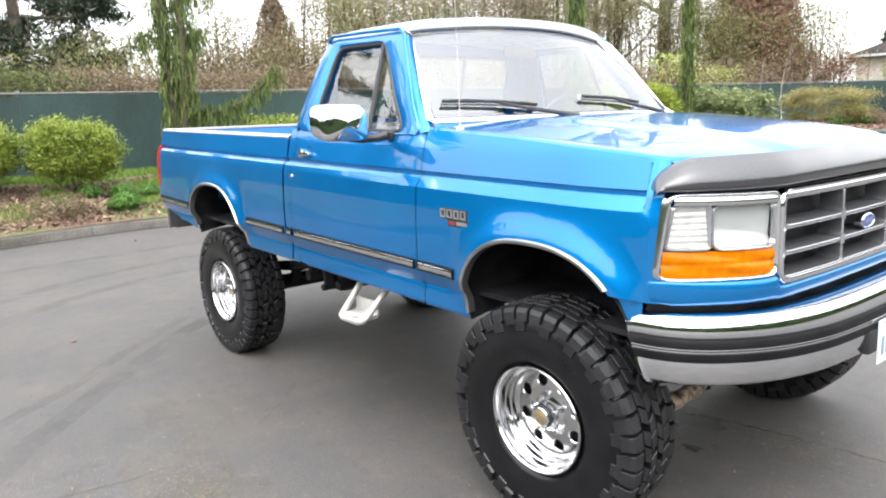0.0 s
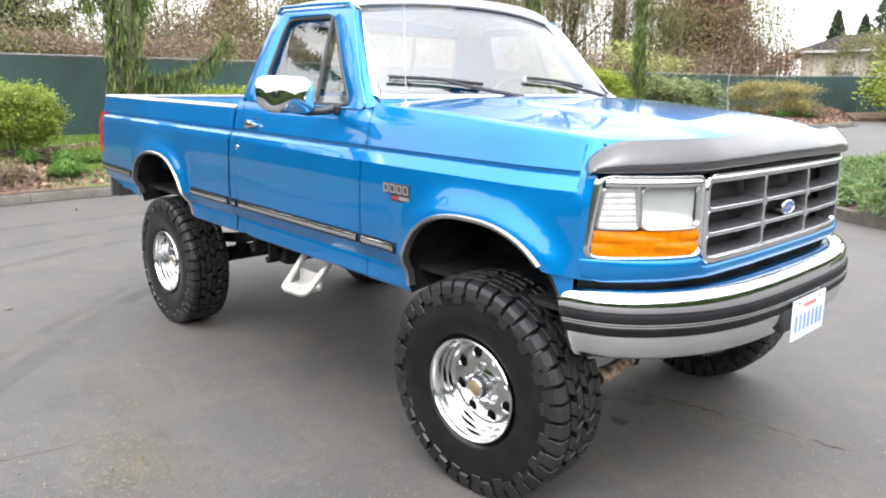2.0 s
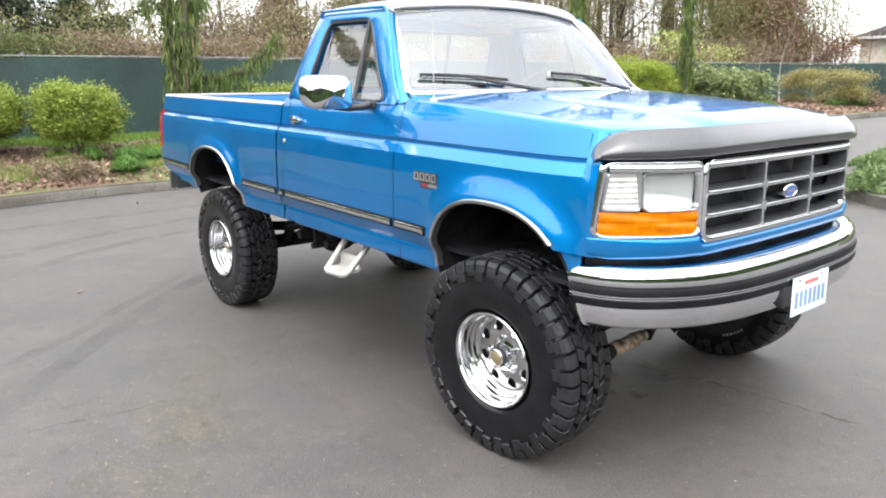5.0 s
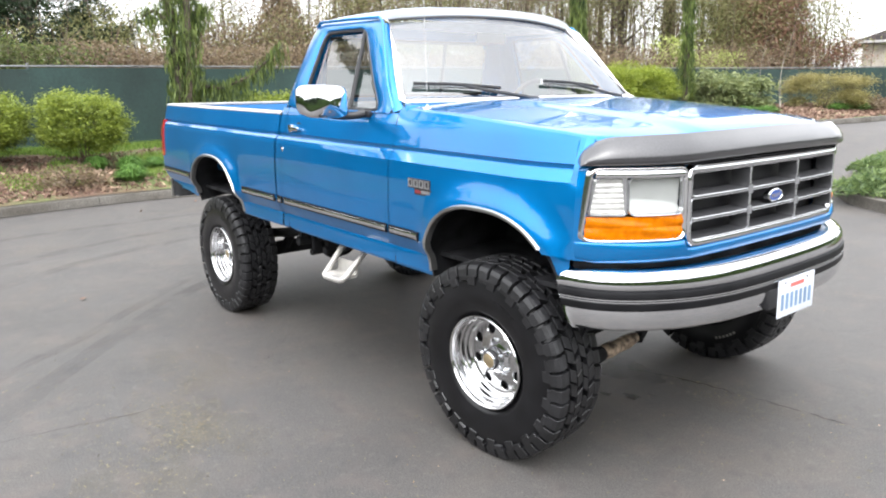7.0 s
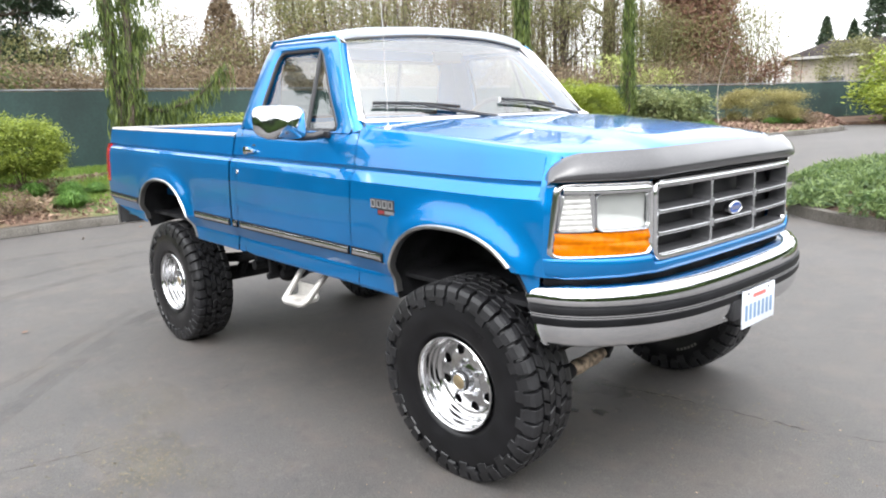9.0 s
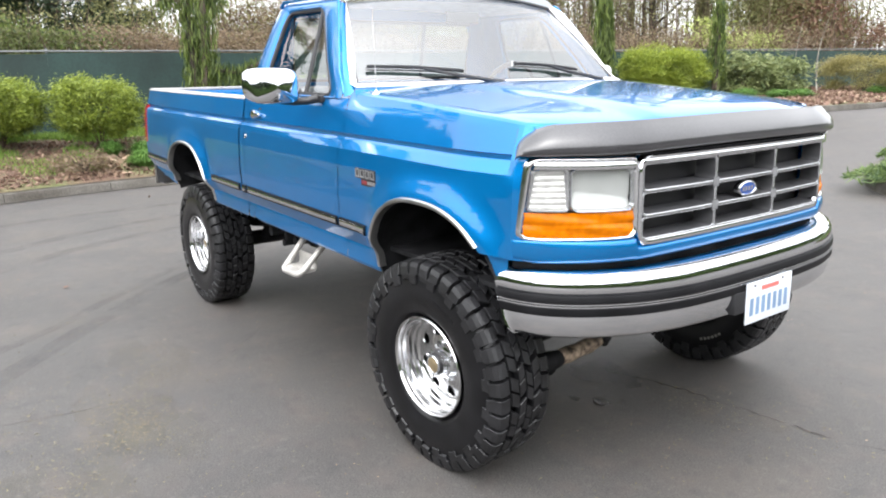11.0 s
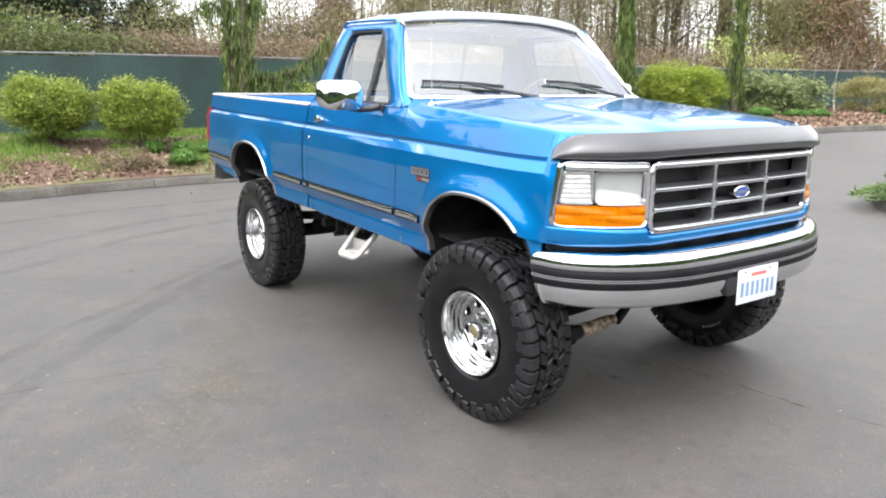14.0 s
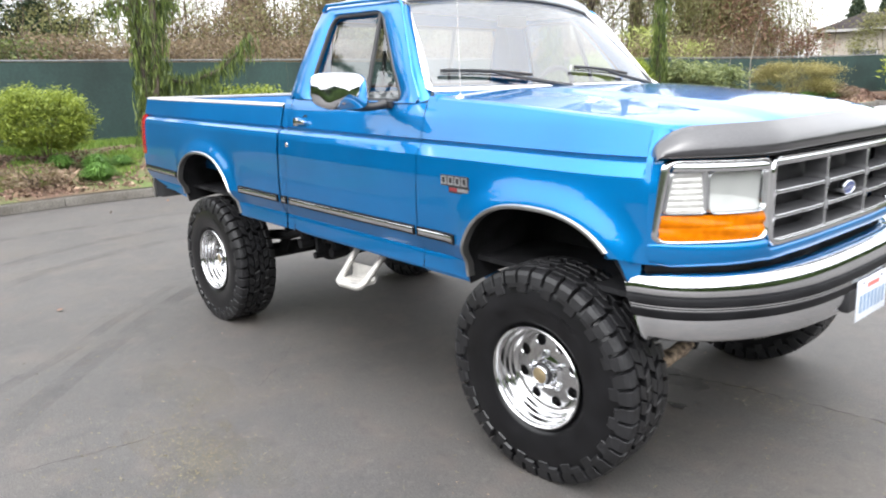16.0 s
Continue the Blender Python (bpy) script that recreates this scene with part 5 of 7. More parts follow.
def kerb_run(path, name, label, width=0.15, height=0.135, closed=False):
    """Kerb stones end to end, each a piece of its own."""
    root = thing(name, label, "kerb", kind="structure")
    pts = path
    ln = [0.0]
    for a, b in zip(pts, pts[1:]):
        ln.append(ln[-1] + math.hypot(b[0] - a[0], b[1] - a[1]))
    at_ = lambda d: (lerp(d, ln, [p[0] for p in pts]), lerp(d, ln, [p[1] for p in pts]))
    n = int(ln[-1] / 1.5)
    for k in range(n):
        d0, d1 = ln[-1] * k / n + 0.004, ln[-1] * (k + 1) / n - 0.004
        rows = []
        for q in range(5):
            d = d0 + (d1 - d0) * q / 4
            x, y = at_(d)
            xa, ya = at_(max(d - 0.05, 0))
            xb, yb = at_(min(d + 0.05, ln[-1]))
            tx, ty = xb - xa, yb - ya
            l = math.hypot(tx, ty) or 1
            ox, oy = -ty / l, tx / l
            z = ground_z(x, y)
            rows.append([(x + ox * o, y + oy * o, z + h) for o, h in ((0, -0.05), (0.012, height - 0.02), (0.03, height), (width, height), (width, -0.05))])
        bm = sheet(rows)
        for r in (rows[0], rows[-1]):
            bm.faces.new([bm.verts.new(p) for p in r])
        part("kerb_stone", bm, CONCRETE, root)
    # dirt caught along the foot of the kerb
    rows = []
    for k in range(n * 5 + 1):
        d = ln[-1] * k / (n * 5)
        (x, y), (xa, ya), (xb, yb) = at_(d), at_(max(d - 0.05, 0)), at_(min(d + 0.05, ln[-1]))
        l = math.hypot(xb - xa, yb - ya) or 1
        w = 0.105 + 0.045 * math.sin(d * 2.3) * math.sin(d * 0.7)
        rows.append([(x - (yb - ya) / l * o, y + (xb - xa) / l * o, ground_z(x, y) + 0.005) for o in (-w, 0.002)])
    part("gutter_dirt", sheet(rows), GUTTER, root, "dark damp dirt along the kerb")
    return root


kerb_run(kerb_line, "kerb", "weathered concrete kerb along the planting bed")

# fence with a green screen
fence = thing("fence", "chain link fence covered with a dark green privacy screen", "fence", kind="structure")
TOP_Z, LOW_Z = 2.36, 0.45
rows = []
for k, (x, y) in enumerate(fence_line):
    w = 0.015 * math.sin(k * 1.7)
    rows.append([(x + w * (1 - t), y, LOW_Z + (TOP_Z - 0.03 - LOW_Z) * t) for t in (0, 0.25, 0.5, 0.75, 1)])
for k in range(0, len(rows) - 1, 6):
    panel = rows[k:k + 7]
    off = 0.006 * ((k // 6) % 2)
    part("screen", sheet([[(x + off, y, z - 0.012 * ((k // 6) % 3)) for x, y, z in r] for r in panel]), SCREEN, fence, "dark green woven privacy screen")
part("top_rail", tube([(x, y, TOP_Z) for x, y in fence_line], 0.019, 6), GALV, fence, "grey galvanised top rail")
post_bm = tube([(0, 0, 0), (0, 0, TOP_Z - LOW_Z + 0.06)], 0.03, 8)
post_me = None
for k, (x, y) in enumerate(along(FENCE, 3.0)):
    if post_me is None:
        po = part("post", post_bm, GALV, fence)
        post_me = po.data
    else:
        po = new("post", post_me)
        po.parent = fence
    po.matrix_basis = Matrix.Translation((x - 0.05, y, LOW_Z))


# ---- plants ----
def leaves(centres, sizes, rng, stretch=1.6, flat=1.0, droop=0.0):
    """Small folded leaves at the given places: vertices and faces."""
    n = len(centres)
    c = np.asarray(centres, float)
    d = rng.normal(size=(n, 3))
    d[:, 2] = d[:, 2] * flat - droop
    d /= np.linalg.norm(d, axis=1)[:, None]
    a = rng.normal(size=(n, 3))
    a[:, 2] *= flat
    a -= d * np.sum(a * d, axis=1)[:, None]
    a /= np.linalg.norm(a, axis=1)[:, None]
    s = np.asarray(sizes, float)[:, None]
    v = np.empty((n, 4, 3))
    v[:, 0] = c - d * s * stretch
    v[:, 1] = c + a * s * 0.55
    v[:, 2] = c + d * s * stretch
    v[:, 3] = c - a * s * 0.55
    verts = v.reshape(-1, 3)
    faces = [(4 * i, 4 * i + 1, 4 * i + 2, 4 * i + 3) for i in range(n)]
    return verts, faces


LEAF_YELLOW = leaf_mat("yellow_green_leaves", (0.14, 0.205, 0.02), (0.38, 0.43, 0.065))
LEAF_SPRING = leaf_mat("pale_spring_leaves", (0.24, 0.29, 0.07), (0.50, 0.55, 0.20))
LEAF_TAN = leaf_mat("tan_spring_growth", (0.15, 0.13, 0.045), (0.36, 0.32, 0.12))
LEAF_CREEP = leaf_mat("creeping_juniper_sprays", (0.045, 0.085, 0.032), (0.21, 0.285, 0.10))
LEAF_LIME = leaf_mat("lime_green_leaves", (0.090, 0.135, 0.018), (0.33, 0.39, 0.060))
LEAF_RUSSET = leaf_mat("russet_winter_needles", (0.13, 0.068, 0.046), (0.31, 0.175, 0.12))
BARK_MOSS = mat("mossy_bark", (0.10, 0.092, 0.055), 0.95, 0.0, 0.25, 3.0, bump=0.8, bump_scale=18, second=(0.17, 0.16, 0.085), fine=0.35)
LEAF_GREEN = leaf_mat("mid_green_leaves", (0.055, 0.11, 0.026), (0.15, 0.23, 0.065))
LEAF_DARK = leaf_mat("dark_conifer_needles", (0.012, 0.028, 0.012), (0.04, 0.065, 0.025))
LEAF_CEDAR = leaf_mat("cedar_sprays", (0.020, 0.042, 0.009), (0.16, 0.21, 0.045))
LEAF_BROWN = leaf_mat("rusty_buds", (0.10, 0.070, 0.044), (0.27, 0.20, 0.125))
LEAF_OLIVE = leaf_mat("olive_spring_leaves", (0.105, 0.108, 0.036), (0.27, 0.265, 0.11))
LEAF_JUNIPER = leaf_mat("juniper_sprays", (0.085, 0.12, 0.045), (0.30, 0.33, 0.14))
LEAF_MOSS = leaf_mat("dull_hedge_leaves", (0.052, 0.058, 0.020), (0.16, 0.165, 0.065))
TUFT = leaf_mat("strappy_leaves", (0.050, 0.125, 0.018), (0.17, 0.31, 0.07))
GRASS = leaf_mat("grass_blades", (0.085, 0.165, 0.020), (0.25, 0.36, 0.07))


def stems(name, base, height, spread, n, parent, rng, material=TWIG, r0=0.012):
    bm = bmesh.new()
    for k in range(n):
        a = 2 * math.pi * k / n + rng.uniform(-0.3, 0.3)
        e = spread * rng.uniform(0.5, 1.0)
        p = [(base[0], base[1], base[2] - 0.03), (base[0] + 0.35 * e * math.cos(a), base[1] + 0.35 * e * math.sin(a), base[2] + height * 0.45), (base[0] + e * math.cos(a), base[1] + e * math.sin(a), base[2] + height * rng.uniform(0.75, 1.0))]
        tube(p, [r0, r0 * 0.7, r0 * 0.3], 4, bm=bm)
    return part(name, bm, material, parent)


def bush(name, label, x, y, z, rx, ry, h, material, count, size, seed, lift=0.12, kind="", clumps=30, stretch=1.6, droop=0.0, group="", twig=TWIG):
    """A shrub: stems and a crown of leaf clumps with gaps and an uneven outline."""
    root = thing(name, label, "shrub", group, kind)
    rng = np.random.default_rng(seed)
    stems("stem", (x, y, z), h * 0.9, min(rx, ry) * 0.8, 9, root, rng, twig)
    u = rng.normal(size=(clumps, 3))
    u /= np.linalg.norm(u, axis=1)[:, None]
    u = np.sign(u) * np.abs(u) ** 0.8
    rad = rng.uniform(0.5, 0.95, clumps) ** 0.6
    cc = u * rad[:, None] * np.array([rx, ry, h / 2 * (1 - lift)]) + np.array([x, y, z + lift * h + h * (1 - lift) / 2])
    which = rng.integers(0, clumps, count)
    jit = rng.normal(size=(count, 3)) * np.array([rx, ry, h / 2]) * (0.21 if clumps < 50 else 0.12)
    pts = cc[which] + jit
    pts[:, 2] = np.maximum(pts[:, 2], z + 0.02 + 0.05 * rng.random(count))
    v, f = leaves(pts, size * rng.uniform(0.6, 1.3, count), rng, stretch, 0.45, droop=droop)
    raw("crown", v, f, material, root)
    return root


def branch_set(bm, base, top, r0, rng, limbs=8, limb_len=2.0, twigs=4, lo=0.35, up=0.6):
    """A tapered trunk with limbs and twigs; returns the twig tips."""
    tips = []
    b, t = Vector(base), Vector(top)
    bend = Vector((rng.normal() * 0.12, rng.normal() * 0.12, 0)) * (t - b).length * 0.25
    pts = [b.lerp(t, k / 6) + bend * math.sin(math.pi * k / 6) for k in range(7)]
    tube(pts, [r0 * (1 - 0.14 * k) for k in range(7)], 7, bm=bm)
    for k in range(limbs):
        u = lo + (1 - lo) * (k + rng.random()) / limbs
        p = b.lerp(t, u) + bend * math.sin(math.pi * u)
        a = rng.uniform(0, 2 * math.pi)
        l = limb_len * rng.uniform(0.5, 1.1) * (1.15 - 0.6 * u)
        d = Vector((math.cos(a), math.sin(a), up * rng.uniform(0.4, 1.5))).normalized()
        q = p + d * l
        m = p.lerp(q, 0.5) + Vector((0, 0, -0.04 * l))
        tube([p, m, q], [r0 * 0.32 * (1.2 - u), r0 * 0.2 * (1.2 - u), r0 * 0.07], 4, bm=bm)
        for w in range(twigs):
            s0 = p.lerp(q, rng.uniform(0.3, 1.0))
            e = s0 + (d + Vector(rng.normal(size=3)) * 0.7).normalized() * l * rng.uniform(0.25, 0.55)
            tube([s0, e], [r0 * 0.07, r0 * 0.025], 3, bm=bm)
            tips.append(e)
            tips.append(s0.lerp(e, 0.5))
    return tips


def bare_tree(name, label, x, y, z, h, r0, seed, leaf=None, count=0, size=0.05, limbs=12, limb_len=2.4, twigs=6, bark=BARK, lo=0.3, lean=0.0, cloud=0.35, group="", up=0.6, high=0):
    root = thing(name, label, "tree", group)
    rng = np.random.default_rng(seed)
    bm = bmesh.new()
    tips = branch_set(bm, (x, y, z - 0.1), (x + lean, y + rng.normal() * 0.3, z + h), r0, rng, limbs, limb_len, twigs, lo, up)
    part("trunk", bm, bark, root)
    if leaf and count:
        tp = np.array([tuple(t) for t in tips])
        pts = tp[rng.integers(0, len(tp), count)] + rng.normal(size=(count, 3)) * cloud
        if high:
            # extra leaves above the view, added to break up sky reflected in the hood
            up_tips = tp[tp[:, 2] > z + 4.6]
            pts = np.concatenate([pts, up_tips[rng.integers(0, len(up_tips), high)] + rng.normal(size=(high, 3)) * cloud * np.array([0.8, 0.8, 0.4])])
            count += high
        v, f = leaves(pts, size * rng.uniform(0.5, 1.3, count), rng)
        raw("crown", v, f, leaf, root)
    return root


def conifer(name, label, x, y, z, h, rad, material, count, size, seed, droop=0.25, category="tree", power=0.9, group="", ragged=0.02):
    root = thing(name, label, category, group)
    rng = np.random.default_rng(seed)
    part("trunk", tube([(x, y, z - 0.1), (x, y, z + h * 0.5), (x, y, z + h)], [rad * 0.09, rad * 0.06, 0.01], 7), BARK, root)
    t = rng.random(count) ** 0.8
    tier = np.clip(np.floor(t * 14) / 14 + rng.normal(size=count) * ragged, 0, 1)
    a = rng.integers(0, 9, count) * (2 * np.pi / 9) + tier * 40 + rng.normal(size=count) * 0.22
    r = rad * (1 - tier) ** power * np.sqrt(rng.random(count)) * rng.uniform(0.75, 1.1, count)
    pts = np.stack([x + r * np.cos(a), y + r * np.sin(a), z + h * (0.06 + 0.94 * tier) - droop * r], 1)
    v, f = leaves(pts, size * rng.uniform(0.6, 1.3, count), rng, 2.0, droop=0.4)
    raw("crown", v, f, material, root)
    return root


def weeping(name, label, x, y, z, h, seed, strands=120, width=0.5, trunks=2, arms=(), strand_len=1.6, per=26, size=0.05, lo=0.2, skirt=0.0):
    """A weeping conifer: bare leaders hung with curtains of drooping sprays."""
    root = thing(name, label, "tree")
    rng = np.random.default_rng(seed)
    bm = bmesh.new()
    leaders = []
    for k in range(trunks):
        ox = (k - (trunks - 1) / 2) * width * 0.75
        dirv = (0.55, 0.83)
        p = [(x, y, z - 0.1), (x + ox * 0.6 * dirv[0], y + ox * 0.6 * dirv[1], z + h * 0.3), (x + ox * dirv[0], y + ox * dirv[1], z + h * 0.65), (x + ox * 1.1 * dirv[0] + rng.normal() * 0.05, y + ox * 1.1 * dirv[1], z + h)]
        tube(p, [0.11, 0.09, 0.07, 0.03], 7, bm=bm)
        leaders.append(p)
    heads = []
    for k in range(strands):
        p = leaders[k % trunks]
        u = lo + (1 - lo) * rng.random()
        zz_ = z + h * u
        px = lerp(zz_, [q[2] for q in p], [q[0] for q in p])
        py = lerp(zz_, [q[2] for q in p], [q[1] for q in p])
        a = rng.uniform(0, 2 * math.pi)
        r = width * rng.uniform(0.08, 0.40) * (1 + skirt * (1 - u))
        heads.append((px + r * math.cos(a), py + r * math.sin(a), zz_, strand_len * rng.uniform(0.5, 1.2)))
    for q_, arm in enumerate(arms):
        tube(arm, [0.05, 0.04, 0.03, 0.02][:len(arm)], 5, bm=bm)
        m = 130 if q_ == 0 else 34
        for k in range(m):
            u = k / (m - 1) * (len(arm) - 1)
            i = min(int(u), len(arm) - 2)
            q = Vector(arm[i]).lerp(Vector(arm[i + 1]), u - i)
            heads.append((q.x + rng.normal() * 0.05, q.y + rng.normal() * 0.05, q.z + 0.06, rng.uniform(0.2, 0.55)))
    part("trunk", bm, BARK, root)
    pts, drop = [], []
    for hx, hy, hz, l in heads:
        sway = rng.normal(size=2) * 0.08
        m = max(6, int(per * l / strand_len))
        for q in range(m):
            t = q / m
            zz_ = hz - l * t
            if zz_ < z + 0.1:
                break
            pts.append((hx + sway[0] * t + rng.normal() * 0.035, hy + sway[1] * t + rng.normal() * 0.035, zz_ + rng.normal() * 0.03))
    pts = np.array(pts)
    v, f = leaves(pts, size * 0.55 * rng.uniform(0.6, 1.3, len(pts)), rng, 4.5, droop=5.0)
    raw("crown", v, f, LEAF_CEDAR, root)
    return root


def thicket(name, label, line, depth, z0, h, material, count, size, seed, stem_n=120, uneven=0.35):
    """A tangle of twigs and leaves too dense to count."""
    rng = np.random.default_rng(seed)
    root = thing(name, label, "thicket", kind="stuff")
    bm = bmesh.new()
    u = rng.random(count)
    v = rng.random(count) ** 0.8
    lx = np.interp(u, np.linspace(0, 1, len(line)), [p[0] for p in line])
    ly = np.interp(u, np.linspace(0, 1, len(line)), [p[1] for p in line])
    hh = h * (1 - uneven + 2 * uneven * np.array([0.5 + 0.5 * noise.noise(Vector((a * 0.45, b * 0.45, seed))) + 0.35 * noise.noise(Vector((a * 1.6, b * 1.6, seed + 3.0))) for a, b in zip(lx, ly)]))
    px = lx + rng.normal(size=count) * depth * 0.5
    py = ly + rng.normal(size=count) * depth * 0.35
    if line[0][0] < -10 and z0 > 0.1:
        px = np.minimum(px, np.interp(py, [p[1] for p in FENCE], [p[0] for p in FENCE]) - 0.25)
    pts = np.stack([px, py, z0 + hh * v], 1)
    vv, ff = leaves(pts, size * rng.uniform(0.5, 1.4, count), rng)
    raw("crown", vv, ff, material, root)
    for k in range(stem_n):
        t = rng.random()
        x = lerp(t, np.linspace(0, 1, len(line)), [p[0] for p in line]) + rng.normal() * depth * 0.4
        y = lerp(t, np.linspace(0, 1, len(line)), [p[1] for p in line]) + rng.normal() * depth * 0.4
        hk = h * rng.uniform(0.6, 1.25)
        tube([(x, y, z0 - 0.1), (x + rng.normal() * 0.15, y + rng.normal() * 0.15, z0 + hk * 0.5), (x + rng.normal() * 0.5, y + rng.normal() * 0.5, z0 + hk)], [0.03, 0.02, 0.006], 3, bm=bm)
    part("stem", bm, TWIG, root)
    return root


G1 = "round bushes by the fence"
bush("round_bush", "rounded yellow-green bush by the dark fence", -12.85, -1.20, bed_z(-12.85, -1.20), 0.80, 0.78, 1.24, LEAF_LIME, 30000, 0.020, 1, lift=0.24, group=G1, clumps=150)
bush("round_bush", "rounded yellow-green bush by the dark fence", -12.15, 0.28, bed_z(-12.15, 0.28), 0.74, 0.73, 1.24, LEAF_LIME, 30000, 0.020, 2, lift=0.24, group=G1, clumps=150)
bush("low_bush", "low yellow-green bush behind the truck bed", -12.6, 4.2, bed_z(-12.6, 4.2), 0.9, 0.9, 1.15, LEAF_LIME, 8000, 0.026, 3, lift=0.1, clumps=80)
weeping("weeping_cedar", "weeping cedar with two leaders and drooping sprays", -12.45, 2.30, bed_z(-12.45, 2.3), 4.6, 4, strands=150, width=0.46, trunks=2, arms=[[(-12.4, 2.5, 1.92), (-12.35, 3.0, 1.84), (-12.25, 3.6, 2.08), (-12.2, 4.35, 2.70)], [(-12.45, 2.5, 3.9), (-12.4, 2.8, 4.15), (-12.4, 3.1, 4.2)], [(-12.45, 2.1, 3.1), (-12.5, 1.85, 3.3), (-12.5, 1.65, 3.2)], [(-12.45, 2.5, 3.2), (-12.4, 2.7, 3.4), (-12.4, 2.85, 3.3)]], strand_len=1.7, per=40, size=0.042)
weeping("weeping_cedar", "slim weeping cedar hung with dark sprays", -11.8, 13.2, bed_z(-11.8, 13.2), 5.0, 5, strands=230, width=0.36, trunks=1, strand_len=1.4, per=26, size=0.06, skirt=1.3)
weeping("weeping_cedar", "very slim weeping cedar, almost bare", -10.5, 16.5, bed_z(-10.5, 16.5), 5.0, 6, strands=150, width=0.26, trunks=1, strand_len=1.2, per=22, size=0.055, skirt=1.3)
bush("gold_bush", "bright yellow-green rounded bush", -11.75, 15.35, bed_z(-11.75, 15.35), 0.95, 0.95, 1.40, LEAF_YELLOW, 26000, 0.022, 7, lift=0.03, clumps=170)
bush("gold_bush", "bright yellow-green rounded bush", -11.45, 16.0, bed_z(-11.45, 16.0), 0.90, 0.90, 1.30, LEAF_YELLOW, 24000, 0.022, 8, lift=0.03, clumps=170)
bush("juniper", "spreading grey-green juniper shrub", -10.15, 17.5, bed_z(-10.15, 17.5), 0.85, 0.8, 1.12, LEAF_JUNIPER, 5000, 0.04, 9, lift=0.02, stretch=2.4)
bush("juniper", "spreading grey-green juniper shrub", -9.75, 18.4, bed_z(-9.75, 18.4), 0.75, 0.75, 1.0, LEAF_JUNIPER, 4500, 0.04, 10, lift=0.02, stretch=2.4)
bush("spring_shrub", "twiggy shrub with brownish spring growth", -8.9, 22.0, bed_z(-8.9, 22.0), 1.5, 1.0, 1.2, LEAF_TAN, 24000, 0.021, 11, lift=0.02, clumps=70)
bush("large_shrub", "large bright green shrub with broad leaves", -6.5, 28.4, 0.72, 1.4, 1.3, 2.6, LEAF_YELLOW, 6000, 0.07, 12, lift=0.02)
bare_tree("young_birch", "young pale-stemmed birch, still bare", -9.6, 20.5, bed_z(-9.6, 20.5), 2.5, 0.022, 13, limbs=6, limb_len=0.7, twigs=3, bark=PALE_BARK)
bare_tree("young_birch", "young pale-stemmed birch, still bare", -10.3, 20.5, bed_z(-10.3, 20.5), 2.3, 0.019, 14, limbs=5, limb_len=0.6, twigs=3, bark=PALE_BARK)

# island of ground cover, ringed by a kerb
ISL = (0.3, 8.9)
isl_ring = [(ISL[0] + 2.75 * math.cos(a), ISL[1] + 2.35 * math.sin(a)) for a in np.linspace(0, -2 * math.pi, 49)]
kerb_run(isl_ring, "island_kerb", "round kerb of concrete blocks ringing an island bed", 0.18, 0.14)
rows = []
for r in (0.0, 0.5, 0.8, 1.0):
    rows.append([(ISL[0] + 2.62 * r * math.cos(a), ISL[1] + 2.22 * r * math.sin(a), 0.10 + 0.30 * (1 - r * r) + ground_z(ISL[0], ISL[1] + 2.2 * r * math.sin(a))) for a in np.linspace(0, 2 * math.pi, 41)[:-1]])
part("island_bed", sheet(rows, closed=True), MULCH, None, "mulched soil of the round island bed", kind="structure", category="planting bed")
rngi = np.random.default_rng(5)


def ground_cover(name, label, spots, material, count, size, seed, stretch=2.4):
    """Low spreading foliage, one sheet of sprays over the given mounds."""
    rng = np.random.default_rng(seed)
    root = thing(name, label, "ground cover", kind="stuff")
    sp = np.array(spots)
    k = rng.integers(0, len(sp), count)
    a = rng.uniform(0, 2 * np.pi, count)
    r = np.sqrt(rng.random(count))
    pts = np.stack([sp[k, 0] + sp[k, 3] * r * np.cos(a), sp[k, 1] + sp[k, 3] * r * np.sin(a), sp[k, 2] + sp[k, 4] * np.sqrt(np.maximum(1 - r * r, 0)) * rng.uniform(0.55, 1.05, count)], 1)
    v, f = leaves(pts, size * rng.uniform(0.6, 1.3, count), rng, stretch)
    raw("foliage", v, f, material, root)
    return root


spots = []
for k in range(60):
    a, r = rngi.uniform(0, 2 * math.pi), math.sqrt(rngi.random())
    x, y = ISL[0] + 2.72 * r * math.cos(a), ISL[1] + 2.32 * r * math.sin(a)
    spots.append((x, y, 0.12 + 0.2 * (1 - r * r) + ground_z(x, y), rngi.uniform(0.35, 0.6), rngi.uniform(0.14, 0.30)))
ground_cover("creeping_juniper", "creeping green juniper spilling over the island kerb", spots, LEAF_CREEP, 46000, 0.021, 51, 3.8)
ground_cover("creeping_juniper", "brighter green sprays among the juniper", spots[:30], LEAF_GREEN, 7000, 0.022, 52)

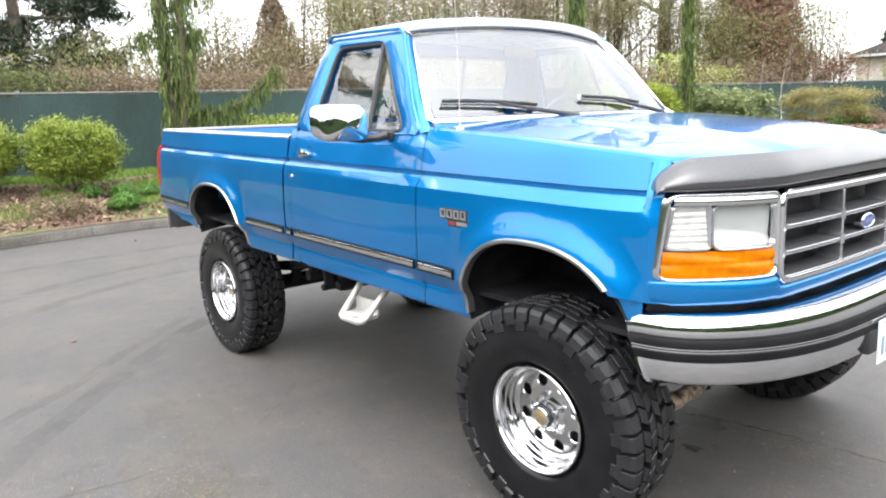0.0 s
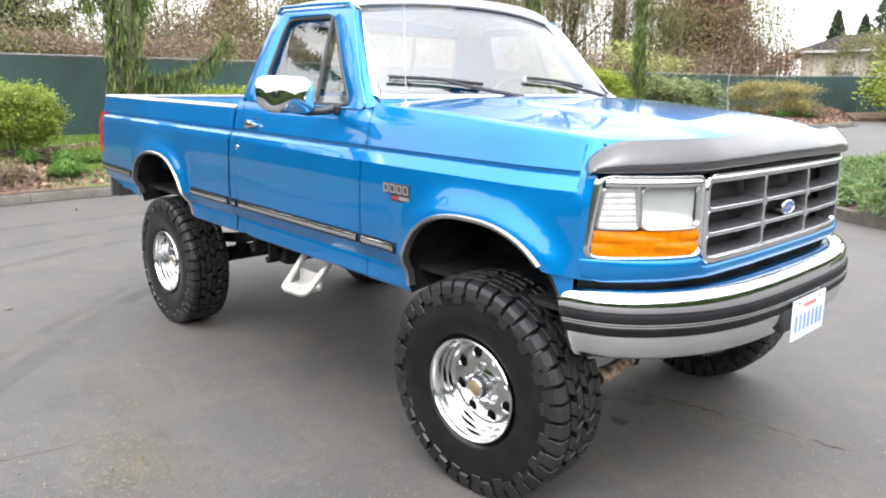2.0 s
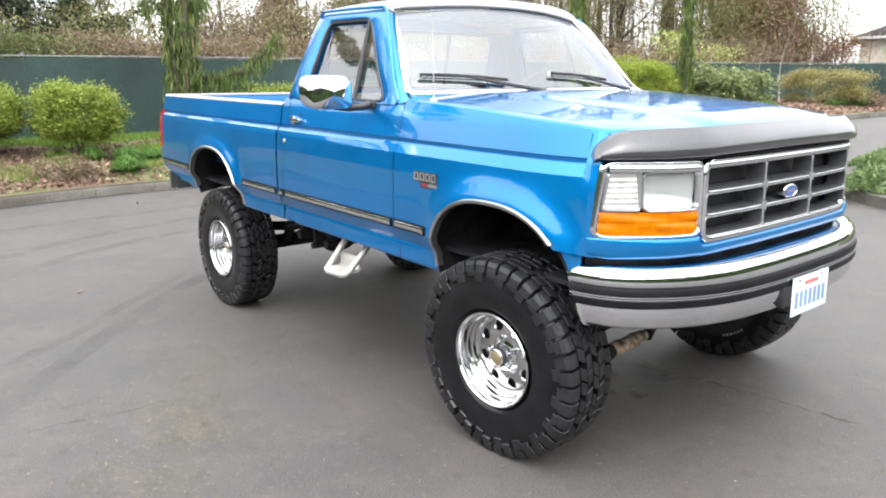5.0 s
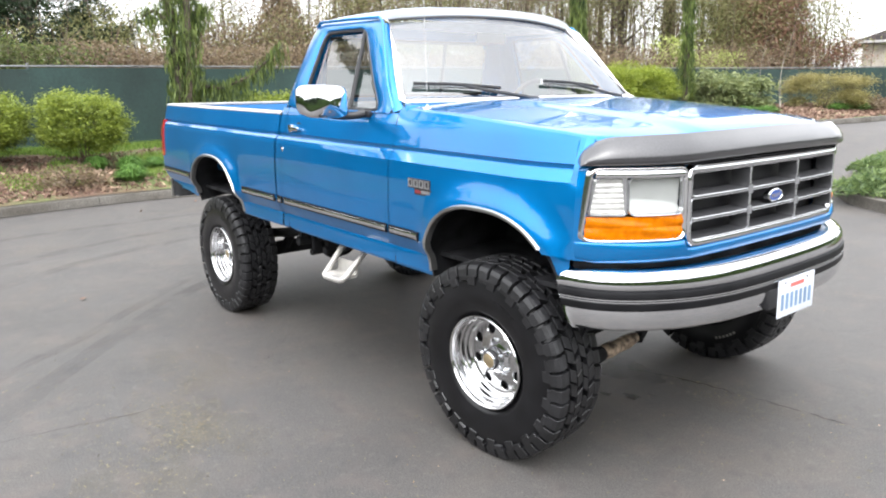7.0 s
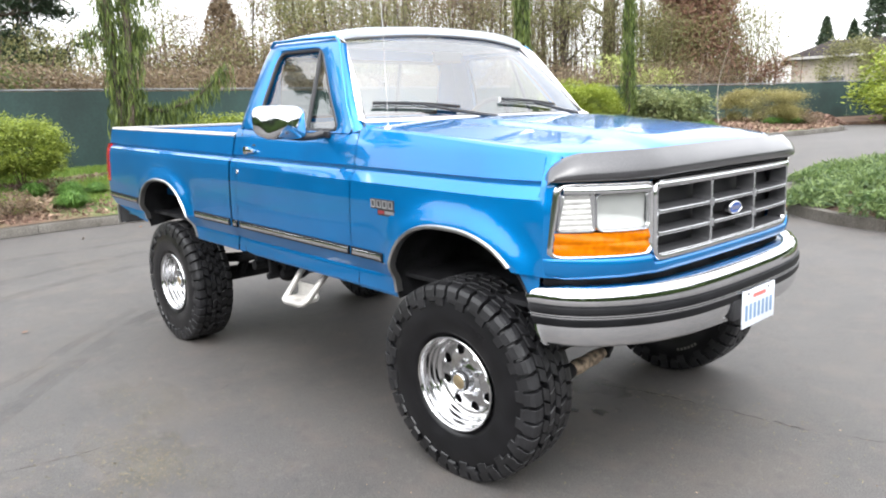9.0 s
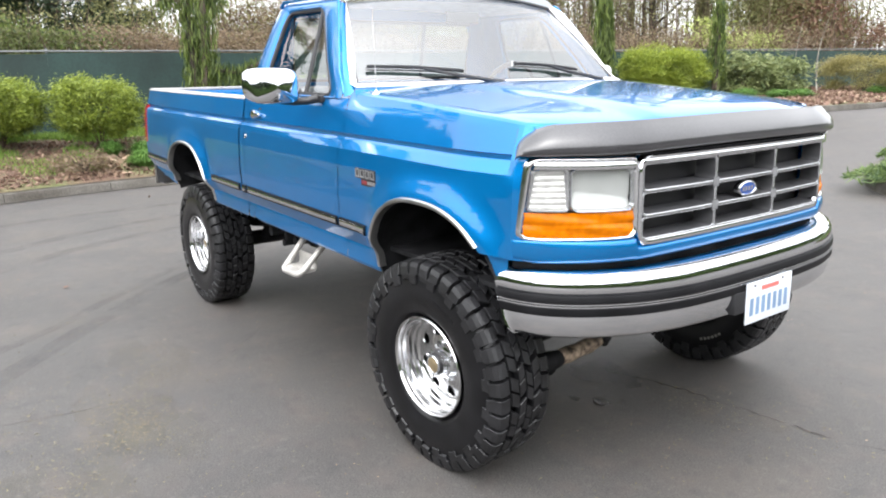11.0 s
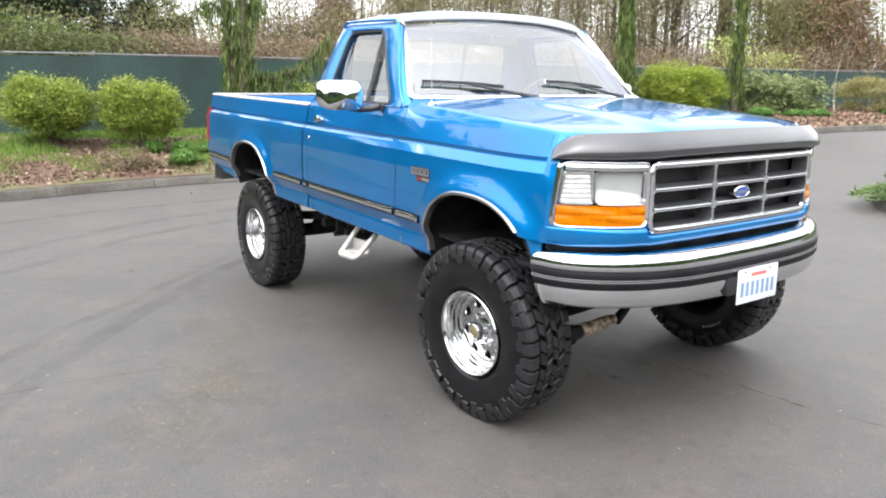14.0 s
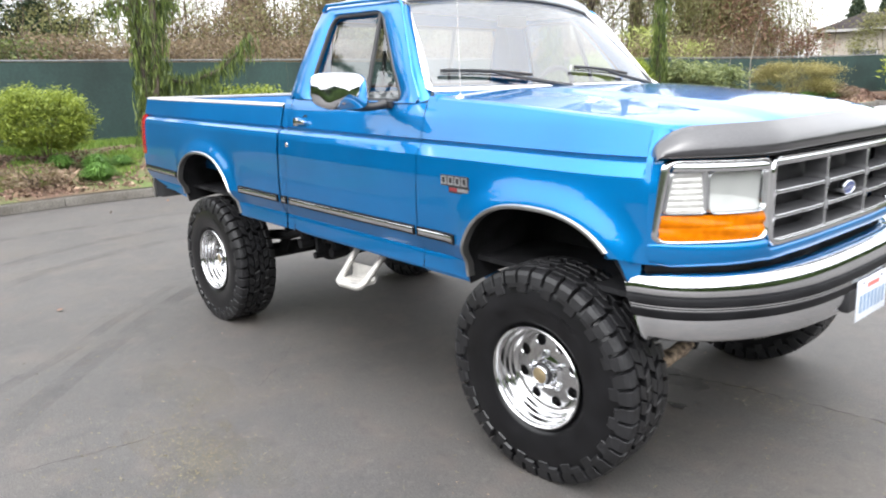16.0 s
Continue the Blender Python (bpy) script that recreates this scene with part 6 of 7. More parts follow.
# tufts and litter in the planting bed
def tuft(name, label, x, y, r, h, material, count, seed):
    rng = np.random.default_rng(seed)
    z = bed_z(x, y)
    root = thing(name, label, "plant", "tufts in the planting bed")
    v, f = [], []
    for k in range(count):
        a, q = rng.uniform(0, 2 * math.pi), r * 0.5 * math.sqrt(rng.random())
        bx, by = x + q * math.cos(a), y + q * math.sin(a)
        o = r * math.sqrt(rng.random())
        l = h * rng.uniform(0.75, 1.1) * math.sqrt(max(0.05, 1 - 0.9 * (o / r) ** 2))
        w = 0.008
        ca, sa = math.cos(a), math.sin(a)
        n = len(v)
        v += [(bx - sa * w, by + ca * w, z - 0.02), (bx + sa * w, by - ca * w, z - 0.02), (bx + ca * o * 0.5 + sa * w, by + sa * o * 0.5 - ca * w, z + l * 0.95), (bx + ca * o * 0.5 - sa * w, by + sa * o * 0.5 + ca * w, z + l * 0.95), (bx + ca * o, by + sa * o, z + l * (1 - 0.35 * o / r))]
        f += [(n, n + 1, n + 2, n + 3), (n + 3, n + 2, n + 4)]
    raw("foliage", v, f, material, root)


for k, (x, y, r, h) in enumerate(((-11.75, 0.34, 0.22, 0.25), (-11.55, 0.86, 0.25, 0.26), (-11.0, 0.72, 0.28, 0.27), (-11.6, 1.30, 0.18, 0.20), (-9.1, 15.7, 0.40, 0.27), (-8.8, 16.9, 0.38, 0.25), (-8.6, 17.7, 0.36, 0.25), (-8.2, 21.4, 0.4, 0.25), (-8.0, 22.4, 0.4, 0.25))):
    tuft("daylily_tuft", "fresh green tuft of strappy leaves", x, y, r, h, TUFT, 700, 60 + k)
bush("dry_bush", "low reddish-brown twiggy plant", -10.85, -0.30, bed_z(-10.85, -0.30), 0.44, 0.44, 0.36, LEAF_BROWN, 1700, 0.020, 75, lift=0.02)
bush("dry_bush", "dark reddish heather mound", -7.9, 22.9, bed_z(-7.9, 22.9), 0.5, 0.5, 0.45, LEAF_BROWN, 900, 0.04, 76, lift=0.02)


def scatter(name, label, material, count, seed, y0, y1, t0, t1, size, category, lift=0.012, grow=0.0):
    rng = np.random.default_rng(seed)
    pts = []
    for k in range(count):
        y = rng.uniform(y0, y1)
        kx, fx = kerb_x(y) - 0.2, fence_x(y)
        x = kx + (fx - kx) * rng.uniform(t0, t1)
        pts.append((x, y, bed_z(x, y) + lift + grow * rng.random()))
    v, f = leaves(pts, size * rng.uniform(0.5, 1.4, count), rng, 1.3 if not grow else 2.6)
    return raw(name, v, f, material, None, label, "stuff", category)


def grass_field(seed, count, y0, y1, t0, t1, h):
    rng = np.random.default_rng(seed)
    v, f = [], []
    for k in range(count):
        y = rng.uniform(y0, y1)
        kx, fx = kerb_x(y) - 0.2, fence_x(y)
        x = kx + (fx - kx) * rng.uniform(t0, t1)
        if noise.noise(Vector((x * 0.9, y * 0.9, 3.0))) < -0.05 + 0.25 * (rng.random() - 0.5):
            continue
        z = bed_z(x, y)
        a = rng.uniform(0, 2 * math.pi)
        l, w = h * rng.uniform(0.5, 1.2), 0.010
        ca, sa = math.cos(a), math.sin(a)
        o = l * rng.uniform(0.1, 0.6)
        n = len(v)
        b = rng.uniform(0, 2 * math.pi)
        v += [(x - sa * w, y + ca * w, z - 0.01), (x + sa * w, y - ca * w, z - 0.01), (x + math.cos(b) * o, y + math.sin(b) * o, z + l)]
        f.append((n, n + 1, n + 2))
    return raw("grass", v, f, GRASS, None, "rough patchy spring grass in the bed", "stuff", "grass")


grass_field(81, 17000, -0.2, 4.5, 0.12, 0.5, 0.07)
grass_field(87, 13000, -6.0, 0.2, 0.12, 0.5, 0.06)
grass_field(86, 30000, -6.0, 4.5, 0.42, 1.0, 0.11)
LITTER = leaf_mat("dead_leaves", (0.16, 0.10, 0.06), (0.42, 0.30, 0.22), 0.8, 0.0)
LITTER2 = leaf_mat("bark_chips", (0.08, 0.046, 0.033), (0.22, 0.135, 0.10), 0.9, 0.0)
scatter("leaf_litter", "dry curled brown leaves on the soil", LITTER, 900, 82, -6.0, 3.0, 0.0, 0.5, 0.035, "leaf litter")
scatter("bark_chips", "reddish bark chips on the planting bed", LITTER2, 7000, 83, -6.0, 4.0, 0.0, 0.7, 0.03, "bark chips")
scatter("leaf_litter", "large pale dead leaves round the dry plant", LITTER, 160, 89, -0.7, 0.5, 0.03, 0.30, 0.060, "leaf litter")
scatter("bark_chips", "dark bark mulch on the bare soil", LITTER2, 4000, 88, -6.0, 0.2, 0.02, 0.48, 0.032, "bark chips")
scatter("bark_chips", "reddish bark chips and leaves on the bed", LITTER2, 6000, 84, 13.0, 25.0, 0.0, 0.9, 0.06, "bark chips")
scatter("leaf_litter", "pale dead leaves on the bark", LITTER, 1800, 85, 13.0, 25.0, 0.0, 0.6, 0.05, "leaf litter")

# woods behind the fence
thicket("thicket", "dense dark trees at the end of the hedge", [(-21.6, -2.5), (-20.6, -0.4), (-19.6, 1.6)], 1.0, 0.4, 4.0, LEAF_DARK, 18000, 0.042, 34, 50, uneven=0.25)
thicket("thicket", "olive growth beside the dark trees", [(-20.2, 1.6), (-19.9, 2.6), (-19.6, 3.6)], 1.0, 0.4, 3.6, LEAF_OLIVE, 12000, 0.030, 35, 40, uneven=0.35)
thicket("thicket", "dull green growth in the hedge", [(-17.4, -9), (-16.2, -3), (-15.9, 1.6)], 1.1, 0.4, 2.7, LEAF_CEDAR, 34000, 0.027, 36, 30, uneven=0.2)
thicket("thicket", "dark evergreen growth beyond the hedge", [(-23.0, -9), (-22.0, -4), (-21.5, -0.6)], 1.6, 0.4, 5.2, LEAF_DARK, 24000, 0.050, 30, 40, uneven=0.3)
thicket("thicket", "olive thicket close behind the fence", [(-17.8, -9), (-16.5, -3), (-16.2, 0.5)], 1.2, 0.4, 2.5, LEAF_MOSS, 60000, 0.027, 27, 60, uneven=0.16)
thicket("thicket", "brown thicket close behind the fence", [(-16.2, 1.3), (-15.8, 4), (-15.2, 12)], 1.2, 0.4, 2.5, LEAF_BROWN, 72000, 0.027, 20, 90, uneven=0.16)
thicket("thicket", "olive spring thicket behind the fence", [(-19.5, -9), (-18.4, 0), (-17.8, 10), (-17.2, 14)], 1.6, 0.4, 3.3, LEAF_OLIVE, 70000, 0.030, 21, 110, uneven=0.38)
thicket("thicket", "brown spring growth above the hedge", [(-18.8, 5.0), (-18.3, 7.0), (-17.6, 10.0)], 1.0, 0.4, 3.7, LEAF_BROWN, 26000, 0.030, 29, 60, uneven=0.3)
thicket("thicket", "brown undergrowth below the bare trees", [(-16.2, 12), (-15.5, 18), (-15.0, 23), (-14.0, 29)], 2.5, 0.4, 2.6, LEAF_BROWN, 70000, 0.030, 22, 260)
thicket("thicket", "yellow-green undergrowth with new leaves", [(-14.8, 21.5), (-14.4, 23.5), (-14.1, 25)], 0.9, 0.4, 2.9, LEAF_SPRING, 5200, 0.058, 23, 30, uneven=0.25)
thicket("far_trees", "hazy brown trees deep in the woods", [(-28.0, 15.5), (-27, 19), (-26, 24), (-24, 31)], 3.0, 0.4, 8.5, LEAF_BROWN, 90000, 0.040, 28, 300)
thicket("thicket", "dull olive bushes below the trees", [(-16.6, 25.5), (-15.4, 28.5), (-13.0, 31.5)], 2.2, 0.5, 5.4, LEAF_OLIVE, 60000, 0.034, 24, 110)
GW = "woodland trees"
for k, (x, y, h, r, ln) in enumerate(((-17.8, 23.2, 13, 0.20, 0.9), (-18.0, 26.3, 14, 0.42, 0.3), (-19.0, 23.8, 12, 0.13, 0.2), (-18.5, 20.5, 12, 0.12, -0.4), (-19.5, 18.5, 12, 0.14, 0.3), (-18.2, 16.5, 11, 0.09, 0.5), (-20.5, 21.8, 13, 0.11, 0.0), (-17.0, 27.9, 12, 0.10, 0.5), (-21.0, 25.0, 13, 0.16, -0.5), (-19.8, 15.0, 12, 0.11, 0.3), (-22.5, 17.2, 12, 0.12, 0.2), (-22.0, 28.5, 13, 0.13, 0.0), (-16.5, 29.5, 11, 0.10, 0.3))):
    bare_tree("bare_tree", "tall bare woodland tree", x, y, 0.4, h, r, 40 + k, LEAF_OLIVE if k % 3 == 0 else LEAF_BROWN, 2600, 0.03, limbs=18, limb_len=2.6, twigs=9, group=GW, lo=0.20, lean=ln, bark=BARK_MOSS if k % 2 else BARK, high=9000)
for k, (x, y, h) in enumerate(((-21.5, 3.2, 5.2), (-20.0, 5.8, 4.6), (-20.8, 10.0, 5.5), (-20.2, 12.4, 6.5), (-22.5, 7.6, 5.0), (-23.5, 0.8, 4.6))):
    bare_tree("spring_tree", "small spring tree with fine new leaves", x, y, 0.4, h, 0.09, 140 + k, LEAF_OLIVE if k % 2 else LEAF_BROWN, 6000, 0.028, limbs=14, limb_len=2.0, twigs=7, lo=0.2, cloud=0.28)
conifer("brown_conifer", "narrow conifer with brownish winter foliage", -19.7, 8.1, 0.4, 5.2, 1.25, LEAF_BROWN, 10000, 0.040, 160, ragged=0.08, power=0.45)
bare_tree("spring_tree", "taller spring tree with pale yellow-green leaves", -18.6, 9.9, 0.4, 6.2, 0.10, 150, LEAF_OLIVE, 9000, 0.035, limbs=16, limb_len=2.0, twigs=8, lo=0.2, cloud=0.3)
thicket("far_woods", "grey-brown woods far behind the fence", [(-30, -24), (-28, -6), (-27, 8), (-27, 22), (-24, 32)], 3.0, 0.4, 3.4, LEAF_BROWN, 50000, 0.055, 25, 260)
thicket("spring_haze", "fine pale new growth among the bare trees", [(-20.4, 9.5), (-19.0, 16), (-18.6, 23), (-17.4, 30)], 3.5, 0.5, 7.2, LEAF_OLIVE, 60000, 0.032, 26, 130)
conifer("russet_conifer", "tall russet brown conifer, mostly bare", -15.2, 29.2, 0.5, 11.0, 2.6, LEAF_RUSSET, 52000, 0.055, 161, power=0.45, ragged=0.08)
bush("twiggy_shrub", "broad russet twiggy shrub behind the fence", -13.3, 31.0, 0.5, 1.9, 1.7, 3.5, LEAF_RUSSET, 12000, 0.045, 162, lift=0.05, clumps=90)
for k, (x, y, h, r) in enumerate(((-20.1, 58.5, 7.7, 2.3), (-19.4, 62.3, 7.6, 2.1), (-14.7, 52.5, 9.5, 2.6), (-7.5, 53.0, 12.0, 3.2))):
    conifer("spruce", "dark pointed spruce behind the houses", x, y, 0.5, h, r, LEAF_DARK, 4500, 0.10, 170 + k, group="far spruces")


def pine(name, label, x, y, z, h, seed, reach=3.2):
    root = thing(name, label, "tree")
    rng = np.random.default_rng(seed)
    bm = bmesh.new()
    tips = branch_set(bm, (x, y, z - 0.1), (x, y, z + h), 0.24, rng, 22, reach, 6, 0.28, 0.05)
    part("trunk", bm, BARK, root)
    tp = np.array([tuple(t) for t in tips])
    pts = tp[rng.integers(0, len(tp), 24000)] + rng.normal(size=(24000, 3)) * np.array([0.17, 0.17, 0.11])
    v, f = leaves(pts, 0.042 * rng.uniform(0.6, 1.3, len(pts)), rng, 3.4)
    raw("crown", v, f, LEAF_DARK, root)


pine("pine", "dark pine with open clumped branches", -20.4, 1.3, 0.4, 9.5, 180, reach=3.6)
pine("pine", "dark pine with open clumped branches", -20.0, -3.6, 0.4, 9.0, 181)
# unseen pines, added to put dark shapes into the side window's reflection
pine("pine", "tall dark pine out of view, for the side window's reflection", -25.5, -10.0, 0.2, 17.0, 182, reach=4.4)
pine("pine", "tall dark pine out of view, for the side window's reflection", -25.0, -15.0, 0.2, 18.0, 183, reach=4.4)
pine("pine", "tall dark pine out of view, for the side window's reflection", -28.0, -7.2, 0.2, 14.5, 184, reach=4.0)

# house beyond the fence
def house(x, y, turn, w, d, eave, ridge, base):
    root = thing("house", "cream walled house with a dark hipped shingle roof", "house", at=(x, y, 0))
    root.matrix_basis = pose(x, y, 0, 0, 0, turn)
    wl = part("wall", box(0, w, 0, d, base, eave, 0.0), STUCCO, root)
    o = 0.5
    v = [(-o, -o, eave), (w + o, -o, eave), (w + o, d + o, eave), (-o, d + o, eave), (d / 2, d / 2, ridge), (w - d / 2, d / 2, ridge), (-o, -o, eave - 0.16), (w + o, -o, eave - 0.16), (w + o, d + o, eave - 0.16), (-o, d + o, eave - 0.16)]
    raw("roof", v, [(0, 1, 5, 4), (1, 2, 5), (2, 3, 4, 5), (3, 0, 4), (0, 6, 7, 1), (1, 7, 8, 2), (2, 8, 9, 3), (3, 9, 6, 0), (6, 9, 8, 7)], ROOF_TILE, root)
    part("gutter", box(-o - 0.08, w + o, -o - 0.1, -o, eave - 0.14, eave, 0.02), WHITE_CAP, root)
    for k in range(3):
        wx = 1.6 + k * 3.6
        wd = part("window", box(wx, wx + 1.3, -0.05, 0.05, base + 1.2, base + 2.5), WHITE_CAP, root)
        part("pane", box(wx + 0.08, wx + 1.22, -0.07, -0.055, base + 1.28, base + 2.42), GREY_PLASTIC, wd)


house(-16.56, 43.5, 22, 11.0, 4.2, 4.22, 5.25, 0.6)
bush("twiggy_shrub", "tall brownish twiggy shrub by the house", -11.4, 38.2, 0.6, 1.6, 1.5, 4.0, LEAF_OLIVE, 9000, 0.05, 16, lift=0.05, clumps=70)

# heap of bark at the tip of the bed
def bark_heap(x, y, rx, ry, h, seed):
    rng = np.random.default_rng(seed)
    z = ground_z(x, y) + 0.10
    rows = []
    for r in (0.02, 0.3, 0.55, 0.75, 0.9, 1.0):
        rows.append([(x + rx * r * math.cos(a), y + ry * r * math.sin(a), z + h * (1 - r * r) ** 1.2 * (1 + 0.18 * noise.noise(Vector((3 * r * math.cos(a), 3 * r * math.sin(a), seed))))) for a in np.linspace(0, 2 * math.pi, 33)[:-1]])
    root = part("bark_heap", sheet(rows, closed=True), MULCH, None, "heap of reddish bark at the bed's end", category="bark heap")
    n = 1500
    q, a = np.sqrt(rng.random(n)), rng.uniform(0, 2 * np.pi, n)
    pts = np.stack([x + rx * q * np.cos(a), y + ry * q * np.sin(a), z + h * (1 - q * q) ** 1.2 + 0.02], 1)
    v, f = leaves(pts, 0.05 * rng.uniform(0.5, 1.3, n), rng, 1.5, 0.3)
    raw("chips", v, f, LITTER2, root, kind="stuff")


bark_heap(-8.1, 24.6, 1.0, 1.1, 0.42, 3)
bark_heap(-9.4, 25.6, 1.2, 0.8, 0.38, 4)

# second bed by the far fence
rows = [[(-9.6 + 12 * t, 27.6 + 5.2 * t + o, 0.60 + h) for o, h in ((0, 0.0), (0.02, 0.14), (0.16, 0.15), (1.4, 0.30), (3.4, 0.35))] for t in np.linspace(0, 1, 13)]
part("far_bed", sheet(rows), MULCH, None, "mulched bed along the far fence", kind="structure", category="planting bed")
bush("large_shrub", "large bright green shrub with broad leaves", -4.6, 30.2, 0.75, 1.5, 1.3, 2.3, LEAF_GREEN, 4000, 0.07, 15, lift=0.02)

# unseen trees added behind the camera and round the yard, for the truck's reflections
thicket("hedge", "unseen mixed hedge closing the yard for reflections", [(16, -30), (22, -18), (24, -4), (22, 10), (20, 24), (13, 35), (5, 43)], 2.0, 0.0, 4.5, LEAF_GREEN, 18000, 0.22, 90, 20)
thicket("hedge", "unseen mixed hedge closing the yard for reflections", [(-24, -22), (-10, -26), (4, -28), (16, -30)], 2.0, 0.0, 5.0, LEAF_GREEN, 14000, 0.22, 91, 20)
thicket("tree_line", "unseen dark tree line closing the yard for reflections", [(-30, -24), (-16, -29), (0, -32), (16, -33), (25, -22), (28, -6), (27, 8), (25, 20), (18, 32), (6, 46)], 3.0, 0.0, 7.0, LEAF_DARK, 44000, 0.40, 92, 30, uneven=0.30)

for k, (x, y, h, r) in enumerate(((-29.0, -5.0, 10.5, 2.8), (-28.0, -9.2, 11.4, 3.2), (-27.5, -13.0, 9.6, 3.0), (-26.5, -17.2, 10.4, 3.2), (-24.5, -21.0, 7.4, 2.8), (-20.5, -24.0, 8.2, 3.0), (-15.0, -26.5, 7.4, 3.0), (-8.5, -27.5, 8.4, 3.2), (-1.0, -29.0, 7.6, 3.0), (7.0, -29.5, 8.6, 3.2))):
    conifer("tall_conifer", "unseen dark conifer closing the yard for reflections", x, y, 0.0, h, r, LEAF_DARK, 6000, 0.16, 190 + k, group="conifers across the yard", power=0.7, ragged=0.05)

# added out of view to darken what the door and bed sides reflect
thicket("tree_line", "unseen dark tree line, added for reflections in the body side", [(-31, -2.5), (-30, -9), (-28.5, -15), (-26.5, -20)], 2.0, 0.0, 8.2, LEAF_DARK, 26000, 0.30, 93, 20, uneven=0.25)

# marks on the asphalt
def ribbon(name, label, path, width, material, z=0.004, wob=0.0, seed=0):
    rng = np.random.default_rng(seed)
    p = smooth_line(path, 3)
    rows = []
    for (x0, y0), (x1, y1) in zip(p, p[1:]):
        tx, ty = x1 - x0, y1 - y0
        l = math.hypot(tx, ty) or 1
        j = rng.normal() * wob
        w = width * (1 + 0.4 * rng.normal() * (wob > 0))
        nx1, ny1 = -ty / l, tx / l
        rows.append([(x0 + nx1 * (j - w / 2), y0 + ny1 * (j - w / 2), z), (x0 + nx1 * (j + w / 2), y0 + ny1 * (j + w / 2), z)])
    return part(name, sheet(rows), material, None, label, kind="stuff", category="mark")


def stain_mat(name, color, strength, rough=0.6):
    """A see-through stain with ragged density."""
    m = mat(name, color, rough)
    nt = m.node_tree
    b = nt.nodes["Principled BSDF"]
    tc = nt.nodes.new("ShaderNodeTexCoord")
    n = nt.nodes.new("ShaderNodeTexNoise")
    n.inputs["Scale"].default_value = 3.0
    n.inputs["Detail"].default_value = 7
    nt.links.new(tc.outputs["Object"], n.inputs["Vector"])
    r = nt.nodes.new("ShaderNodeMapRange")
    r.inputs[1].default_value, r.inputs[2].default_value = 0.36, 0.72
    r.inputs[3].default_value, r.inputs[4].default_value = 0.0, strength
    nt.links.new(n.outputs[0], r.inputs[0])
    nt.links.new(r.outputs[0], b.inputs["Alpha"])
    return m


TRACK = stain_mat("tyre_track", (0.045, 0.045, 0.046), 0.2)
CRACK = stain_mat("crack_dirt", (0.032, 0.024, 0.019), 1.0)
ribbon("pavement_crack", "fine wandering crack in the asphalt", [(-0.25, 0.30), (0.16, 0.39), (0.37, 0.41), (0.68, 0.43), (1.01, 0.48), (1.5, 0.62), (2.2, 0.66), (3.4, 0.95)], 0.011, CRACK, wob=0.008, seed=3)

ribbon("pavement_crack", "thin old crack across the asphalt", [(-1.62, -3.2), (-1.60, -2.62), (-1.56, -2.30), (-1.50, -2.04), (-1.52, -1.82), (-1.51, -1.63)], 0.005, CRACK, wob=0.004, seed=4)
ribbon("pavement_crack", "hairline end of the old crack", [(-1.51, -1.63), (-1.64, -1.39), (-1.80, -1.20), (-1.92, -1.05), (-2.10, -0.90), (-2.28, -0.72)], 0.0022, CRACK, wob=0.006, seed=5)
for k, (pth, w) in enumerate((([(-0.9, -3.3), (-1.47, -2.87), (-2.1, -2.44), (-2.84, -1.82), (-3.25, -1.45), (-3.9, -0.84), (-4.6, 0.2)], 0.16), ([(-1.7, -3.3), (-2.19, -2.82), (-2.71, -2.35), (-3.06, -1.89), (-3.52, -1.51), (-4.2, -0.8)], 0.10), ([(-4.1, -3.6), (-4.6, -2.66), (-5.19, -2.0), (-5.83, -1.17), (-6.16, -0.3), (-6.3, 1.0)], 0.18), ([(-4.9, -3.8), (-5.4, -2.8), (-6.0, -2.0), (-6.7, -1.0), (-7.1, 0.4)], 0.18), ([(-7.2, -4.0), (-7.6, -2.4), (-8.0, -0.8), (-8.0, 1.0)], 0.2))):
    ribbon("tyre_track", "faint dark tyre track on the asphalt", pth, w, TRACK, z=0.003 + 0.0006 * k, seed=10 + k)
POLLEN = stain_mat("pollen_dust", (0.15, 0.13, 0.09), 0.14, 0.9)
SMEAR = stain_mat("oil_smear", (0.02, 0.02, 0.022), 1.0, 0.5)
DARK_PATCH = stain_mat("dark_patch", (0.03, 0.03, 0.031), 0.55, 0.5)


def blot(name, label, x, y, rx, ry, material, z, seed):
    rng = np.random.default_rng(seed)
    n = 40
    ph = rng.uniform(0, 6.28, 5)
    pts = []
    for k in range(n):
        a = 2 * math.pi * k / n
        w = 1 + 0.18 * math.sin(3 * a + ph[0]) + 0.12 * math.sin(5 * a + ph[1]) + 0.08 * math.sin(9 * a + ph[2])
        pts.append((x + rx * w * math.cos(a), y + ry * w * math.sin(a), z))
    bm = bmesh.new()
    bm.faces.new([bm.verts.new(p) for p in pts])
    return part(name, bm, material, None, label, kind="stuff", category="stain")


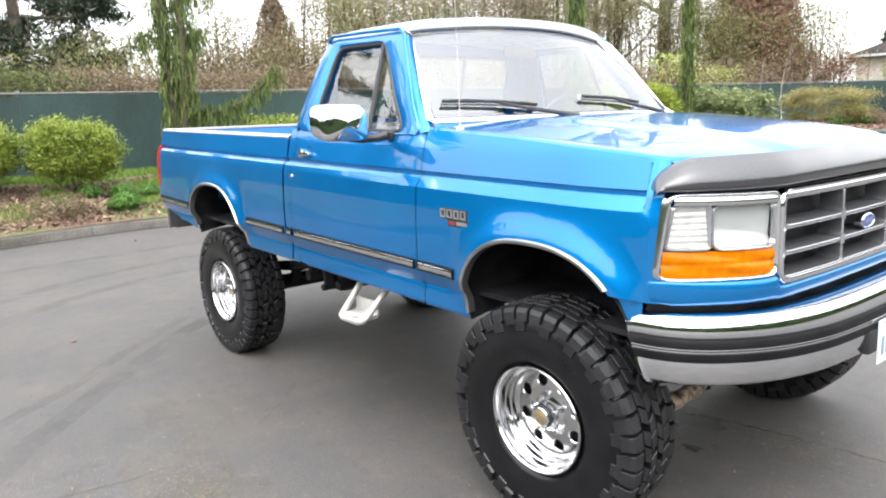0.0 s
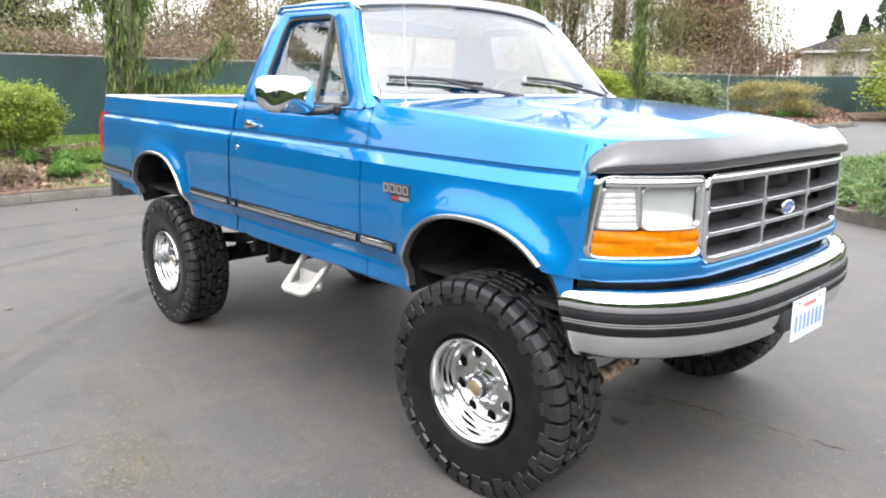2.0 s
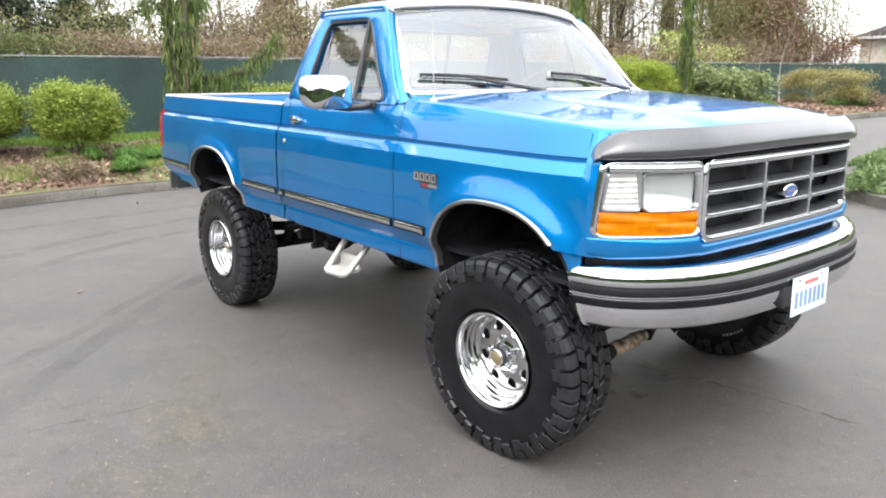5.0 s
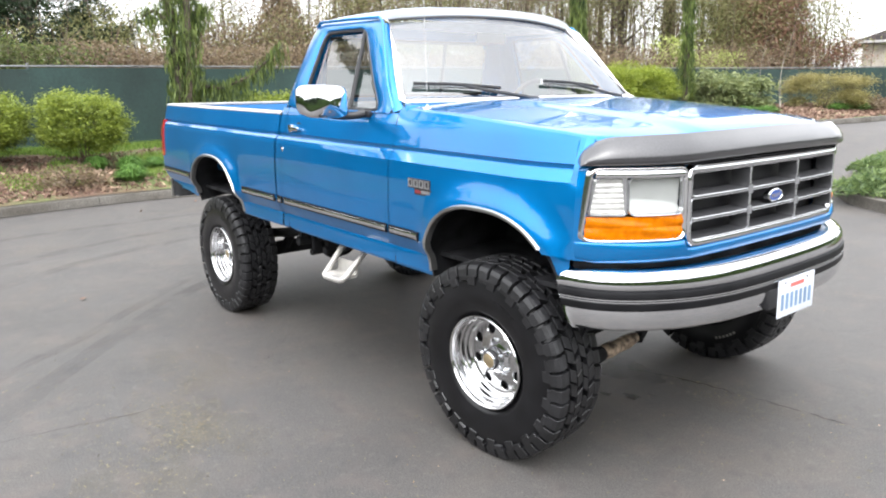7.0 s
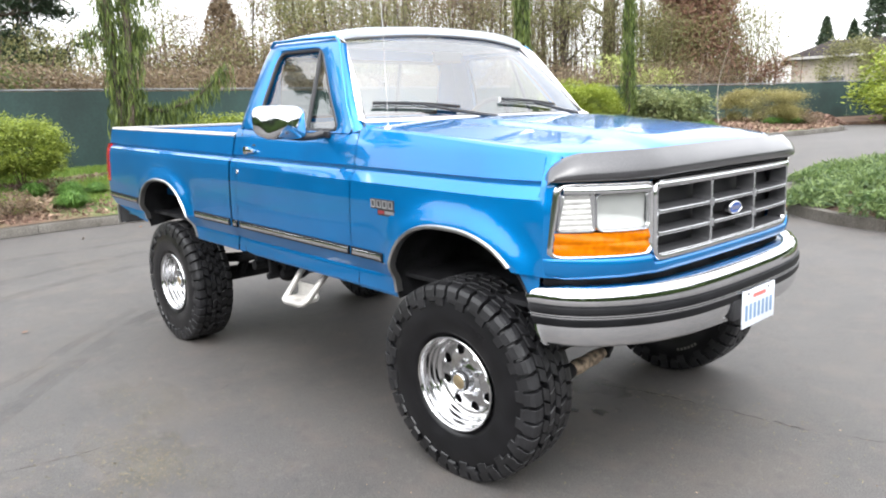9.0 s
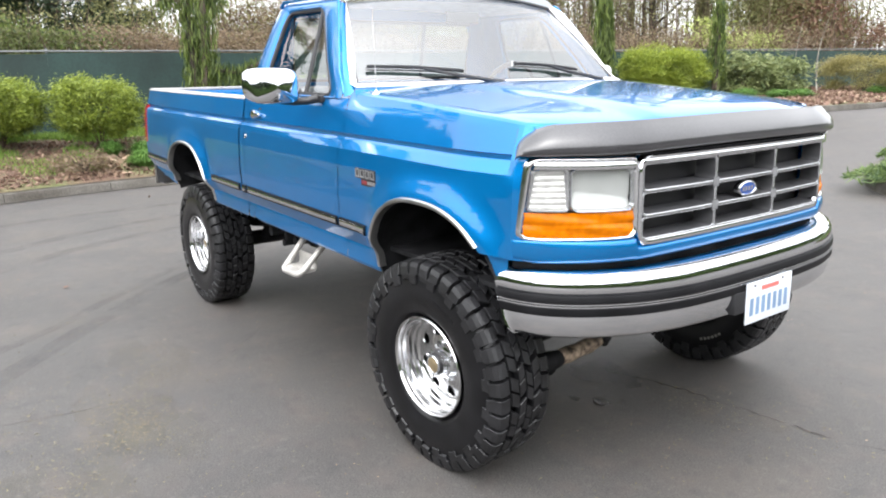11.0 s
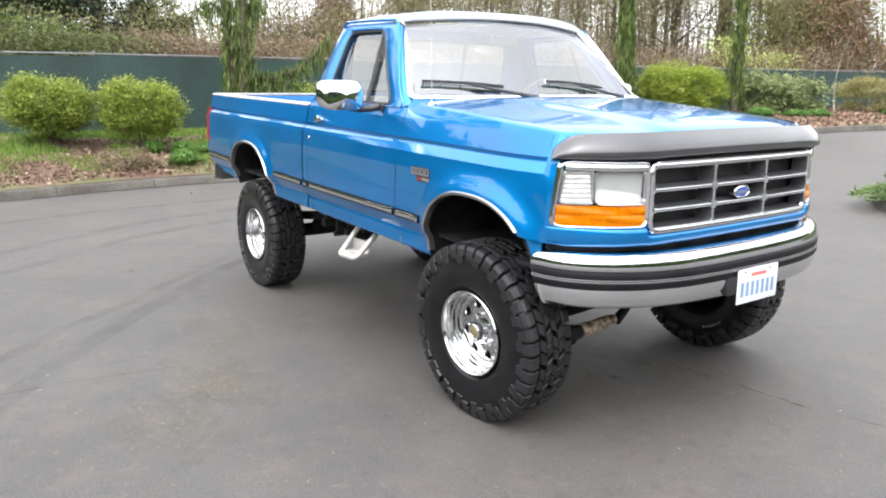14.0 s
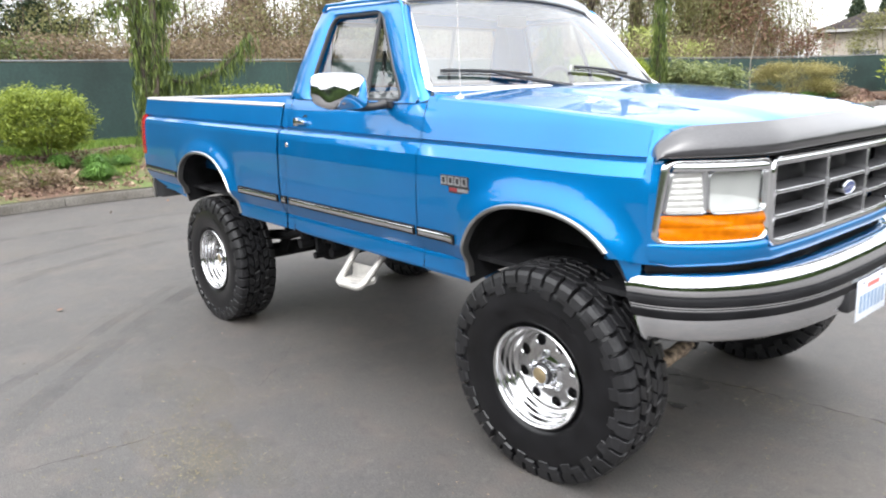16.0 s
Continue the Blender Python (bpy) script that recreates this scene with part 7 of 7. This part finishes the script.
for k, (x, y, rx, ry) in enumerate(((-1.40, -1.85, 0.42, 0.22), (-1.05, -1.85, 0.35, 0.28), (-0.75, -2.2, 0.4, 0.25), (-1.95, -1.6, 0.5, 0.2), (0.35, 0.30, 0.35, 0.15))):
    blot("dust_stain", "yellowish pollen dust on the asphalt", x, y, rx, ry, POLLEN, 0.0064 + 0.0003 * k, 30 + k)
# small dark oil drips, and one wider, fainter dark patch
for k, (x, y, r) in enumerate(((0.03, -0.03, 0.045), (0.10, 0.05, 0.035), (-0.08, -0.10, 0.03), (-4.11, -1.69, 0.035), (-0.2, 0.25, 0.2))):
    blot("dark_spot", "dark mark among the oil drips on the asphalt", x, y, r, r * 0.7, SMEAR if r < 0.06 else DARK_PATCH, 0.0082 + 0.0003 * k, 50 + k)
rngd = np.random.default_rng(99)
deb = [(-1.85, -1.95), (-1.91, -1.5), (-1.75, -2.07), (-2.58, -1.53), (-0.95, -2.0), (-5.6, -1.4), (-5.1, -2.2)] + [(rngd.uniform(-8, 2), rngd.uniform(-3.5, 3)) for k in range(1100)]
v, f = leaves([(x, y, 0.008) for x, y in deb], rngd.uniform(0.0016, 0.0060, len(deb)), rngd, 1.2, 0.2)
raw("debris", v, f, LITTER, None, "tiny pale leaf crumbs and grit on the asphalt", "stuff", "debris")
lv, lf = leaves([(-4.11, -1.69, 0.016), (-9.7, 0.6, 0.02), (-9.4, 1.2, 0.02), (-8.9, 0.2, 0.02)], [0.03, 0.035, 0.03, 0.03], rngd, 1.3, 0.5)
raw("fallen_leaf", lv, lf, LITTER2, None, "dry brown leaves lying on the asphalt", "stuff", "leaf")

# dry needles and seed husks drifted along the old crack
HUSK = leaf_mat("yellow_husks", (0.11, 0.095, 0.055), (0.22, 0.19, 0.11), 0.9, 0.0)
hp = []
for cx, cy, sx, sy, n in ((-1.36, -1.85, 0.16, 0.10, 420), (-1.05, -1.9, 0.14, 0.14, 320), (-0.75, -2.2, 0.16, 0.10, 160), (-1.9, -1.62, 0.22, 0.10, 160), (-1.3, -2.25, 0.3, 0.12, 140), (0.35, 0.34, 0.22, 0.09, 160), (1.1, 0.3, 0.6, 0.3, 260), (-6.5, -1.0, 1.2, 0.9, 260), (-1.9, -2.0, 0.9, 0.5, 420), (0.5, -0.6, 0.8, 0.6, 300), (1.2, 1.0, 0.9, 0.6, 260), (-3.4, -1.5, 0.9, 0.5, 260), (-0.5, -1.9, 0.5, 0.4, 300)):
    hp += [(cx + rngd.normal() * sx, cy + rngd.normal() * sy, 0.0135) for k in range(n)]
hv, hf = leaves(hp, rngd.uniform(0.0014, 0.0036, len(hp)), rngd, 3.6, 0.15)
raw("husks", hv, hf, HUSK, None, "yellowish dry husks drifted on the asphalt", "stuff", "debris")
